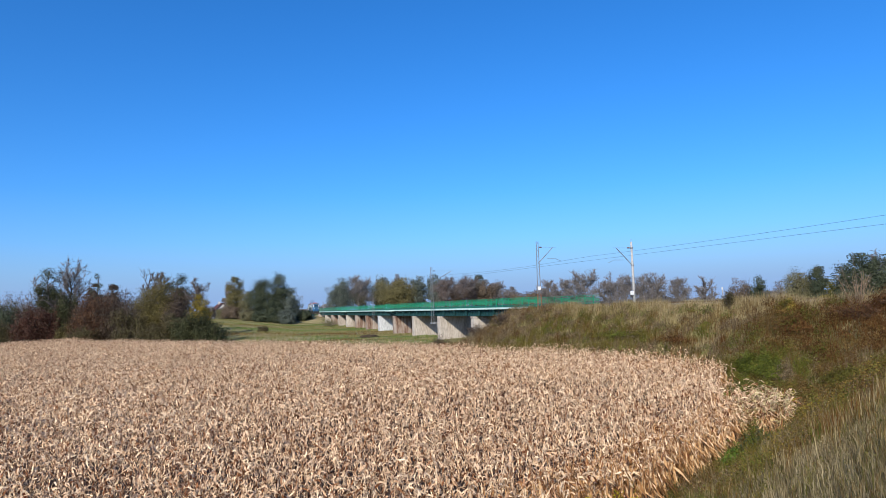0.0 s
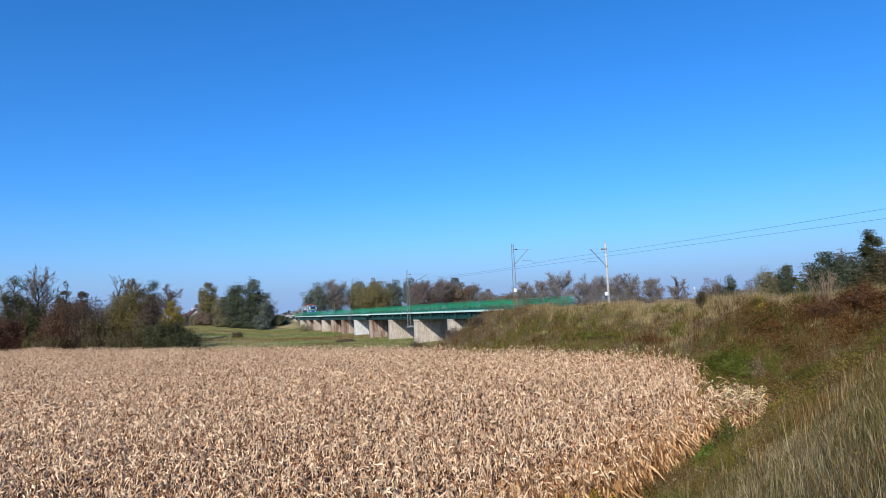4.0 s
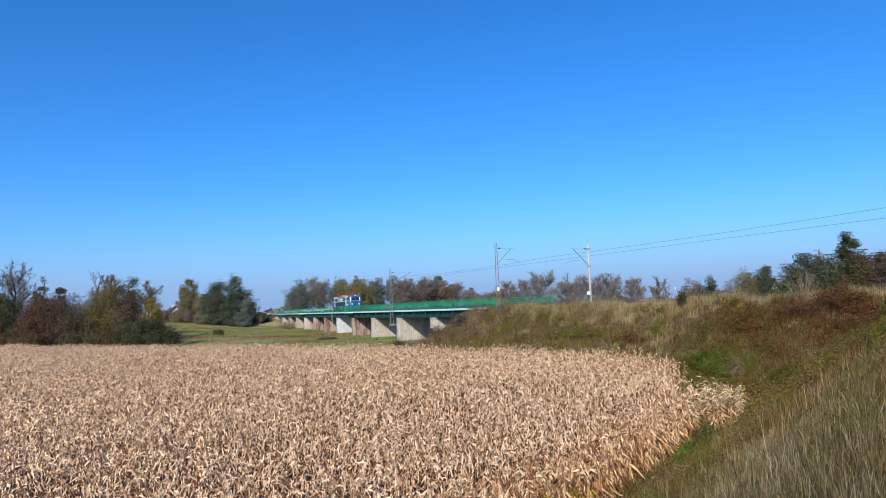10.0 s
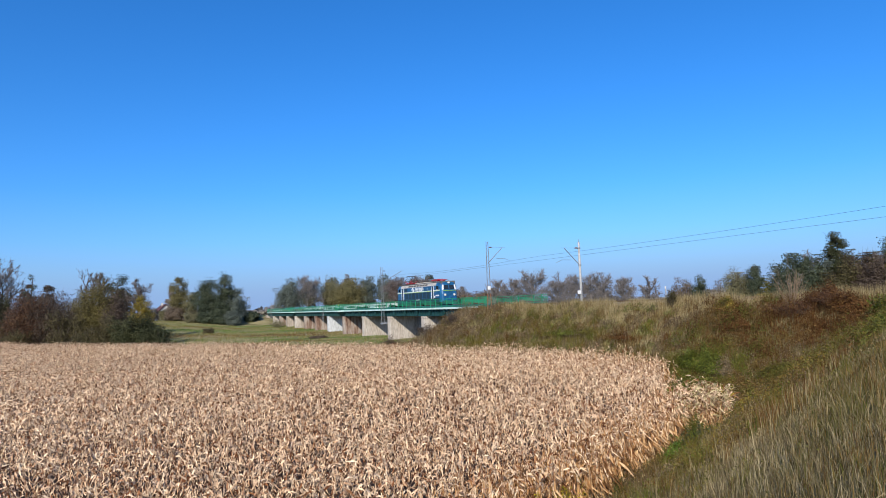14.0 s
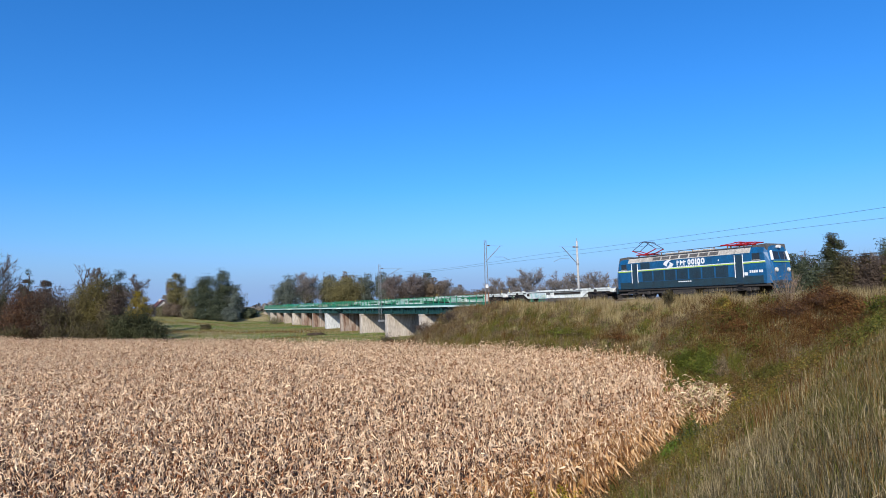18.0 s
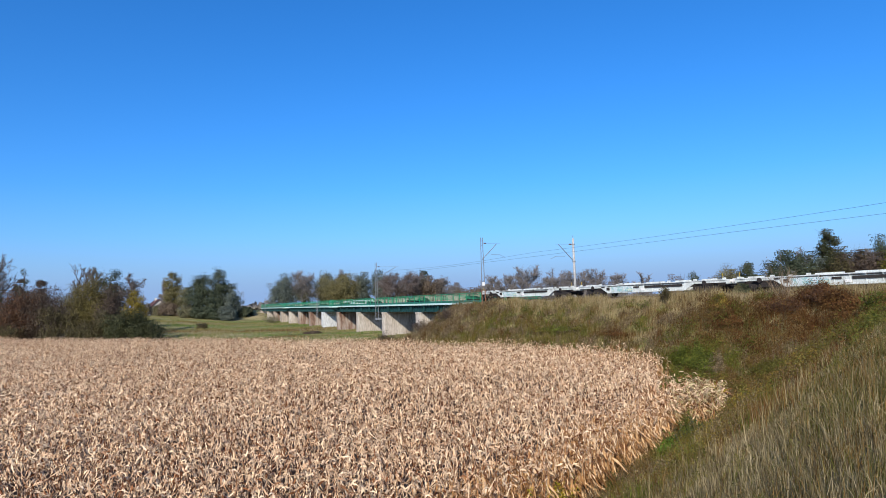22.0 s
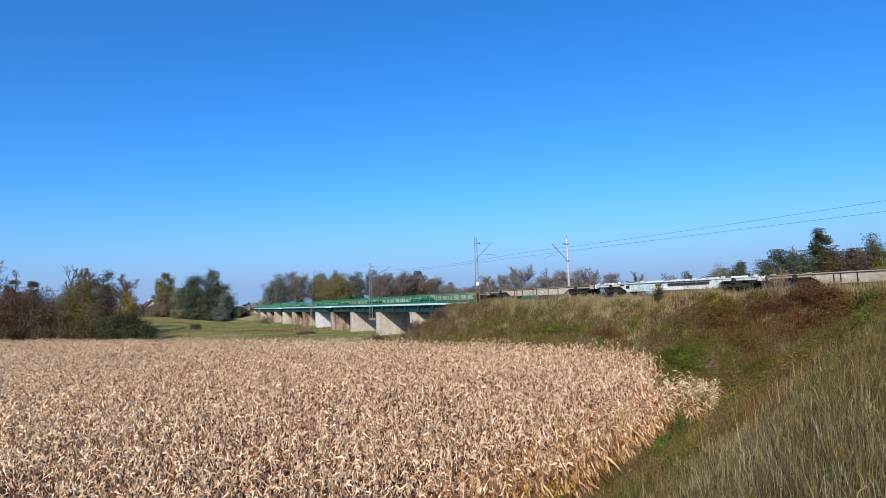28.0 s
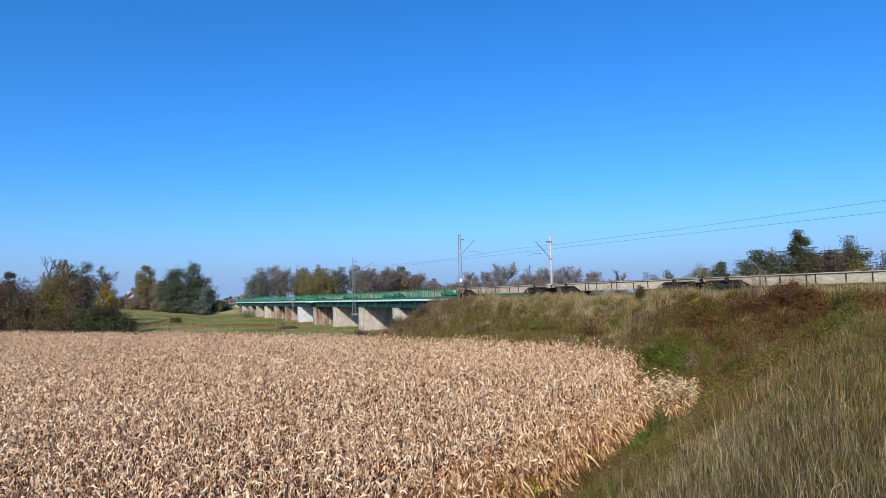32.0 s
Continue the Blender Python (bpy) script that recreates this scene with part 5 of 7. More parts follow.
def shrub(x, y, h, r, leaf, count, size, seed, label, flat=0.5):
    """Many stems from the ground with leaf clumps down to the foot."""
    rng = np.random.default_rng(seed)
    z = float(ground_z(x, y))
    t = thing("shrub", pose(x, y, z), label, "shrub")
    h = h - z
    bm = bmesh.new()
    tips = []
    for k in range(14):
        az, el = rng.uniform(0, 6.28), rng.uniform(0.6, 1.45)
        L = h * rng.uniform(0.55, 0.95)
        a = Vector((rng.normal(0, r * 0.15), rng.normal(0, r * 0.15), -0.1))
        b = a + Vector((math.cos(az) * math.cos(el) * r, math.sin(az) * math.cos(el) * r, math.sin(el) * L)) * 0.55
        c = b + Vector((math.cos(az) * r * 0.35, math.sin(az) * r * 0.35, L * 0.42))
        tube(bm, a, b, 0.06, 0.04, 4)
        tube(bm, b, c, 0.04, 0.012, 3)
        tips += [b, c, c]
    part("stem_frame", bm, MAT["bark"], t)
    n = int(36 + r * 12)
    az = rng.uniform(0, 6.28, n)
    rr = np.sqrt(rng.random(n)) * r
    count, size = int(count * 3.6), size * 0.7
    top = h * (1 - 0.4 * (rr / r) ** 2) * rng.uniform(0.75, 1.0, n)
    cz = top * rng.uniform(0.12, 0.95, n)
    c = np.concatenate([np.stack([np.cos(az) * rr, np.sin(az) * rr, cz], 1), np.array([tuple(q) for q in tips])])
    which = rng.integers(0, len(c), count)
    p = c[which] + np.clip(rng.normal(size=(count, 3)), -1.2, 1.2) * np.array([r * 0.19, r * 0.19, h * 0.10])
    p[:, 2] = np.clip(p[:, 2], 0.05, h)
    v, f = leaf_tris(p, size, rng, (p - c[which]) / (0.25 * r) + (p - np.array([0, 0, h * 0.4])) / np.array([r, r, h * 0.6]) + np.array([0, 0, 0.3]))
    mesh_part("foliage", fast_mesh("foliage", v, f, MAT[leaf]), t)
    # thin upright twigs that stand out of thinning foliage
    if "green" not in leaf:
        m = 620
        k = rng.integers(0, len(c), m)
        o = c[k] + rng.normal(0, 0.12 * r, (m, 3))
        d = o / (r * 1.6) + rng.normal(0, 0.25, (m, 3)) + np.array([0, 0, 0.7])
        d /= np.linalg.norm(d, axis=1)[:, None]
        e = o + d * rng.uniform(0.08, 0.24, m)[:, None] * h
        e[:, 2] = np.minimum(e[:, 2], h * 1.06)
        sd = np.cross(d, rng.normal(size=(m, 3)))
        sd *= (0.014 + 0.00016 * y) / np.linalg.norm(sd, axis=1)[:, None]
        v = np.stack([o - sd, o + sd, e], 1).reshape(-1, 3)
        mesh_part("twig_mass", fast_mesh("twig_mass", v, np.arange(3 * m).reshape(m, 3), MAT["bark"]), t)
    return t


# trees behind the maize
tree("tree", -114.8, 141, 11.0, 5.0, 1.0, "dark green", 2600, 0.30, 11, "dark green leafy tree at the field's edge")
tree("tree", -102.4, 139, 17.8, 3.6, 3.0, "deep green", 3400, 0.26, 12, "tall ivy-covered tree with thin bare twigs", limbs=11)
tree("bare_tree", -99, 141, 20.8, 5.2, 4.0, "grey brown", 300, 0.14, 13, "tall bare tree with many fine grey branches", limbs=26, bare=True)
tree("bare_tree", -108.8, 145, 16.5, 4.5, 3.0, "hedge brown", 500, 0.16, 14, "bare grey tree beside an ivy-covered trunk", limbs=13, bare=True)
shrub(-99.6, 131, 9.8, 4.0, "wine", 3000, 0.24, 15, "broad red-brown shrub beside the maize")
shrub(-96.2, 131, 9.2, 3.2, "wine", 2400, 0.24, 16, "broad red-brown shrub beside the maize")
shrub(-92.8, 132, 13.6, 2.3, "deep green", 2800, 0.24, 17, "upright ivy-clad stem, dark green")
shrub(-90.4, 128, 5.2, 1.7, "golden olive", 1600, 0.22, 18, "yellow-green shrub at the field's edge")
tree("tree", -99.3, 152, 17.2, 2.2, 9.0, "dark green", 700, 0.3, 19, "thin tree with few remaining leaf clumps", limbs=8)
shrub(-87.8, 134, 11.6, 4.2, "hedge brown", 2600, 0.24, 20, "dark brown shrub with many stems")
shrub(-85.2, 129.5, 12.2, 4.3, "russet", 3400, 0.24, 21, "red-brown shrub with thinning leaves")
tree("tree", -152, 230, 19.0, 3.0, 3.0, "hedge brown", 1800, 0.5, 22, "distant slender grey poplar tree")
tree("tree", -146, 232, 18.6, 3.0, 3.0, "hedge brown", 1600, 0.5, 23, "distant slender grey poplar tree")
shrub(-80.6, 131, 11.8, 4.8, "hedge brown", 3200, 0.24, 24, "grey-brown shrub losing its leaves")
shrub(-76.6, 129, 9.0, 4.2, "hedge olive", 2400, 0.24, 25, "dull olive-green shrub at the field's edge")
tree("bare_tree", -76.1, 134, 16.6, 3.4, 6.0, "hedge brown", 0, 0.18, 26, "dead tree with crooked bare branches", limbs=6, bare=True)
tree("tree", -71.4, 130, 14.4, 4.7, 2.0, "golden olive", 4600, 0.24, 27, "olive tree with a rounded open crown", limbs=12)
tree("bare_tree", -72.7, 133, 15.8, 3.4, 6.0, "hedge brown", 300, 0.18, 28, "bare crooked tree top above the shrubs", limbs=8, bare=True)
tree("tree", -84.2, 162, 17.0, 4.4, 4.0, "deep green", 3400, 0.32, 29, "round dark green crown rising behind")
tree("bare_tree", -73.2, 150, 15.2, 3.2, 4.0, "hedge brown", 900, 0.22, 30, "greyish tree with thin foliage", limbs=10, bare=True)
tree("tree", -67.7, 129, 12.0, 3.6, 1.5, "hedge brown", 2600, 0.24, 31, "brownish tree with dense twigs", limbs=12)
tree("tree", -61.7, 128, 10.5, 2.4, 1.2, "golden", 2400, 0.24, 32, "small tree with golden autumn leaves", limbs=10)
shrub(-64.7, 125, 7.0, 3.6, "hedge olive", 2400, 0.24, 33, "olive shrub at the field's edge")
shrub(-60.6, 122.5, 7.2, 3.8, "deep green", 3400, 0.24, 34, "dense dark green shrub at the field's corner")
shrub(-56.2, 121, 5.2, 2.8, "deep green", 2000, 0.22, 35, "low dark green shrub at the field's corner")
shrub(-69.2, 124, 5.0, 3.2, "hedge olive", 1800, 0.22, 36, "low olive shrub at the field's edge")
shrub(-85.6, 127, 5.2, 3.4, "hedge olive", 1800, 0.22, 37, "low olive shrub at the field's edge")
shrub(-107.8, 130, 7.0, 4.2, "hedge olive", 2200, 0.22, 38, "olive shrub at the field's edge")

# a second row closes the hedge from behind
for i, x in enumerate(range(-124, -78, 5)):
    shrub(x + (i * 7 % 3), 148 + (i * 5 % 4), 11.4 + (i * 3 % 5) * 0.6, 4.2, ("hedge brown", "grey brown", "hedge olive")[i % 3], 2000, 0.28, 200 + i, f"{('dark brown', 'grey-brown', 'olive-brown')[i % 3]} twiggy shrub in a hedge")

# trees on the far meadow
tree("tree", -102.3, 241, 20.2, 3.8, 1.5, "willow", 3400, 0.40, 41, "tall tree with brown and pale autumn foliage", limbs=12)
tree("tree", -106.0, 243, 16.5, 2.2, 1.0, "grey brown", 2000, 0.42, 42, "grey-brown autumn tree on the meadow")
tree("tree", -97, 240, 14.0, 3.6, 1.0, "olive", 2000, 0.42, 43, "olive autumn tree on the meadow")
shrub(-102.5, 238.5, 9.5, 3.4, "brown", 1500, 0.36, 39, "brown shrub round a meadow tree's foot")
shrub(-95, 236, 8.0, 1.8, "orange", 700, 0.34, 44, "small bright orange shrub on the meadow")
tree("tree", -90.5, 236, 18.4, 5.6, 0.8, "dark green", 4200, 0.42, 45, "dense dark green tree on the meadow", limbs=12)
tree("tree", -83.5, 236, 21.2, 5.2, 0.8, "dark green", 4200, 0.42, 46, "tall dense dark green tree", limbs=12)
tree("tree", -79.5, 237, 15.0, 4.2, 0.8, "blue green", 2600, 0.42, 47, "dense dark green tree on the meadow")
shrub(-75.5, 241, 7.0, 2.6, "dark green", 1500, 0.4, 48, "low green bushes beside the line")
for i, (x, leaf) in enumerate(((-93.5, "olive"), (-88.5, "dark green"), (-84.0, "dark green"), (-79.0, "blue green"))):
    shrub(x, 232.5 - i % 2, 7.6, 3.0, leaf, 1100, 0.36, 190 + i, f"low {leaf} growth round the foot of meadow trees")
shrub(-121, 262, 9.0, 5.0, "grey brown", 1600, 0.45, 49, "low brown bushes near a house")

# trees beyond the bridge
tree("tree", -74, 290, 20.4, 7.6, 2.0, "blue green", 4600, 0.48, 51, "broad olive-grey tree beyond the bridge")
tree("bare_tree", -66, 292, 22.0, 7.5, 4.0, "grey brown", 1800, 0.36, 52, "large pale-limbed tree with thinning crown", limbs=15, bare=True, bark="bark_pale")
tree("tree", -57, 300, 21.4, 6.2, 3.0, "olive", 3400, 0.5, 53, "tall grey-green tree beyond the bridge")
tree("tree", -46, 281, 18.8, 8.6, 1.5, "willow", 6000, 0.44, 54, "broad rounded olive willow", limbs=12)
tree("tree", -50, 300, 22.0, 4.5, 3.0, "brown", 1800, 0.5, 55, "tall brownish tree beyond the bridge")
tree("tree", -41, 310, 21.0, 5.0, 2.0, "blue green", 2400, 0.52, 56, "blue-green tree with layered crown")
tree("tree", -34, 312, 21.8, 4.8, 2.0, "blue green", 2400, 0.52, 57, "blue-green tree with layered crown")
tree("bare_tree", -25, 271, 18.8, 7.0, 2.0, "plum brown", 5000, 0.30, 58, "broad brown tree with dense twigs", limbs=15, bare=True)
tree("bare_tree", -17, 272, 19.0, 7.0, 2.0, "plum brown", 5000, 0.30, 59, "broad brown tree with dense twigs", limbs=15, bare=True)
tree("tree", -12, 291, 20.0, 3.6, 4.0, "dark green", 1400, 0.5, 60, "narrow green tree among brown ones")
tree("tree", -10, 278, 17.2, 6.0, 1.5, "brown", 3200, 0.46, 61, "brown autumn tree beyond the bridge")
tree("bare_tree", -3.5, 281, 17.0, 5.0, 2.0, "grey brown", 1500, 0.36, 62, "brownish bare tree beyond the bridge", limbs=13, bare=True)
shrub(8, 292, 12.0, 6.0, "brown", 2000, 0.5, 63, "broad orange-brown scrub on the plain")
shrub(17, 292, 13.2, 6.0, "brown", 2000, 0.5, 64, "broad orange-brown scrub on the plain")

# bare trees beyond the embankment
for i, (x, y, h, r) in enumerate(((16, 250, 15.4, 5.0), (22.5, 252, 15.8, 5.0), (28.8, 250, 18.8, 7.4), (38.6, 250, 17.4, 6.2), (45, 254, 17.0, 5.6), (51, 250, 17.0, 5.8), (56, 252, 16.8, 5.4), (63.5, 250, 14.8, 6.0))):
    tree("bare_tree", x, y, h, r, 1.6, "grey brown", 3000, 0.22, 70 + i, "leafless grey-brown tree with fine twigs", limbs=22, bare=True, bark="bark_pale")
tree("bare_tree", 54.0, 185, 12.6, 4.0, 1.2, "grey brown", 900, 0.24, 78, "rounded leafless grey-brown tree", limbs=16, bare=True)
shrub(63, 186, 11.4, 3.6, "brown", 1800, 0.3, 79, "low brown-green bush on the plain")
tree("tree", 67.8, 185, 12.5, 2.9, 0.8, "dark green", 2800, 0.28, 80, "dark green pine-like tree on the plain")
shrub(74, 190, 10.6, 4.4, "grey brown", 1600, 0.34, 81, "grey-brown scrub on the plain")
shrub(60, 270, 9.0, 9.0, "grey brown", 1600, 0.5, 82, "grey-brown scrub on the plain")
shrub(34, 275, 10.0, 9.0, "grey brown", 1600, 0.5, 83, "grey-brown scrub on the plain")
tree("tree", 62.5, 150, 12.2, 3.4, 1.0, "olive", 2200, 0.26, 84, "small olive-green tree on the plain")
tree("tree", 56.7, 126, 11.9, 2.4, 1.0, "dark green", 4000, 0.26, 85, "dark green tree with yellowing side")
shrub(57.5, 122, 9.6, 2.2, "yellow green", 2400, 0.22, 86, "yellow-green shrub beyond the embankment")
tree("tree", 61.2, 121, 13.0, 3.8, 1.0, "dark green", 6000, 0.28, 87, "broad dark green tree beyond the embankment", limbs=12)
tree("tree", 65.0, 124, 13.0, 3.4, 1.0, "dark green", 4200, 0.28, 88, "olive-green tree beyond the embankment")
tree("bare_tree", 70.0, 131, 14.8, 3.0, 2.0, "russet", 500, 0.2, 89, "bare pinkish-brown tree beyond the embankment", limbs=12, bare=True)
tree("tree", 66.8, 116, 16.9, 3.9, 1.5, "deep green", 9000, 0.24, 90, "tall dark dense tree with ragged top", limbs=18, cone=True)
tree("tree", 66.6, 117.5, 13.4, 4.0, 1.0, "blue green", 5600, 0.28, 91, "dark grey-green tree beyond the embankment")
shrub(70.5, 112, 12.6, 3.4, "hedge brown", 5000, 0.27, 92, "olive-brown shrub beyond the embankment")
tree("bare_tree", 72, 113, 13.0, 3.0, 2.0, "brown", 800, 0.18, 93, "thin brownish tree with bare twigs", limbs=12, bare=True)
shrub(73.5, 110, 10.8, 3.4, "yellow green", 3600, 0.27, 94, "shrub with yellow autumn leaves")
tree("tree", 75.6, 116, 15.3, 3.6, 1.0, "dark green", 6500, 0.28, 95, "dark green tree beside yellow shrubs", limbs=12)
tree("tree", 82, 108, 15.4, 4.8, 1.0, "dark green", 5000, 0.28, 96, "olive-green tree beyond the embankment")
shrub(79, 105, 10.0, 3.6, "yellow green", 2400, 0.22, 97, "yellow-green shrub beyond the embankment")


for i, (x, y, h, r, leaf) in enumerate(((54.5, 128, 8.6, 2.6, "olive"), (59, 119, 10.2, 2.8, "dark green"), (63.0, 117, 10.9, 3.0, "dark green"), (66.0, 114, 11.0, 3.0, "hedge olive"), (69.5, 114, 10.8, 3.2, "hedge brown"), (72.8, 116, 11.2, 3.2, "hedge olive"), (70.4, 117, 11.6, 3.0, "hedge olive"), (76, 113, 11.0, 3.4, "yellow green"), (80, 107, 12.0, 3.6, "golden olive"), (85, 106, 12.4, 3.8, "dark green"))):
    shrub(x, y, h + 1.9, r, leaf, 5200, 0.27, 110 + i, f"dense {leaf.replace('hedge ', 'dark ')} shrub beyond the embankment")
shrub(-113.5, 244, 9.2, 2.4, "grey brown", 1200, 0.34, 120, "grey-brown shrub before a white house")
shrub(-108.5, 243, 8.6, 2.0, "olive", 1000, 0.34, 121, "olive shrub before a white house")


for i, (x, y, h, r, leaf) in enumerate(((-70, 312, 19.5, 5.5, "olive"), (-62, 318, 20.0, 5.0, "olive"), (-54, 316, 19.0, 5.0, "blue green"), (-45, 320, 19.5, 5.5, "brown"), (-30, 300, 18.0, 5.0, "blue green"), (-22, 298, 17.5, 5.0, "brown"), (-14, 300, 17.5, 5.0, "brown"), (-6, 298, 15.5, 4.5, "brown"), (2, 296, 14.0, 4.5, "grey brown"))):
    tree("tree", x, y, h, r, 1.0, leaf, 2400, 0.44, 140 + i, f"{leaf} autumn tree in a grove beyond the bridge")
for i, (s_, n_, h, r, leaf) in enumerate(((-224, -6.0, 6.0, 2.6, "blue green"), (-240, -7.0, 7.2, 4.0, "blue green"), (-262, -7.5, 8.2, 5.0, "olive"), (-290, -8.0, 9.5, 5.6, "grey brown"))):
    shrub(*(float(q) for q in line_xy(s_, n_)), h, r, leaf, 1400, 0.34, 160 + i, f"low {leaf} bushes on the far embankment")
for i, (x, y, h, r, leaf) in enumerate(((-63, 166, 2.9, 1.3, "hedge olive"), (-27, 128, 1.3, 1.6, "hedge brown"))):
    shrub(x, y, h, r, leaf, 500, 0.2, 180 + i, f"low {leaf.replace('hedge ', 'dark ')} bush on the meadow")


def far_wood():
    """The low dark line of woods round the horizon."""
    rng = np.random.default_rng(40)
    n = 26000
    a = rng.uniform(-1.0, 1.0, n)
    d = rng.uniform(700, 1100, n)
    x, y = np.sin(a) * d, np.cos(a) * d
    top = 7 + 4 * np.sin(a * 37) + 3 * np.sin(a * 91 + 1)
    z = rng.random(n) ** 0.8 * np.maximum(top, 2.5)
    v, f = leaf_quads(np.stack([x, y, z + 0.5], 1), 2.2, rng)
    # the haze over the woods is only this pale foliage colour
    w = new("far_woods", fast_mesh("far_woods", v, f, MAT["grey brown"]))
    return tagged(w, "low hazy line of distant woods on the horizon", "woods", kind="stuff")


far_wood()


def strewn(rng, n, x0, x1, y0, y1, keep):
    x, y = rng.uniform(x0, x1, n), rng.uniform(y0, y1, n)
    ok = keep(x, y)
    return x[ok], y[ok]


def levee_xy(along, d):
    return 0.555 * along - 0.832 * d, 0.832 * along + 0.555 * d


def patches(x, y, size, seed):
    """Smooth value noise between 0 and 1 over the ground, with patches about size metres wide."""
    table = np.random.default_rng(seed).random((97, 97))
    u, v = np.asarray(x) / size, np.asarray(y) / size
    i, j = np.floor(u).astype(int), np.floor(v).astype(int)
    fu, fv = u - i, v - j
    fu, fv = fu * fu * (3 - 2 * fu), fv * fv * (3 - 2 * fv)
    a, b = table[i % 97, j % 97], table[(i + 1) % 97, j % 97]
    c, d = table[i % 97, (j + 1) % 97], table[(i + 1) % 97, (j + 1) % 97]
    return (a * (1 - fu) + b * fu) * (1 - fv) + (c * (1 - fu) + d * fu) * fv


MAT["grass_grey"] = material("bleached grey straw", [(0.15, (0.06, 0.044, 0.026)), (0.4, (0.165, 0.130, 0.068)), (0.65, (0.30, 0.243, 0.135)), (0.88, (0.50, 0.415, 0.25))], 0.8, 0.8, bump=0.0, island=0.7, through_light=0.15, spec=0.12)
MAT["grass_olive"] = material("olive grass", [(0.15, (0.032, 0.034, 0.006)), (0.4, (0.081, 0.081, 0.015)), (0.65, (0.142, 0.126, 0.043)), (0.88, (0.240, 0.205, 0.085))], 0.8, 0.8, bump=0.0, island=0.65, through_light=0.2, spec=0.15)


def clumps(x, y, r, h, stems, rng, wide=0.028, leaf=0.07, leaves=1.0, distant=False):
    """Many-stemmed weeds: stems about each centre, with small leaves along the upper stems."""
    n = len(x)
    bx = np.repeat(x, stems) + rng.normal(0, 1, n * stems) * np.repeat(r, stems) * 0.5
    by = np.repeat(y, stems) + rng.normal(0, 1, n * stems) * np.repeat(r, stems) * 0.5
    far = np.hypot(bx - np.repeat(x, stems), by - np.repeat(y, stems)) / np.repeat(r, stems)
    bh = np.repeat(h, stems) * rng.uniform(0.5, 1.1, n * stems) * np.clip(1.15 - 0.5 * far, 0.3, 1.1)
    out = [blades(bx, by, bh, np.full(n * stems, wide), rng.uniform(0.05, 0.4, n * stems), rng, far=distant)]
    m = int(n * stems * leaves)
    k = rng.integers(0, n * stems, m)
    p = np.stack([bx[k], by[k], ground_z(bx[k], by[k]) + bh[k] * rng.uniform(0.2, 1.0, m)], 1) + rng.normal(0, 0.07, (m, 3))
    out.append(leaf_tris(p, leaf, rng))
    return out


MAT["straw"] = material("bleached straw grass", [(0.2, (0.15, 0.115, 0.05)), (0.5, (0.32, 0.252, 0.125)), (0.8, (0.51, 0.415, 0.23))], 0.3, 0.85, bump=0.0, island=0.6, through_light=0.2, spec=0.15)
MAT["russet_weed"] = material("dark russet weeds", [(0.15, (0.028, 0.012, 0.004)), (0.4, (0.095, 0.040, 0.012)), (0.65, (0.155, 0.075, 0.024)), (0.88, (0.205, 0.12, 0.045))], 0.25, 0.85, bump=0.0, island=0.6, through_light=0.15, spec=0.15)


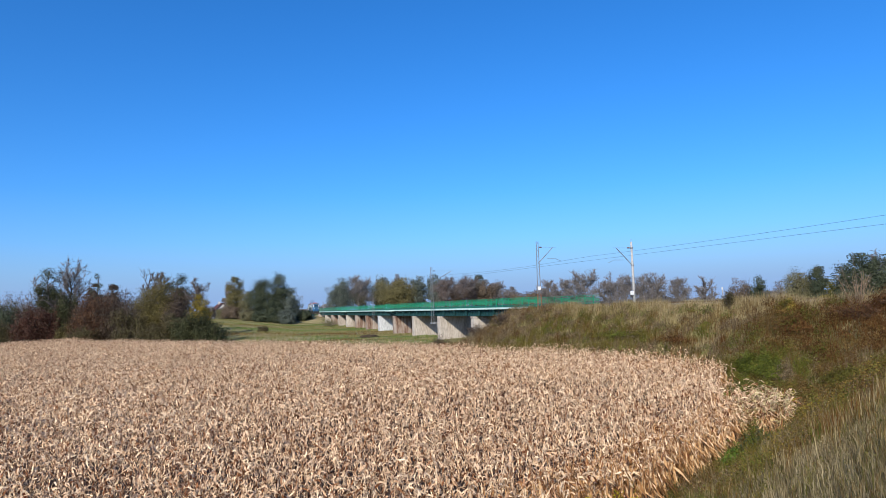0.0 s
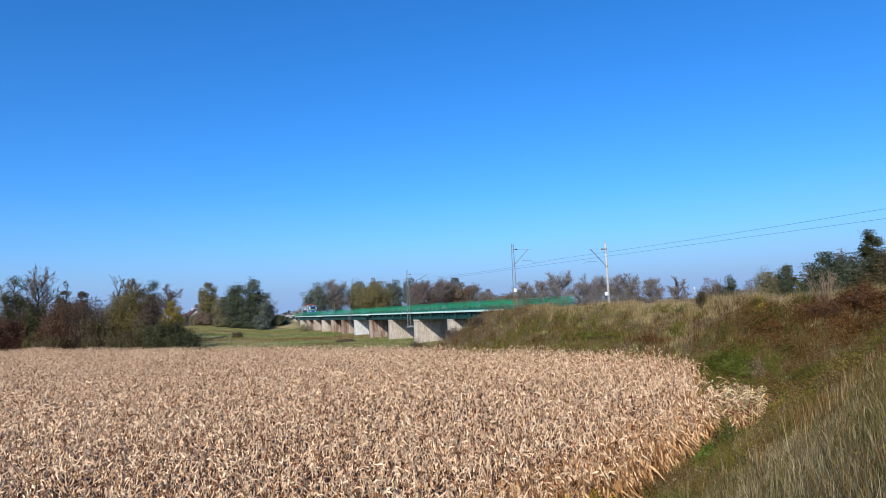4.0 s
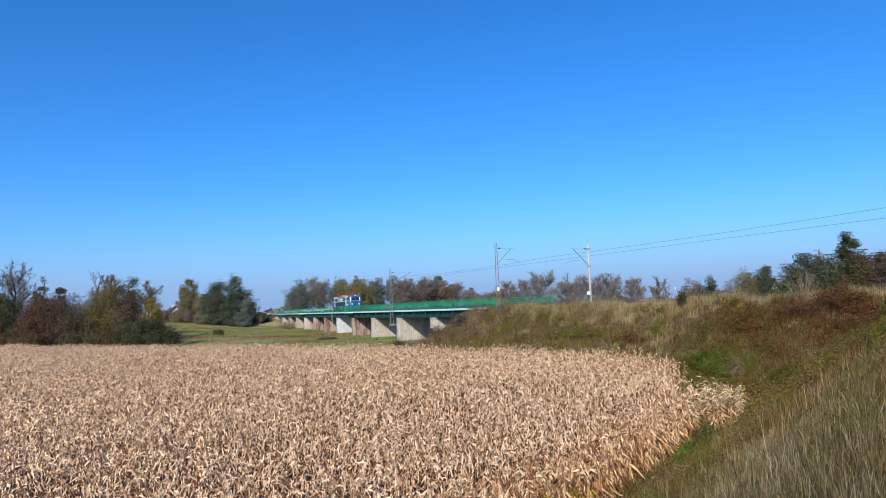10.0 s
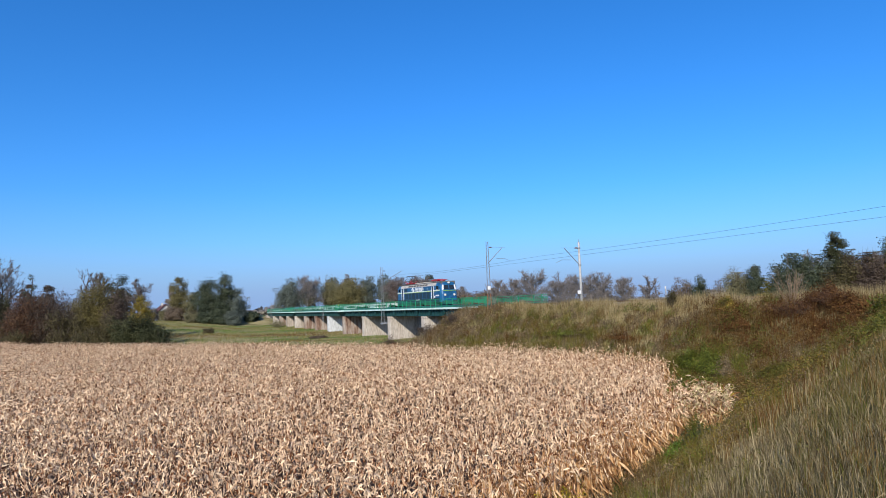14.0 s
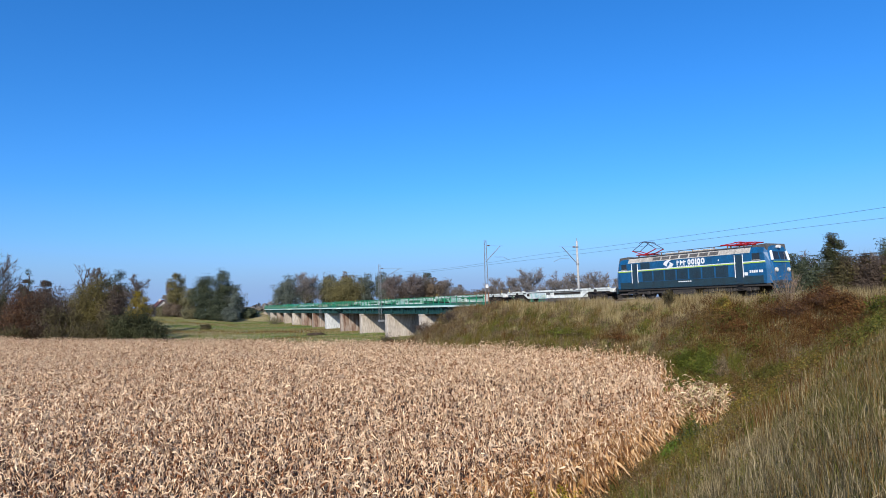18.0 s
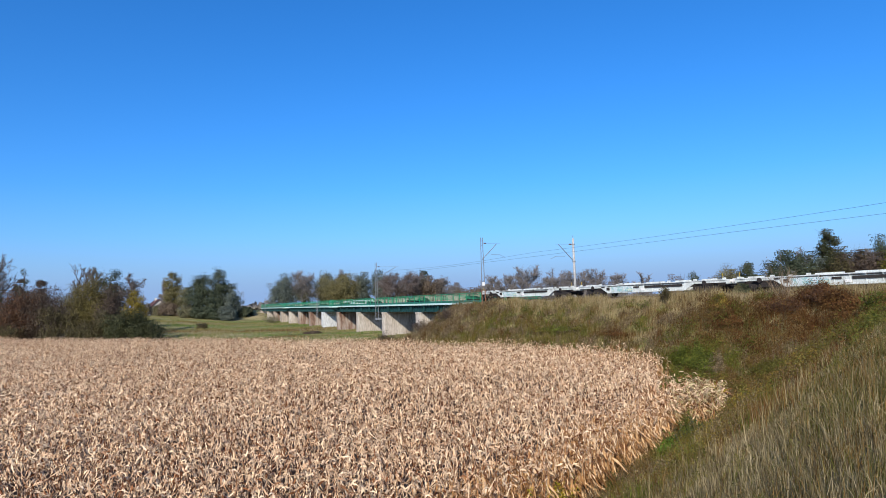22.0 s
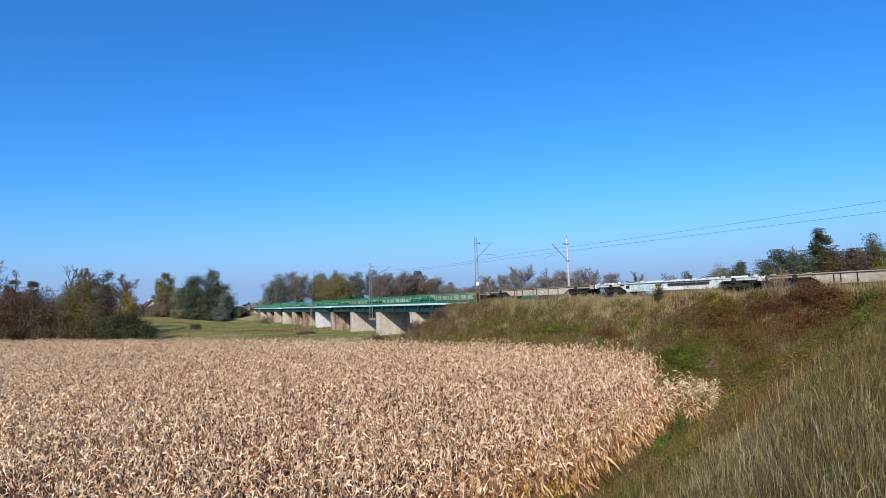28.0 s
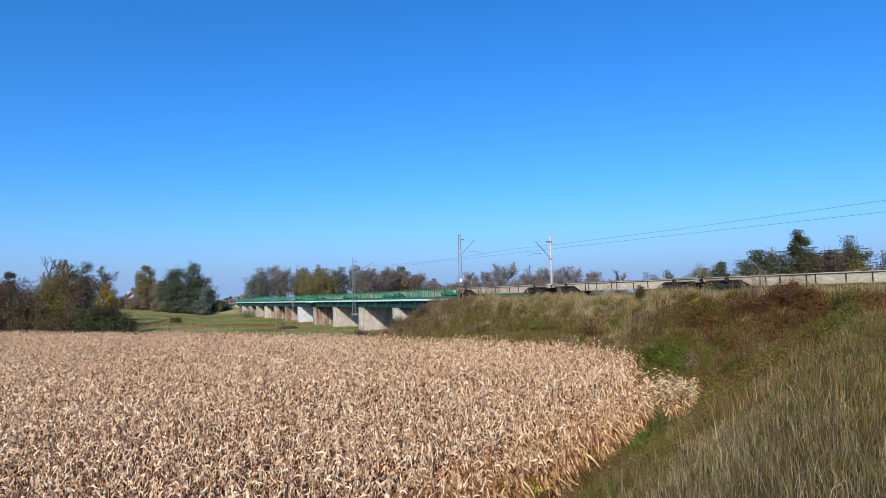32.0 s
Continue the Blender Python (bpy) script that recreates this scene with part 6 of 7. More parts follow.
def levee_grass():
    rng = np.random.default_rng(21)
    lots = {"grass_dry": [], "grass_green": [], "grass_grey": [], "grass_olive": [], "weed_brown": [], "yellow green": []}
    for a0, a1, per, wide in ((3.0, 9.0, 1020, 0.0050), (9.0, 18.0, 640, 0.0080), (18.0, 32.0, 340, 0.014), (32.0, 52.0, 190, 0.02)):
        n = int((a1 - a0) * 12.0 * per)
        along, d = rng.uniform(a0, a1, n), rng.uniform(-3.0, 9.0, n)
        x, y = levee_xy(along, d)
        s, m = to_track(x, y)
        ok = (m < -10.5) & (y > 0.5) & (np.hypot(x, y) > 2.2) & ~in_corn(x, y) & ((d < 7.3) | (along < 31))
        x, y, d, along = x[ok], y[ok], d[ok], along[ok]
        tuft, fine, broad = patches(x, y, 0.45, 1), patches(x, y, 0.16, 2), patches(x, y, 1.5, 3)
        foot = smooth(2.6, 5.2, d + 1.6 * (patches(x, y, 1.3, 5) - 0.5))
        k = len(x)
        # low undergrowth, and tall stems that stand in tufts
        low = rng.random(k) < 0.30 + 0.2 * foot + 0.3 * (0.5 - tuft)
        h = np.where(low, rng.uniform(0.08, 0.26, k), rng.uniform(0.14, 0.38, k) * (0.5 + 0.7 * tuft + 0.35 * fine))
        u = rng.random(k) + 1.3 * (broad - 0.5) + 0.9 * (tuft - 0.5) + foot * (0.35 * smooth(27, 20, along) - 0.1) + 0.14
        kind = np.where(u < 0.06, 0, np.where(u < 0.30, 1, np.where(u < 0.44, 2, np.where(u < 0.54, 4, 3))))
        kind = np.where(low & (rng.random(k) < 0.7), rng.choice((0, 1, 2, 4), k, p=(0.2, 0.4, 0.2, 0.2)), kind)
        kind = np.where((rng.random(k) < 0.72 * smooth(20, 28, along)) & (kind >= 2), rng.choice((0, 1, 4), k, p=(0.2, 0.5, 0.3)), kind)
        # darker blade kinds stand in for shade along the crest and far end
        shady = rng.random(k) < 0.75 * smooth(2.2, 0.2, d + 1.2 * (tuft - 0.5)) * smooth(5, 9, along) + 0.6 * smooth(34, 42, along)
        kind = np.where(shady, rng.choice((1, 2, 3, 4), k, p=(0.36, 0.14, 0.24, 0.26)), kind)
        h = np.where(shady, h * 1.25, h) * (1 - 0.45 * smooth(13, 24, along))
        for i, (key, w, lean) in enumerate((("grass_green", 1.3, 0.7), ("grass_olive", 1.2, 0.65), ("grass_dry", 1.0, 0.65), ("grass_grey", 1.0, 0.6), ("weed_brown", 1.2, 0.5))):
            q = kind == i
            lots[key].append(blades(x[q], y[q], h[q], np.full(q.sum(), wide * w), rng.uniform(0.0, lean, q.sum()), rng))
    # shorter, sparser grass on the crest round and behind the viewer
    n = 42000
    along, d = rng.uniform(-14, 12, n), rng.uniform(-9, 8.5, n)
    x, y = levee_xy(along, d)
    ok = ((y <= 0.5) | (along < 3) | (d < -3)) & (np.hypot(x, y) > 1.2) & ~in_corn(x, y)
    x, y = x[ok], y[ok]
    u = rng.random(len(x)) + 0.9 * (patches(x, y, 1.5, 3) - 0.5)
    for key, q in (("grass_olive", u < 0.4), ("grass_dry", (u >= 0.4) & (u < 0.7)), ("grass_grey", u >= 0.7)):
        lots[key].append(blades(x[q], y[q], rng.uniform(0.1, 0.35, q.sum()), np.full(q.sum(), 0.014), rng.uniform(0.0, 0.5, q.sum()), rng))
    # dead leaves and low herbs between the stalks
    for a0, a1, n, size in ((3.0, 10.0, 26000, 0.012), (10.0, 20.0, 22000, 0.020), (20.0, 40.0, 20000, 0.034)):
        along, d = rng.uniform(a0, a1, n), rng.uniform(-2.5, 7.5, n)
        x, y = levee_xy(along, d)
        ok = (y > 0.5) & (np.hypot(x, y) > 2.0) & ~in_corn(x, y)
        x, y = x[ok], y[ok]
        pt = np.stack([x, y, ground_z(x, y) + rng.uniform(0.01, 0.16, len(x))], 1)
        u = patches(x, y, 0.8, 8) + 0.3 * rng.random(len(x))
        for key, q in (("grass_green", u < 0.42), ("grass_olive", (u >= 0.42) & (u < 0.72)), ("weed_brown", u >= 0.72)):
            lots[key].append(leaf_tris(pt[q], size, rng))
    # tussocks and dead weeds that break the grass up
    n = 620
    along, d = 4 + 40 * rng.random(n) ** 1.5, rng.uniform(-1.0, 6.0, n)
    x, y = levee_xy(along, d)
    ok = (y > 0.5) & (np.hypot(x, y) > 2.6)
    x, y, along = x[ok], y[ok], along[ok]
    u = np.argsort(np.argsort(patches(x, y, 2.0, 18) + 0.5 * rng.random(len(x)))) / len(x)
    r, h = rng.uniform(0.10, 0.32, len(x)), rng.uniform(0.18, 0.48, len(x))
    for key, q in (("weed_brown", u < 0.3), ("grass_olive", (u >= 0.3) & (u < 0.55)), ("yellow green", (u >= 0.55) & (u < 0.68)), ("grass_grey", u >= 0.68)):
        for lo, hi, wide, leaf in ((0, 10, 0.006, 0.016), (10, 22, 0.010, 0.026), (22, 60, 0.016, 0.04)):
            k = q & (along >= lo) & (along < hi)
            if k.any():
                lots[key] += clumps(x[k], y[k], r[k], h[k], 30, rng, wide, leaf, 0.0 if key == "grass_grey" else 0.9)
    # dark ragged weeds along the crest
    n = 230
    along, d = 6.5 + 22 * rng.random(n) ** 1.3, rng.uniform(-2.2, 0.9, n)
    x, y = levee_xy(along, d)
    r, h, u = rng.uniform(0.12, 0.35, n), rng.uniform(0.3, 0.62, n), rng.random(n)
    for key, q in (("grass_olive", u < 0.55), ("weed_brown", (u >= 0.55) & (u < 0.9)), ("yellow green", u >= 0.9)):
        for lo, hi, wide, leaf in ((0, 12, 0.007, 0.014), (12, 40, 0.011, 0.022)):
            k = q & (along >= lo) & (along < hi)
            if k.any():
                lots[key] += clumps(x[k], y[k], r[k], h[k], 44, rng, wide, leaf, 0.7)
    gr = thing("levee_grass", pose(0, 0, 0), "tall dry grey grass with olive undergrowth on a levee slope", "grass", kind="stuff")
    for key, name in (("grass_dry", "dry_blades"), ("grass_grey", "grey_blades"), ("grass_olive", "olive_blades"), ("grass_green", "green_blades"), ("weed_brown", "brown_blades"), ("yellow green", "yellow_blades")):
        v, f = join(lots[key])
        mesh_part(name, fast_mesh(name, v, f, MAT[key]), gr)


levee_grass()


def bushes(x, y, r, h, leaves, size, rng):
    """Low rounded bushes, each a dome of small leaves that turn outwards."""
    n = len(x)
    u = rng.normal(size=(n * leaves, 3))
    u /= np.linalg.norm(u, axis=1)[:, None]
    u[:, 2] = np.abs(u[:, 2])
    k = np.repeat(np.arange(n), leaves)
    lump = 1 + 0.28 * np.sin(3 * np.arctan2(u[:, 1], u[:, 0]) + k * 1.7) + 0.15 * np.sin(7 * u[:, 2] + k)
    rad = (rng.uniform(0.35, 1.0, n * leaves) ** 0.5 * lump)[:, None]
    p = u * rad * np.stack([r[k], r[k], h[k]], 1)
    z = ground_z(x, y)
    return leaf_tris(p + np.stack([x[k], y[k], z[k] + 0.02], 1), size, rng, u + np.array([0, 0, 0.2]))


def bank_weeds():
    """Straw along the crest; russet, brown and olive weeds on the flank and in the hollow at its foot."""
    rng = np.random.default_rng(31)
    lots = {"straw": [], "weed_brown": [], "weed_green": [], "russet_weed": [], "bramble": [], "yellow green": [], "mauve_weed": [], "bright green": [], "ochre": []}

    # low growth everywhere
    m = 125000
    s, n = rng.uniform(-30, 58, m), -2.2 - 14.5 * rng.random(m) ** 1.1
    x, y = line_xy(s, n)
    ok = ~in_corn(x, y) & ((-0.832 * x + 0.555 * y > 4.0) | (n > -11.5))
    x, y, s, n = x[ok], y[ok], s[ok], n[ok]
    k = len(x)
    spot, fine = patches(s, n, 1.6, 11), patches(s, n, 0.5, 12)
    high = smooth(-8.0, -4.6, n + 2.4 * (patches(s, n, 3.0, 13) - 0.5))
    crest = smooth(-5.6, -4.2, n) * smooth(-12, -4, s)
    h = rng.uniform(0.15, 0.55, k) * (0.4 + 0.6 * spot + 0.5 * fine) * (1 + 0.7 * high) * (1 - 0.1 * crest) + (0.26 + 0.38 * smooth(17, 28, s)) * crest * (0.35 + 0.65 * rng.random(k))
    cone = smooth(-2, -10, s)
    red = smooth(29, 35, s) * smooth(-3.8, -5.0, n) * smooth(-9.5, -6.5, n) + 0.25 * smooth(24, 30, s) * smooth(-5, -7, n) + 0.12 * cone
    green = 0.55 * smooth(25, 12, s) * (1 - cone) * (0.35 + 0.65 * smooth(-5, -7.5, n)) + 0.35 * smooth(-8.6, -10.5, n) * smooth(14, 24, s)
    u = rng.random(k) + 0.9 * (spot - 0.5)
    straw = u < 0.22 * (1 - cone) + (0.62 + 0.43 * smooth(4, 14, s)) * high * (1 - 0.9 * cone) * (1 - 0.6 * red)
    olive = ~straw & (rng.random(k) + 0.7 * (fine - 0.5) < 0.12 + 0.62 * green)
    russet = ~straw & ~olive & (rng.random(k) + 0.8 * (spot - 0.5) < 0.15 + 0.7 * red)
    rest = ~straw & ~olive & ~russet
    dull = rest & (rng.random(k) < 0.45 + 0.4 * cone)
    rest = rest & ~dull
    for key, q, w in (("straw", straw, 0.022), ("weed_green", olive, 0.036), ("russet_weed", russet, 0.03), ("mauve_weed", dull, 0.03), ("weed_brown", rest, 0.03)):
        lots[key].append(blades(x[q], y[q], h[q], np.full(q.sum(), w), rng.uniform(0.02, 0.35, q.sum()), rng, far=True))
    # clumps
    m = 1600
    s, n = rng.uniform(-28, 58, m), -3.7 - 11.5 * rng.random(m) ** 0.8
    x, y = line_xy(s, n)
    ok = ~in_corn(x, y) & ((-0.832 * x + 0.555 * y > 5.0) | (n > -10.5))
    x, y, s, n = x[ok], y[ok], s[ok], n[ok]
    k = len(x)
    r = rng.uniform(0.3, 1.1, k)
    h = rng.uniform(0.5, 1.45, k) * (0.72 + 0.28 * smooth(-4, -9, n))
    cone = smooth(-2, -10, s)
    red = 0.08 + 0.75 * smooth(30, 35, s + 6 * (patches(s, n, 2.5, 14) - 0.5)) * smooth(-9.5, -6.5, n) + 0.3 * smooth(24, 30, s) * smooth(-5, -7, n) * smooth(-11, -9, n) + 0.1 * cone
    green = 0.16 + 0.5 * smooth(24, 14, s) * (1 - cone) + 0.3 * smooth(-8.8, -10.6, n)
    is_red = rng.random(k) < red
    is_green = ~is_red & (rng.random(k) < green)
    is_brown = ~is_red & ~is_green
    is_dull = is_brown & (rng.random(k) < 0.5 + 0.5 * cone)
    is_brown = is_brown & ~is_dull
    for key, q in (("russet_weed", is_red), ("weed_green", is_green), ("mauve_weed", is_dull), ("weed_brown", is_brown)):
        lots[key] += clumps(x[q], y[q], r[q], h[q], 46, rng, 0.026, 0.048, 2.0, True)
    # the hollow between levee and embankment
    m = 900
    along, d = rng.uniform(26, 56, m), rng.uniform(3.6, 12.5, m)
    x, y = levee_xy(along, d)
    s, n = to_track(x, y)
    ok = ~in_corn(x, y) & (n < -9.5) & (n > -32)
    x, y, along, d = x[ok], y[ok], along[ok], d[ok]
    r = rng.uniform(0.3, 0.9, len(x))
    h = rng.uniform(0.4, 1.15, len(x)) * (0.6 + 0.4 * smooth(4, 8, d))
    u = np.argsort(np.argsort(patches(x, y, 2.4, 16) + 0.22 * rng.random(len(x)))) / len(x)
    for key, k in (("bramble", u < 0.22), ("weed_green", (u >= 0.22) & (u < 0.42)), ("yellow green", (u >= 0.42) & (u < 0.58)), ("mauve_weed", (u >= 0.58) & (u < 0.72)), ("weed_brown", (u >= 0.72) & (u < 0.90)), ("russet_weed", u >= 0.90)):
        lots[key] += clumps(x[k], y[k], r[k], h[k], 46, rng, 0.022, 0.05, 2.2, True)
    # weeds that run up the levee's flank from the hollow
    m = 560
    along = rng.uniform(15, 54, m)
    d = 6.2 - 5.8 * smooth(22, 44, along) * rng.random(m) + rng.normal(0, 0.45, m)
    x, y = levee_xy(along, d)
    s, n = to_track(x, y)
    ok = ~in_corn(x, y) & (n < -9.5) & (patches(x, y, 1.8, 15) < 0.62)
    x, y, along = x[ok], y[ok], along[ok]
    near = smooth(34, 18, along)
    r, h = rng.uniform(0.25, 0.7, len(x)), rng.uniform(0.45, 1.1, len(x)) * (1 - 0.35 * near)
    u = rng.random(len(x))
    for key, k in (("bramble", u < 0.22), ("weed_green", (u >= 0.22) & (u < 0.55)), ("yellow green", (u >= 0.55) & (u < 0.68)), ("weed_brown", (u >= 0.68) & (u < 0.86)), ("russet_weed", u >= 0.86)):
        lots[key] += clumps(x[k], y[k], r[k], h[k], 46, rng, 0.018, 0.035, 1.2)
    # mixed weeds in a band beside the maize edge
    m = 620
    along = rng.uniform(13, 37, m)
    d = rng.normal(5.6, 1.2, m) + 0.04 * (30 - along)
    x, y = levee_xy(along, d)
    ok = ~in_corn(x, y)
    x, y = x[ok], y[ok]
    r, h = rng.uniform(0.2, 0.55, len(x)), rng.uniform(0.35, 0.95, len(x))
    u = np.argsort(np.argsort(patches(x, y, 1.7, 17) + 0.3 * rng.random(len(x)))) / len(x)
    for key, k in (("bramble", u < 0.10), ("weed_green", (u >= 0.10) & (u < 0.30)), ("yellow green", (u >= 0.30) & (u < 0.44)), ("straw", (u >= 0.44) & (u < 0.58)), ("mauve_weed", (u >= 0.58) & (u < 0.8)), ("weed_brown", (u >= 0.8) & (u < 0.93)), ("russet_weed", u >= 0.93)):
        lots[key] += clumps(x[k], y[k], r[k], h[k], 46, rng, 0.013, 0.026, 1.2)
    # tall dry stalks that stand over the rest
    m = 15000
    s, n = rng.uniform(-12, 56, m), -3.6 - 9.0 * rng.random(m) ** 1.1
    x, y = line_xy(s, n)
    tuft = patches(x, y, 0.7, 43) + 0.3 * rng.random(m)
    ok = ~in_corn(x, y) & (n > -12.5) & (tuft > 0.5)
    x, y, s, n = x[ok], y[ok], s[ok], n[ok]
    h = rng.uniform(0.45, 1.05, len(x))
    u = rng.random(len(x)) + 0.5 * smooth(26, 34, s)
    for key, q in (("straw", u < 0.55), ("weed_brown", (u >= 0.55) & (u < 1.0)), ("russet_weed", u >= 1.0)):
        lots[key].append(blades(x[q], y[q], h[q], np.full(q.sum(), 0.024), rng.uniform(0.02, 0.3, q.sum()), rng, far=True))
    m = 16000
    along, d = rng.uniform(12, 44, m), rng.uniform(1.8, 8.0, m)
    x, y = levee_xy(along, d)
    tuft = patches(x, y, 0.6, 44) + 0.25 * rng.random(m)
    s, n = to_track(x, y)
    ok = ~in_corn(x, y) & (n < -10.5) & (tuft > 0.62)
    x, y, along = x[ok], y[ok], along[ok]
    h = rng.uniform(0.3, 0.85, len(x))
    u = patches(x, y, 2.2, 45) + 0.5 * rng.random(len(x))
    for key, q in (("yellow green", u < 0.42), ("weed_brown", (u >= 0.42) & (u < 0.72)), ("straw", (u >= 0.72) & (u < 0.98)), ("russet_weed", u >= 0.98)):
        lots[key].append(blades(x[q], y[q], h[q], 0.006 + 0.00045 * along[q], rng.uniform(0.02, 0.35, q.sum()), rng, far=True))
    # bushy growth: (span of the line or of the levee), count, radius, height, leaf, kinds
    for on_line, a0, a1, b0, b1, m, r0, r1, h0, h1, size, kinds in (
            (True, 27, 52, -9.8, -4.4, 150, 0.5, 1.2, 0.6, 1.25, 0.06, ("russet_weed", "russet_weed", "weed_brown", "russet_weed", "bramble")),
            (True, -8, 28, -10.8, -5.0, 170, 0.4, 1.0, 0.4, 0.9, 0.058, ("weed_green", "mauve_weed", "bramble", "mauve_weed", "weed_brown")),
            (True, -24, -3, -10.5, -3.6, 130, 0.6, 1.3, 0.6, 1.35, 0.065, ("mauve_weed", "weed_brown", "mauve_weed", "mauve_weed", "weed_green")),
            (False, 43, 57, 7.5, 15, 90, 0.5, 1.2, 0.6, 1.4, 0.06, ("bramble", "weed_green", "bramble", "weed_brown", "bramble")),
            (False, 26, 46, 2.6, 9.0, 210, 0.3, 0.9, 0.35, 0.95, 0.05, ("yellow green", "bramble", "ochre", "weed_brown", "weed_green", "mauve_weed", "yellow green")),
            (False, 31, 50, 0.3, 4.5, 120, 0.3, 0.9, 0.3, 0.8, 0.05, ("bramble", "yellow green", "weed_green", "russet_weed", "bramble")),
            (False, 14, 31, 3.6, 8.1, 240, 0.2, 0.55, 0.3, 0.75, 0.03, ("mauve_weed", "bramble", "ochre", "weed_green", "mauve_weed", "weed_brown", "yellow green"))):
        a, b = rng.uniform(a0, a1, m), rng.uniform(b0, b1, m)
        x, y = line_xy(a, b) if on_line else levee_xy(a, b)
        s, n = to_track(x, y)
        ok = ~in_corn(x, y) & ~in_corn(x - 0.3, y) & (n > -40)
        x, y = x[ok], y[ok]
        r, h = rng.uniform(r0, r1, len(x)), rng.uniform(h0, h1, len(x))
        kind = (patches(x, y, 1.2, 41) * 0.45 + rng.random(len(x)) * 0.55) * len(kinds)
        for i, key in enumerate(kinds):
            q = (kind >= i) & (kind < i + 1)
            if q.any():
                lots[key].append(bushes(x[q], y[q], r[q], h[q], 320, size, rng))
    # single bushes that stand out at the levee's foot and in the hollow: place along and across the levee, radius, height, leaf
    for along, d, r, h, size, key in ((29.8, 7.85, 0.8, 1.15, 0.034, "bramble"), (28.6, 7.55, 0.6, 0.95, 0.034, "bramble"), (26.4, 7.65, 0.5, 0.8, 0.034, "bright green"), (25.2, 7.55, 0.5, 0.6, 0.03, "bramble"),
                                      (31.4, 6.6, 0.7, 1.05, 0.034, "mauve_weed"), (32.6, 6.2, 0.6, 0.9, 0.034, "mauve_weed"), (20.4, 4.3, 0.5, 0.5, 0.022, "ochre"), (21.6, 4, 0.6, 0.55, 0.022, "ochre"), (22.6, 3.6, 0.6, 0.5, 0.024, "ochre"),
                                      (24, 4.6, 0.6, 0.6, 0.026, "weed_brown"), (36.5, 6.6, 0.8, 0.9, 0.04, "weed_brown"), (38.8, 6.9, 0.8, 0.9, 0.04, "weed_brown"), (26.8, 4.6, 0.6, 0.55, 0.03, "mauve_weed"),
                                      (19.4, 7.15, 0.25, 0.45, 0.022, "bright green"), (20.8, 7.85, 0.45, 0.7, 0.026, "bramble"), (22, 7.95, 0.5, 0.8, 0.026, "weed_brown"), (17.6, 7.95, 0.45, 0.7, 0.024, "yellow green"), (16.2, 8.05, 0.45, 0.7, 0.024, "mauve_weed"), (19.2, 7.95, 0.4, 0.7, 0.024, "mauve_weed"), (18.2, 6.95, 0.4, 0.5, 0.022, "mauve_weed"), (22.5, 7.45, 0.5, 0.7, 0.028, "weed_brown"), (23.9, 7.45, 0.5, 0.75, 0.028, "yellow green"),
                                      (50.9, 12.4, 1.5, 1.5, 0.06, "bramble"), (50, 11.4, 1.1, 1.2, 0.06, "bramble"), (51.5, 13.6, 1.0, 1.2, 0.06, "bramble"), (49.2, 10.5, 0.7, 1.2, 0.05, "mauve_weed"), (50.6, 14.4, 0.9, 1.1, 0.055, "yellow green"),
                                      (47.4, 10, 0.5, 0.9, 0.045, "ochre"), (45.6, 6, 1.2, 1.0, 0.055, "yellow green"), (47, 6.6, 1.1, 0.9, 0.055, "yellow green"), (44, 5.2, 1.0, 0.9, 0.05, "yellow green"), (43.2, 8, 1.0, 1.1, 0.055, "weed_brown"), (45, 9, 1.1, 1.2, 0.055, "weed_brown"), (41, 7.6, 0.9, 1.0, 0.05, "weed_green"),
                                      (54.1, 10.6, 1.2, 1.1, 0.06, "russet_weed"), (56.9, 11.6, 0.9, 1.0, 0.06, "ochre"), (57.6, 20.6, 1.2, 0.5, 0.05, "russet_weed"), (58.4, 22.4, 1.0, 0.45, 0.05, "weed_brown"), (60.3, 25.2, 1.6, 0.5, 0.05, "weed_green"), (61.5, 27.6, 1.9, 0.5, 0.05, "bramble"), (62.8, 30.2, 1.7, 0.5, 0.05, "weed_green"), (54.2, 4.4, 1.3, 1.3, 0.06, "russet_weed"), (52.4, 3, 1.2, 1.2, 0.06, "russet_weed")):
        x, y = levee_xy(np.array([along]), np.array([d]))
        lots[key].append(bushes(x, y, np.array([r]), np.array([h]), int(2400 * max(r, 0.5) * h), size * 1.2, rng))
        lots[key] += clumps(x, y, np.array([r]), np.array([h * 1.2]), 40, rng, size * 0.45, size, 1.5)
    w = thing("embankment_weeds", pose(0, 0, 0), "russet, straw and olive weeds on the railway embankment", "weeds", kind="stuff")
    for key, name in (("straw", "straw_grass"), ("weed_brown", "brown_weeds"), ("weed_green", "olive_weeds"), ("russet_weed", "russet_weeds"), ("bramble", "green_weeds"), ("yellow green", "yellow_weeds"), ("mauve_weed", "grey_brown_weeds"), ("ochre", "ochre_weeds"), ("bright green", "fresh_green_weeds")):
        v, f = join(lots[key])
        mesh_part(name, fast_mesh(name, v, f, MAT[key]), w)


bank_weeds()


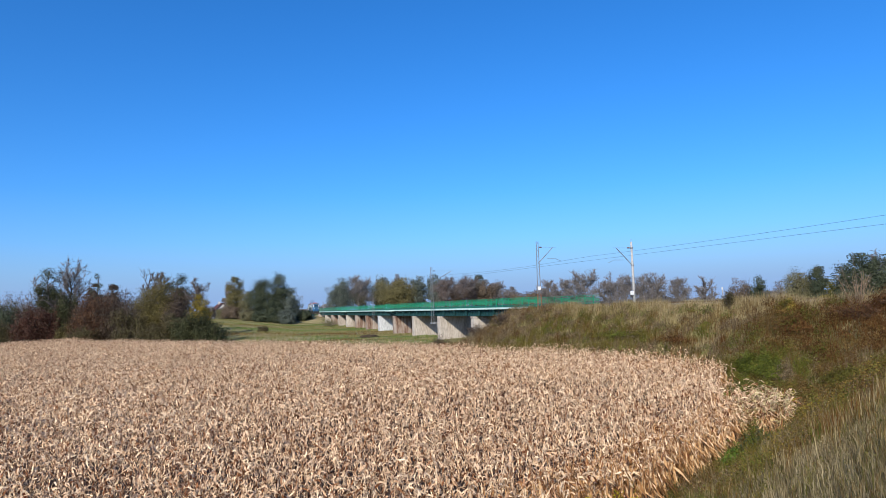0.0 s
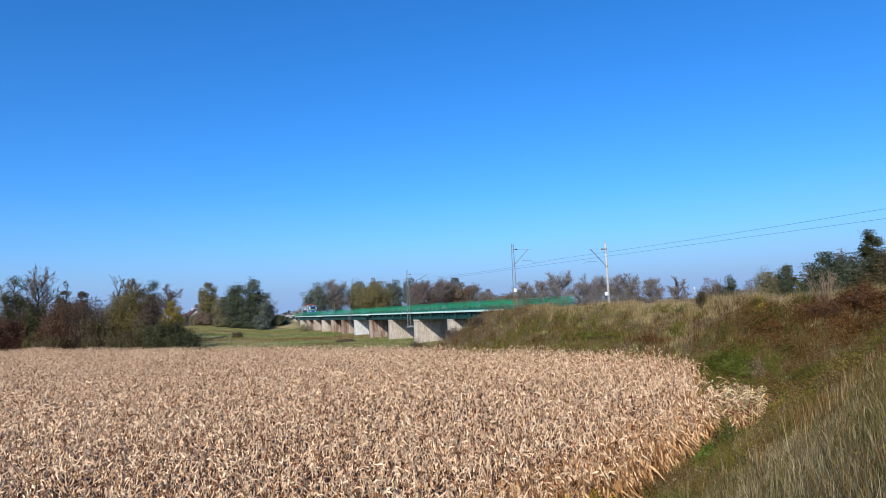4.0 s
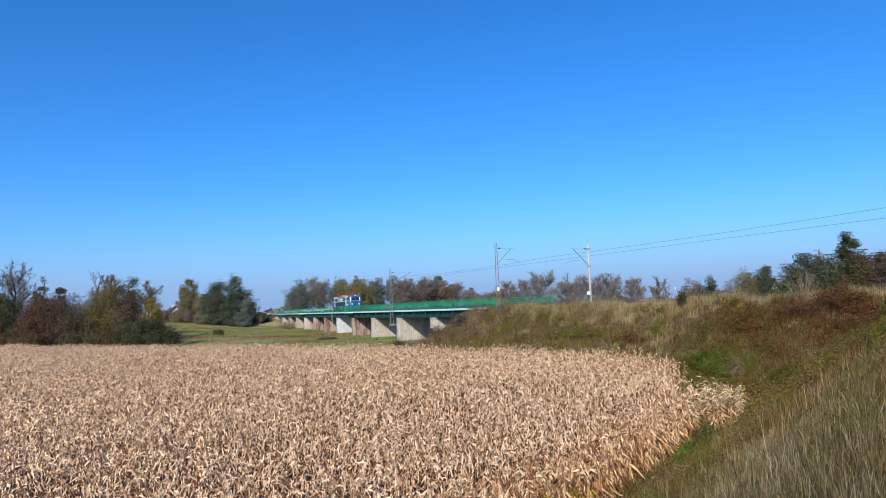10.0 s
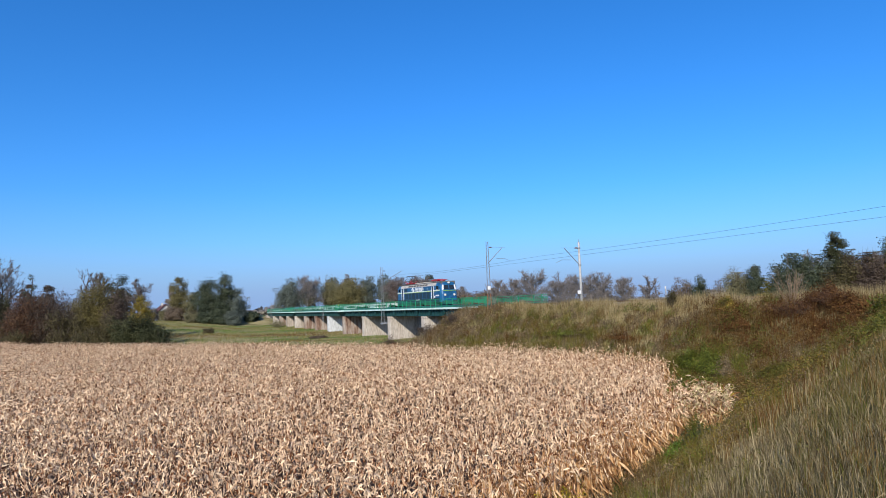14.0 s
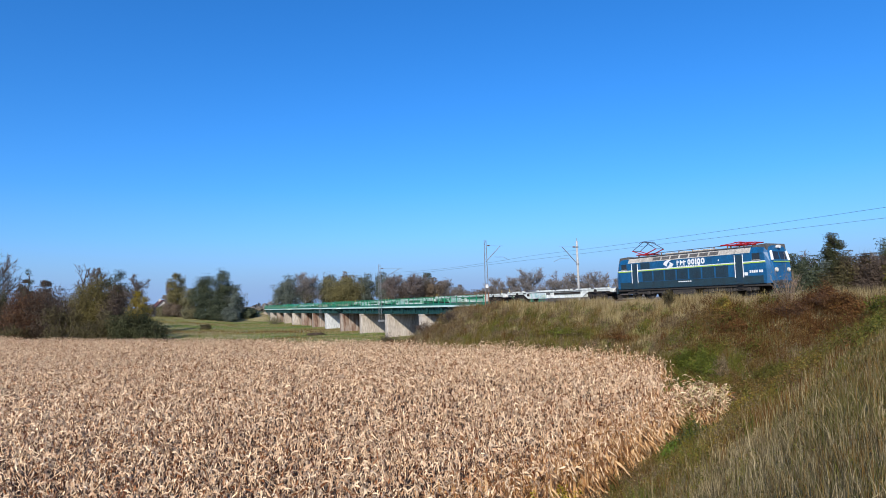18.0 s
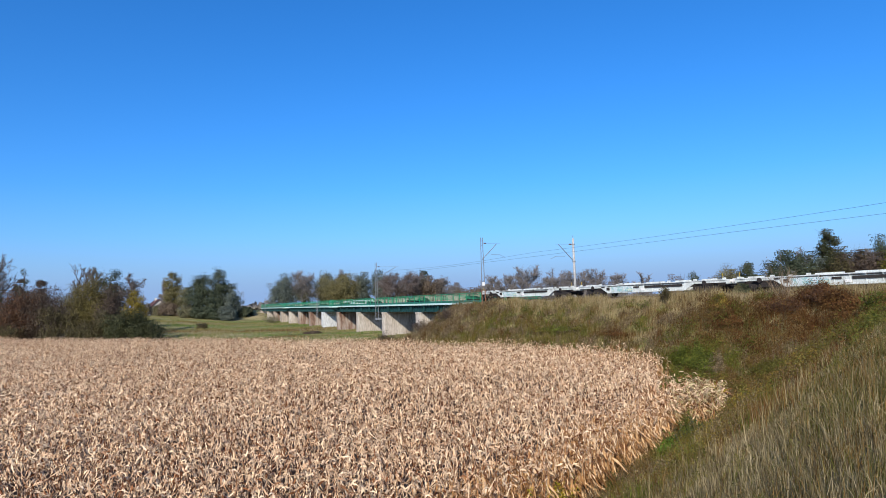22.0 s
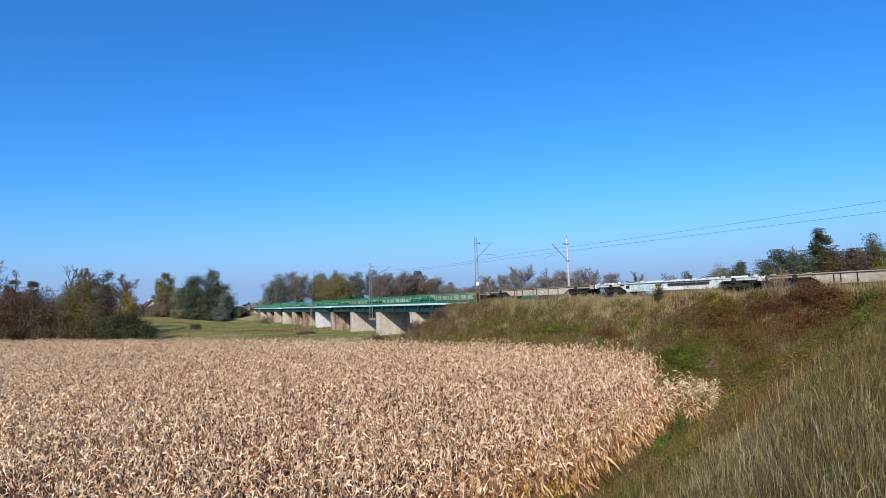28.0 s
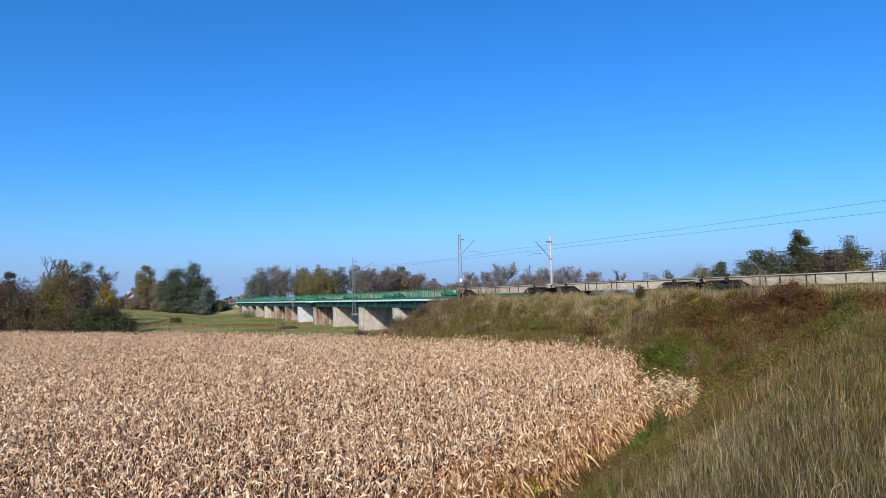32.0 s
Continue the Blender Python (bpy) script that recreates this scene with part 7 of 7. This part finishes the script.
def weed(name, along, d, h, r, stem_mat, leaf_mat, seed, label, heads=None, stems=40):
    """One larger plant on the levee or bank."""
    rng = np.random.default_rng(seed)
    x, y = levee_xy(along, d)
    t = thing(name, pose(0, 0, 0), label, "plant")
    one = np.array([1.0])
    v, f = join(clumps(one * x, one * y, one * r, one * h, stems, rng, 0.014, 0.045, 0.0001)[:1])
    tagged(mesh_part("stem_mass", fast_mesh("stem_mass", v, f, MAT[stem_mat]), t), kind="stuff")
    tip = v.reshape(-1, 5, 3)[:, 4]
    foot = v.reshape(-1, 5, 3)[:, 0]
    k = rng.integers(0, len(tip), max(330, stems * 9))
    q = rng.uniform(0.25, 1.0, len(k))[:, None]
    p = foot[k] * (1 - q) + tip[k] * q + rng.normal(0, 0.04, (len(k), 3))
    v, f = leaf_quads(p, 0.045, rng)
    tagged(mesh_part("leaf_mass", fast_mesh("leaf_mass", v, f, MAT[leaf_mat]), t), kind="stuff")
    if heads:
        k = rng.integers(0, len(tip), stems * 14)
        p = tip[k] + rng.normal(0, 1, (len(k), 3)) * np.array([0.05, 0.05, 0.06])
        v, f = leaf_quads(p, 0.022, rng)
        tagged(mesh_part("blossom", fast_mesh("blossom", v, f, MAT[heads]), t), kind="stuff")
    return t


weed("goldenrod", 16.9, 7.9, 1.35, 0.3, "weed_green", "weed_green", 301, "goldenrod with yellow flower heads beside maize", "yellow_flower", 40)
weed("goldenrod", 15.4, 7.9, 1.25, 0.4, "weed_green", "weed_green", 302, "goldenrod with yellow flower heads beside maize", "yellow_flower", 40)
weed("goldenrod", 32.5, 6.9, 1.9, 0.45, "weed_green", "yellow green", 303, "tall yellowing goldenrod at the maize corner", "yellow_flower", 40)
weed("goldenrod", 24.4, 5.7, 0.9, 0.5, "weed_green", "golden", 308, "yellowing weeds on the levee foot", None, 45)
weed("nettle", 25.3, 7.4, 0.8, 0.4, "bright green", "bright green", 304, "bright green nettles on the levee foot", None, 60)
weed("nettle", 29.0, 7.3, 1.2, 0.7, "bramble", "dark green", 305, "dark green weeds on the levee foot", None, 80)
weed("nettle", 27.4, 7.4, 1.1, 0.7, "bramble", "dark green", 306, "dark green weeds on the levee foot", None, 80)
weed("nettle", 18.9, 6.7, 0.6, 0.25, "bright green", "yellow green", 307, "small bright green weed in dry grass", None, 45)
weed("dock", 31.0, 5.7, 1.1, 0.8, "russet_weed", "golden", 309, "russet and yellow dead weeds on the levee foot", None, 70)
weed("dock", 32.6, 5.2, 1.0, 0.8, "russet_weed", "russet_weed", 310, "russet dead weeds on the levee foot", None, 70)


MAT["dry_twig"] = plain("dry tan twigs", (0.24, 0.17, 0.11), 0.85)


def bank_plant(s, n, h, r, leaf, stems, seed, label, name="shrub", leaves=8, bare=False):
    rng = np.random.default_rng(seed)
    x, y = (float(q) for q in line_xy(s, n))
    z = float(ground_z(x, y))
    t = thing(name, pose(x, y, z), label, "shrub")
    bm = bmesh.new()
    pts = []
    for i in range(stems):
        az, sp = rng.uniform(0, 6.28), rng.uniform(0, 1) ** 0.7
        tip = Vector((math.cos(az) * sp * r, math.sin(az) * sp * r, h * rng.uniform(0.6, 1.0) * (1.1 - 0.4 * sp)))
        a = Vector((math.cos(az) * sp * r * 0.15, math.sin(az) * sp * r * 0.15, -0.1))
        mid = a.lerp(tip, 0.5) + Vector(rng.normal(0, 0.05 * r, 3))
        tube(bm, a, mid, 0.016, 0.012, 3)
        tube(bm, mid, tip, 0.012, 0.004, 3)
        for j in range(3):
            b = mid.lerp(tip, rng.random())
            e2 = b + (tip - a).normalized() * h * 0.16 + Vector(rng.normal(0, 0.08 * h, 3))
            tube(bm, b, e2, 0.010, 0.004, 3)
            pts.append(e2)
        pts += [mid, tip, mid.lerp(tip, 0.5)]
    part("stem_frame", bm, MAT["dry_twig" if bare else "bark"], t)
    if leaves:
        c = np.array([tuple(q) for q in pts])
        k = rng.integers(0, len(c), stems * leaves * 3)
        v, f = leaf_quads(c[k] + rng.normal(0, 0.09 * r + 0.05, (len(k), 3)), 0.06, rng)
        mesh_part("foliage", fast_mesh("foliage", v, f, MAT[leaf]), t)
    return t


bank_plant(35.0, -4.8, 3.1, 1.3, "grey brown", 34, 321, "dry pale leafless shrub on the embankment", leaves=1, bare=True)
bank_plant(23.7, -4.8, 1.7, 0.4, "hedge olive", 20, 322, "dark green upright shrub on the embankment crest", leaves=14)
bank_plant(29.7, -5.4, 1.1, 0.7, "yellow green", 26, 324, "yellowing shrub among russet weeds", leaves=14)
bank_plant(38.0, -4.9, 1.1, 1.5, "russet", 40, 325, "dark russet shrub on the embankment", leaves=16)
bank_plant(35.8, -5.8, 1.1, 1.5, "russet", 40, 326, "dark russet shrub on the embankment", leaves=16)
bank_plant(43.4, -8.4, 1.3, 1.2, "bramble", 40, 327, "dark green shrub where embankment and levee meet", leaves=16)
bank_plant(-11.5, -7.5, 1.5, 1.3, "hedge brown", 34, 328, "brown shrub on the embankment's end", leaves=14)
bank_plant(-15.5, -9.0, 1.6, 1.4, "hedge brown", 34, 329, "brown shrub on the embankment's end", leaves=14)
bank_plant(-19.5, -6.5, 1.8, 1.3, "olive", 34, 330, "olive shrub below the bridge end", leaves=14)
bank_plant(-24.0, -5.5, 1.9, 1.5, "olive", 34, 331, "olive shrub below the bridge end", leaves=14)
bank_plant(-27.0, -9.5, 1.4, 1.6, "hedge brown", 34, 332, "brown shrub below the bridge end", leaves=14)
bank_plant(-146.0, -6.0, 2.6, 3.0, "olive", 44, 333, "olive bush beside the far bridge end", leaves=16)
bank_plant(-136.0, -7.0, 2.0, 2.6, "olive", 40, 334, "olive bush beside the far bridge end", leaves=16)

def marker_post(s, n, z1, label):
    z0 = 5.3
    m = thing("marker_post", line_pose(s, n, z0), label, "post")
    part("post", boxes((-0.045, 0.045, -0.045, 0.045, -0.3, z1 - z0), bevel=0.01), MAT["mast_concrete"], m)
    part("plate", boxes((-0.07, 0.07, -0.07, -0.047, z1 - z0 - 0.25, z1 - z0 - 0.02), bevel=0.005), MAT["white_plate"], m, "white enamel plate")
    return m


marker_post(15.1, 4.0, 7.45, "short concrete line-side post with small white plate")


def meadow_grass():
    """Rough grass in long bands: lush green, bleached straw, brown seed heads."""
    rng = np.random.default_rng(33)

    def keep(x, y):
        s, n = to_track(x, y)
        return ~in_corn(x, y) & (y > 70) & (s < -18) & (n < 30) & (x < 14) & (x > -0.48 * y)
    x, y = strewn(rng, 150000, -120, 14, 70, 252, keep)
    band = patches(x * 0.22, y, 8.0, 61) + 0.35 * (patches(x * 0.5, y, 3.0, 62) - 0.5) + 0.12 * rng.normal(size=len(x))
    s, n = to_track(x, y)
    band = band - 0.45 * smooth(-40, -12, n) * smooth(-140, -175, s)
    h = rng.uniform(0.15, 0.45, len(x)) * (0.7 + 0.6 * patches(x * 0.5, y, 4.0, 63))
    gr = thing("meadow_grass", pose(0, 0, 0), "rough autumn meadow grass in green and straw bands", "grass", kind="stuff")
    for name, key, q, tall in (("green_grass", "meadow_green", band < 0.46, 0.8), ("pale_grass", "meadow_grass", (band >= 0.46) & (band < 0.84), 1.0), ("brown_grass", "weed_brown", band >= 0.84, 1.2)):
        v, f = blades(x[q], y[q], h[q] * tall, np.full(q.sum(), 0.085), rng.uniform(0.1, 0.6, q.sum()), rng, far=True)
        mesh_part(name, fast_mesh(name, v, f, MAT[key]), gr)


meadow_grass()


def build_house(x, y, turn, w, d, eave, ridge, label):
    z = float(ground_z(x, y))
    h = thing("house", pose(x, y, z, 0, 0, turn), label, "house")
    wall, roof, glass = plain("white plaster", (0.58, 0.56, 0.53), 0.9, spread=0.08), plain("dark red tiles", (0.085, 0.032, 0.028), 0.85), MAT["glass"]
    bm = bmesh.new()
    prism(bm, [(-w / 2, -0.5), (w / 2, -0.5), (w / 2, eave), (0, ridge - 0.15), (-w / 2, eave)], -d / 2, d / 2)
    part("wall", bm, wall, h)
    for q in (-1, 1):
        bm = bmesh.new()
        prism(bm, [(0, ridge), (q * (w / 2 + 0.5), eave - 0.35), (q * (w / 2 + 0.5), eave - 0.15), (0, ridge + 0.2)], -d / 2 - 0.4, d / 2 + 0.4)
        bmesh.ops.recalc_face_normals(bm, faces=bm.faces)
        part("roof", bm, roof, h, "dark red tiled roof slope")
    part("chimney", boxes((-0.8, -0.2, -0.4, 0.3, ridge - 0.8, ridge + 0.7)), wall, h)
    for wx in (-1.6, 1.1):
        win = part("window", boxes((wx, wx + 0.9, -d / 2 - 0.03, -d / 2 + 0.05, 1.2, 2.5)), glass, h)
        part("sill", boxes((wx - 0.08, wx + 0.98, -d / 2 - 0.1, -d / 2 - 0.032, 1.1, 1.2)), wall, win)
    return h


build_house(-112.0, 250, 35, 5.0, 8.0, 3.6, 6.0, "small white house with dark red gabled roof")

# ---- motion ----
motions()
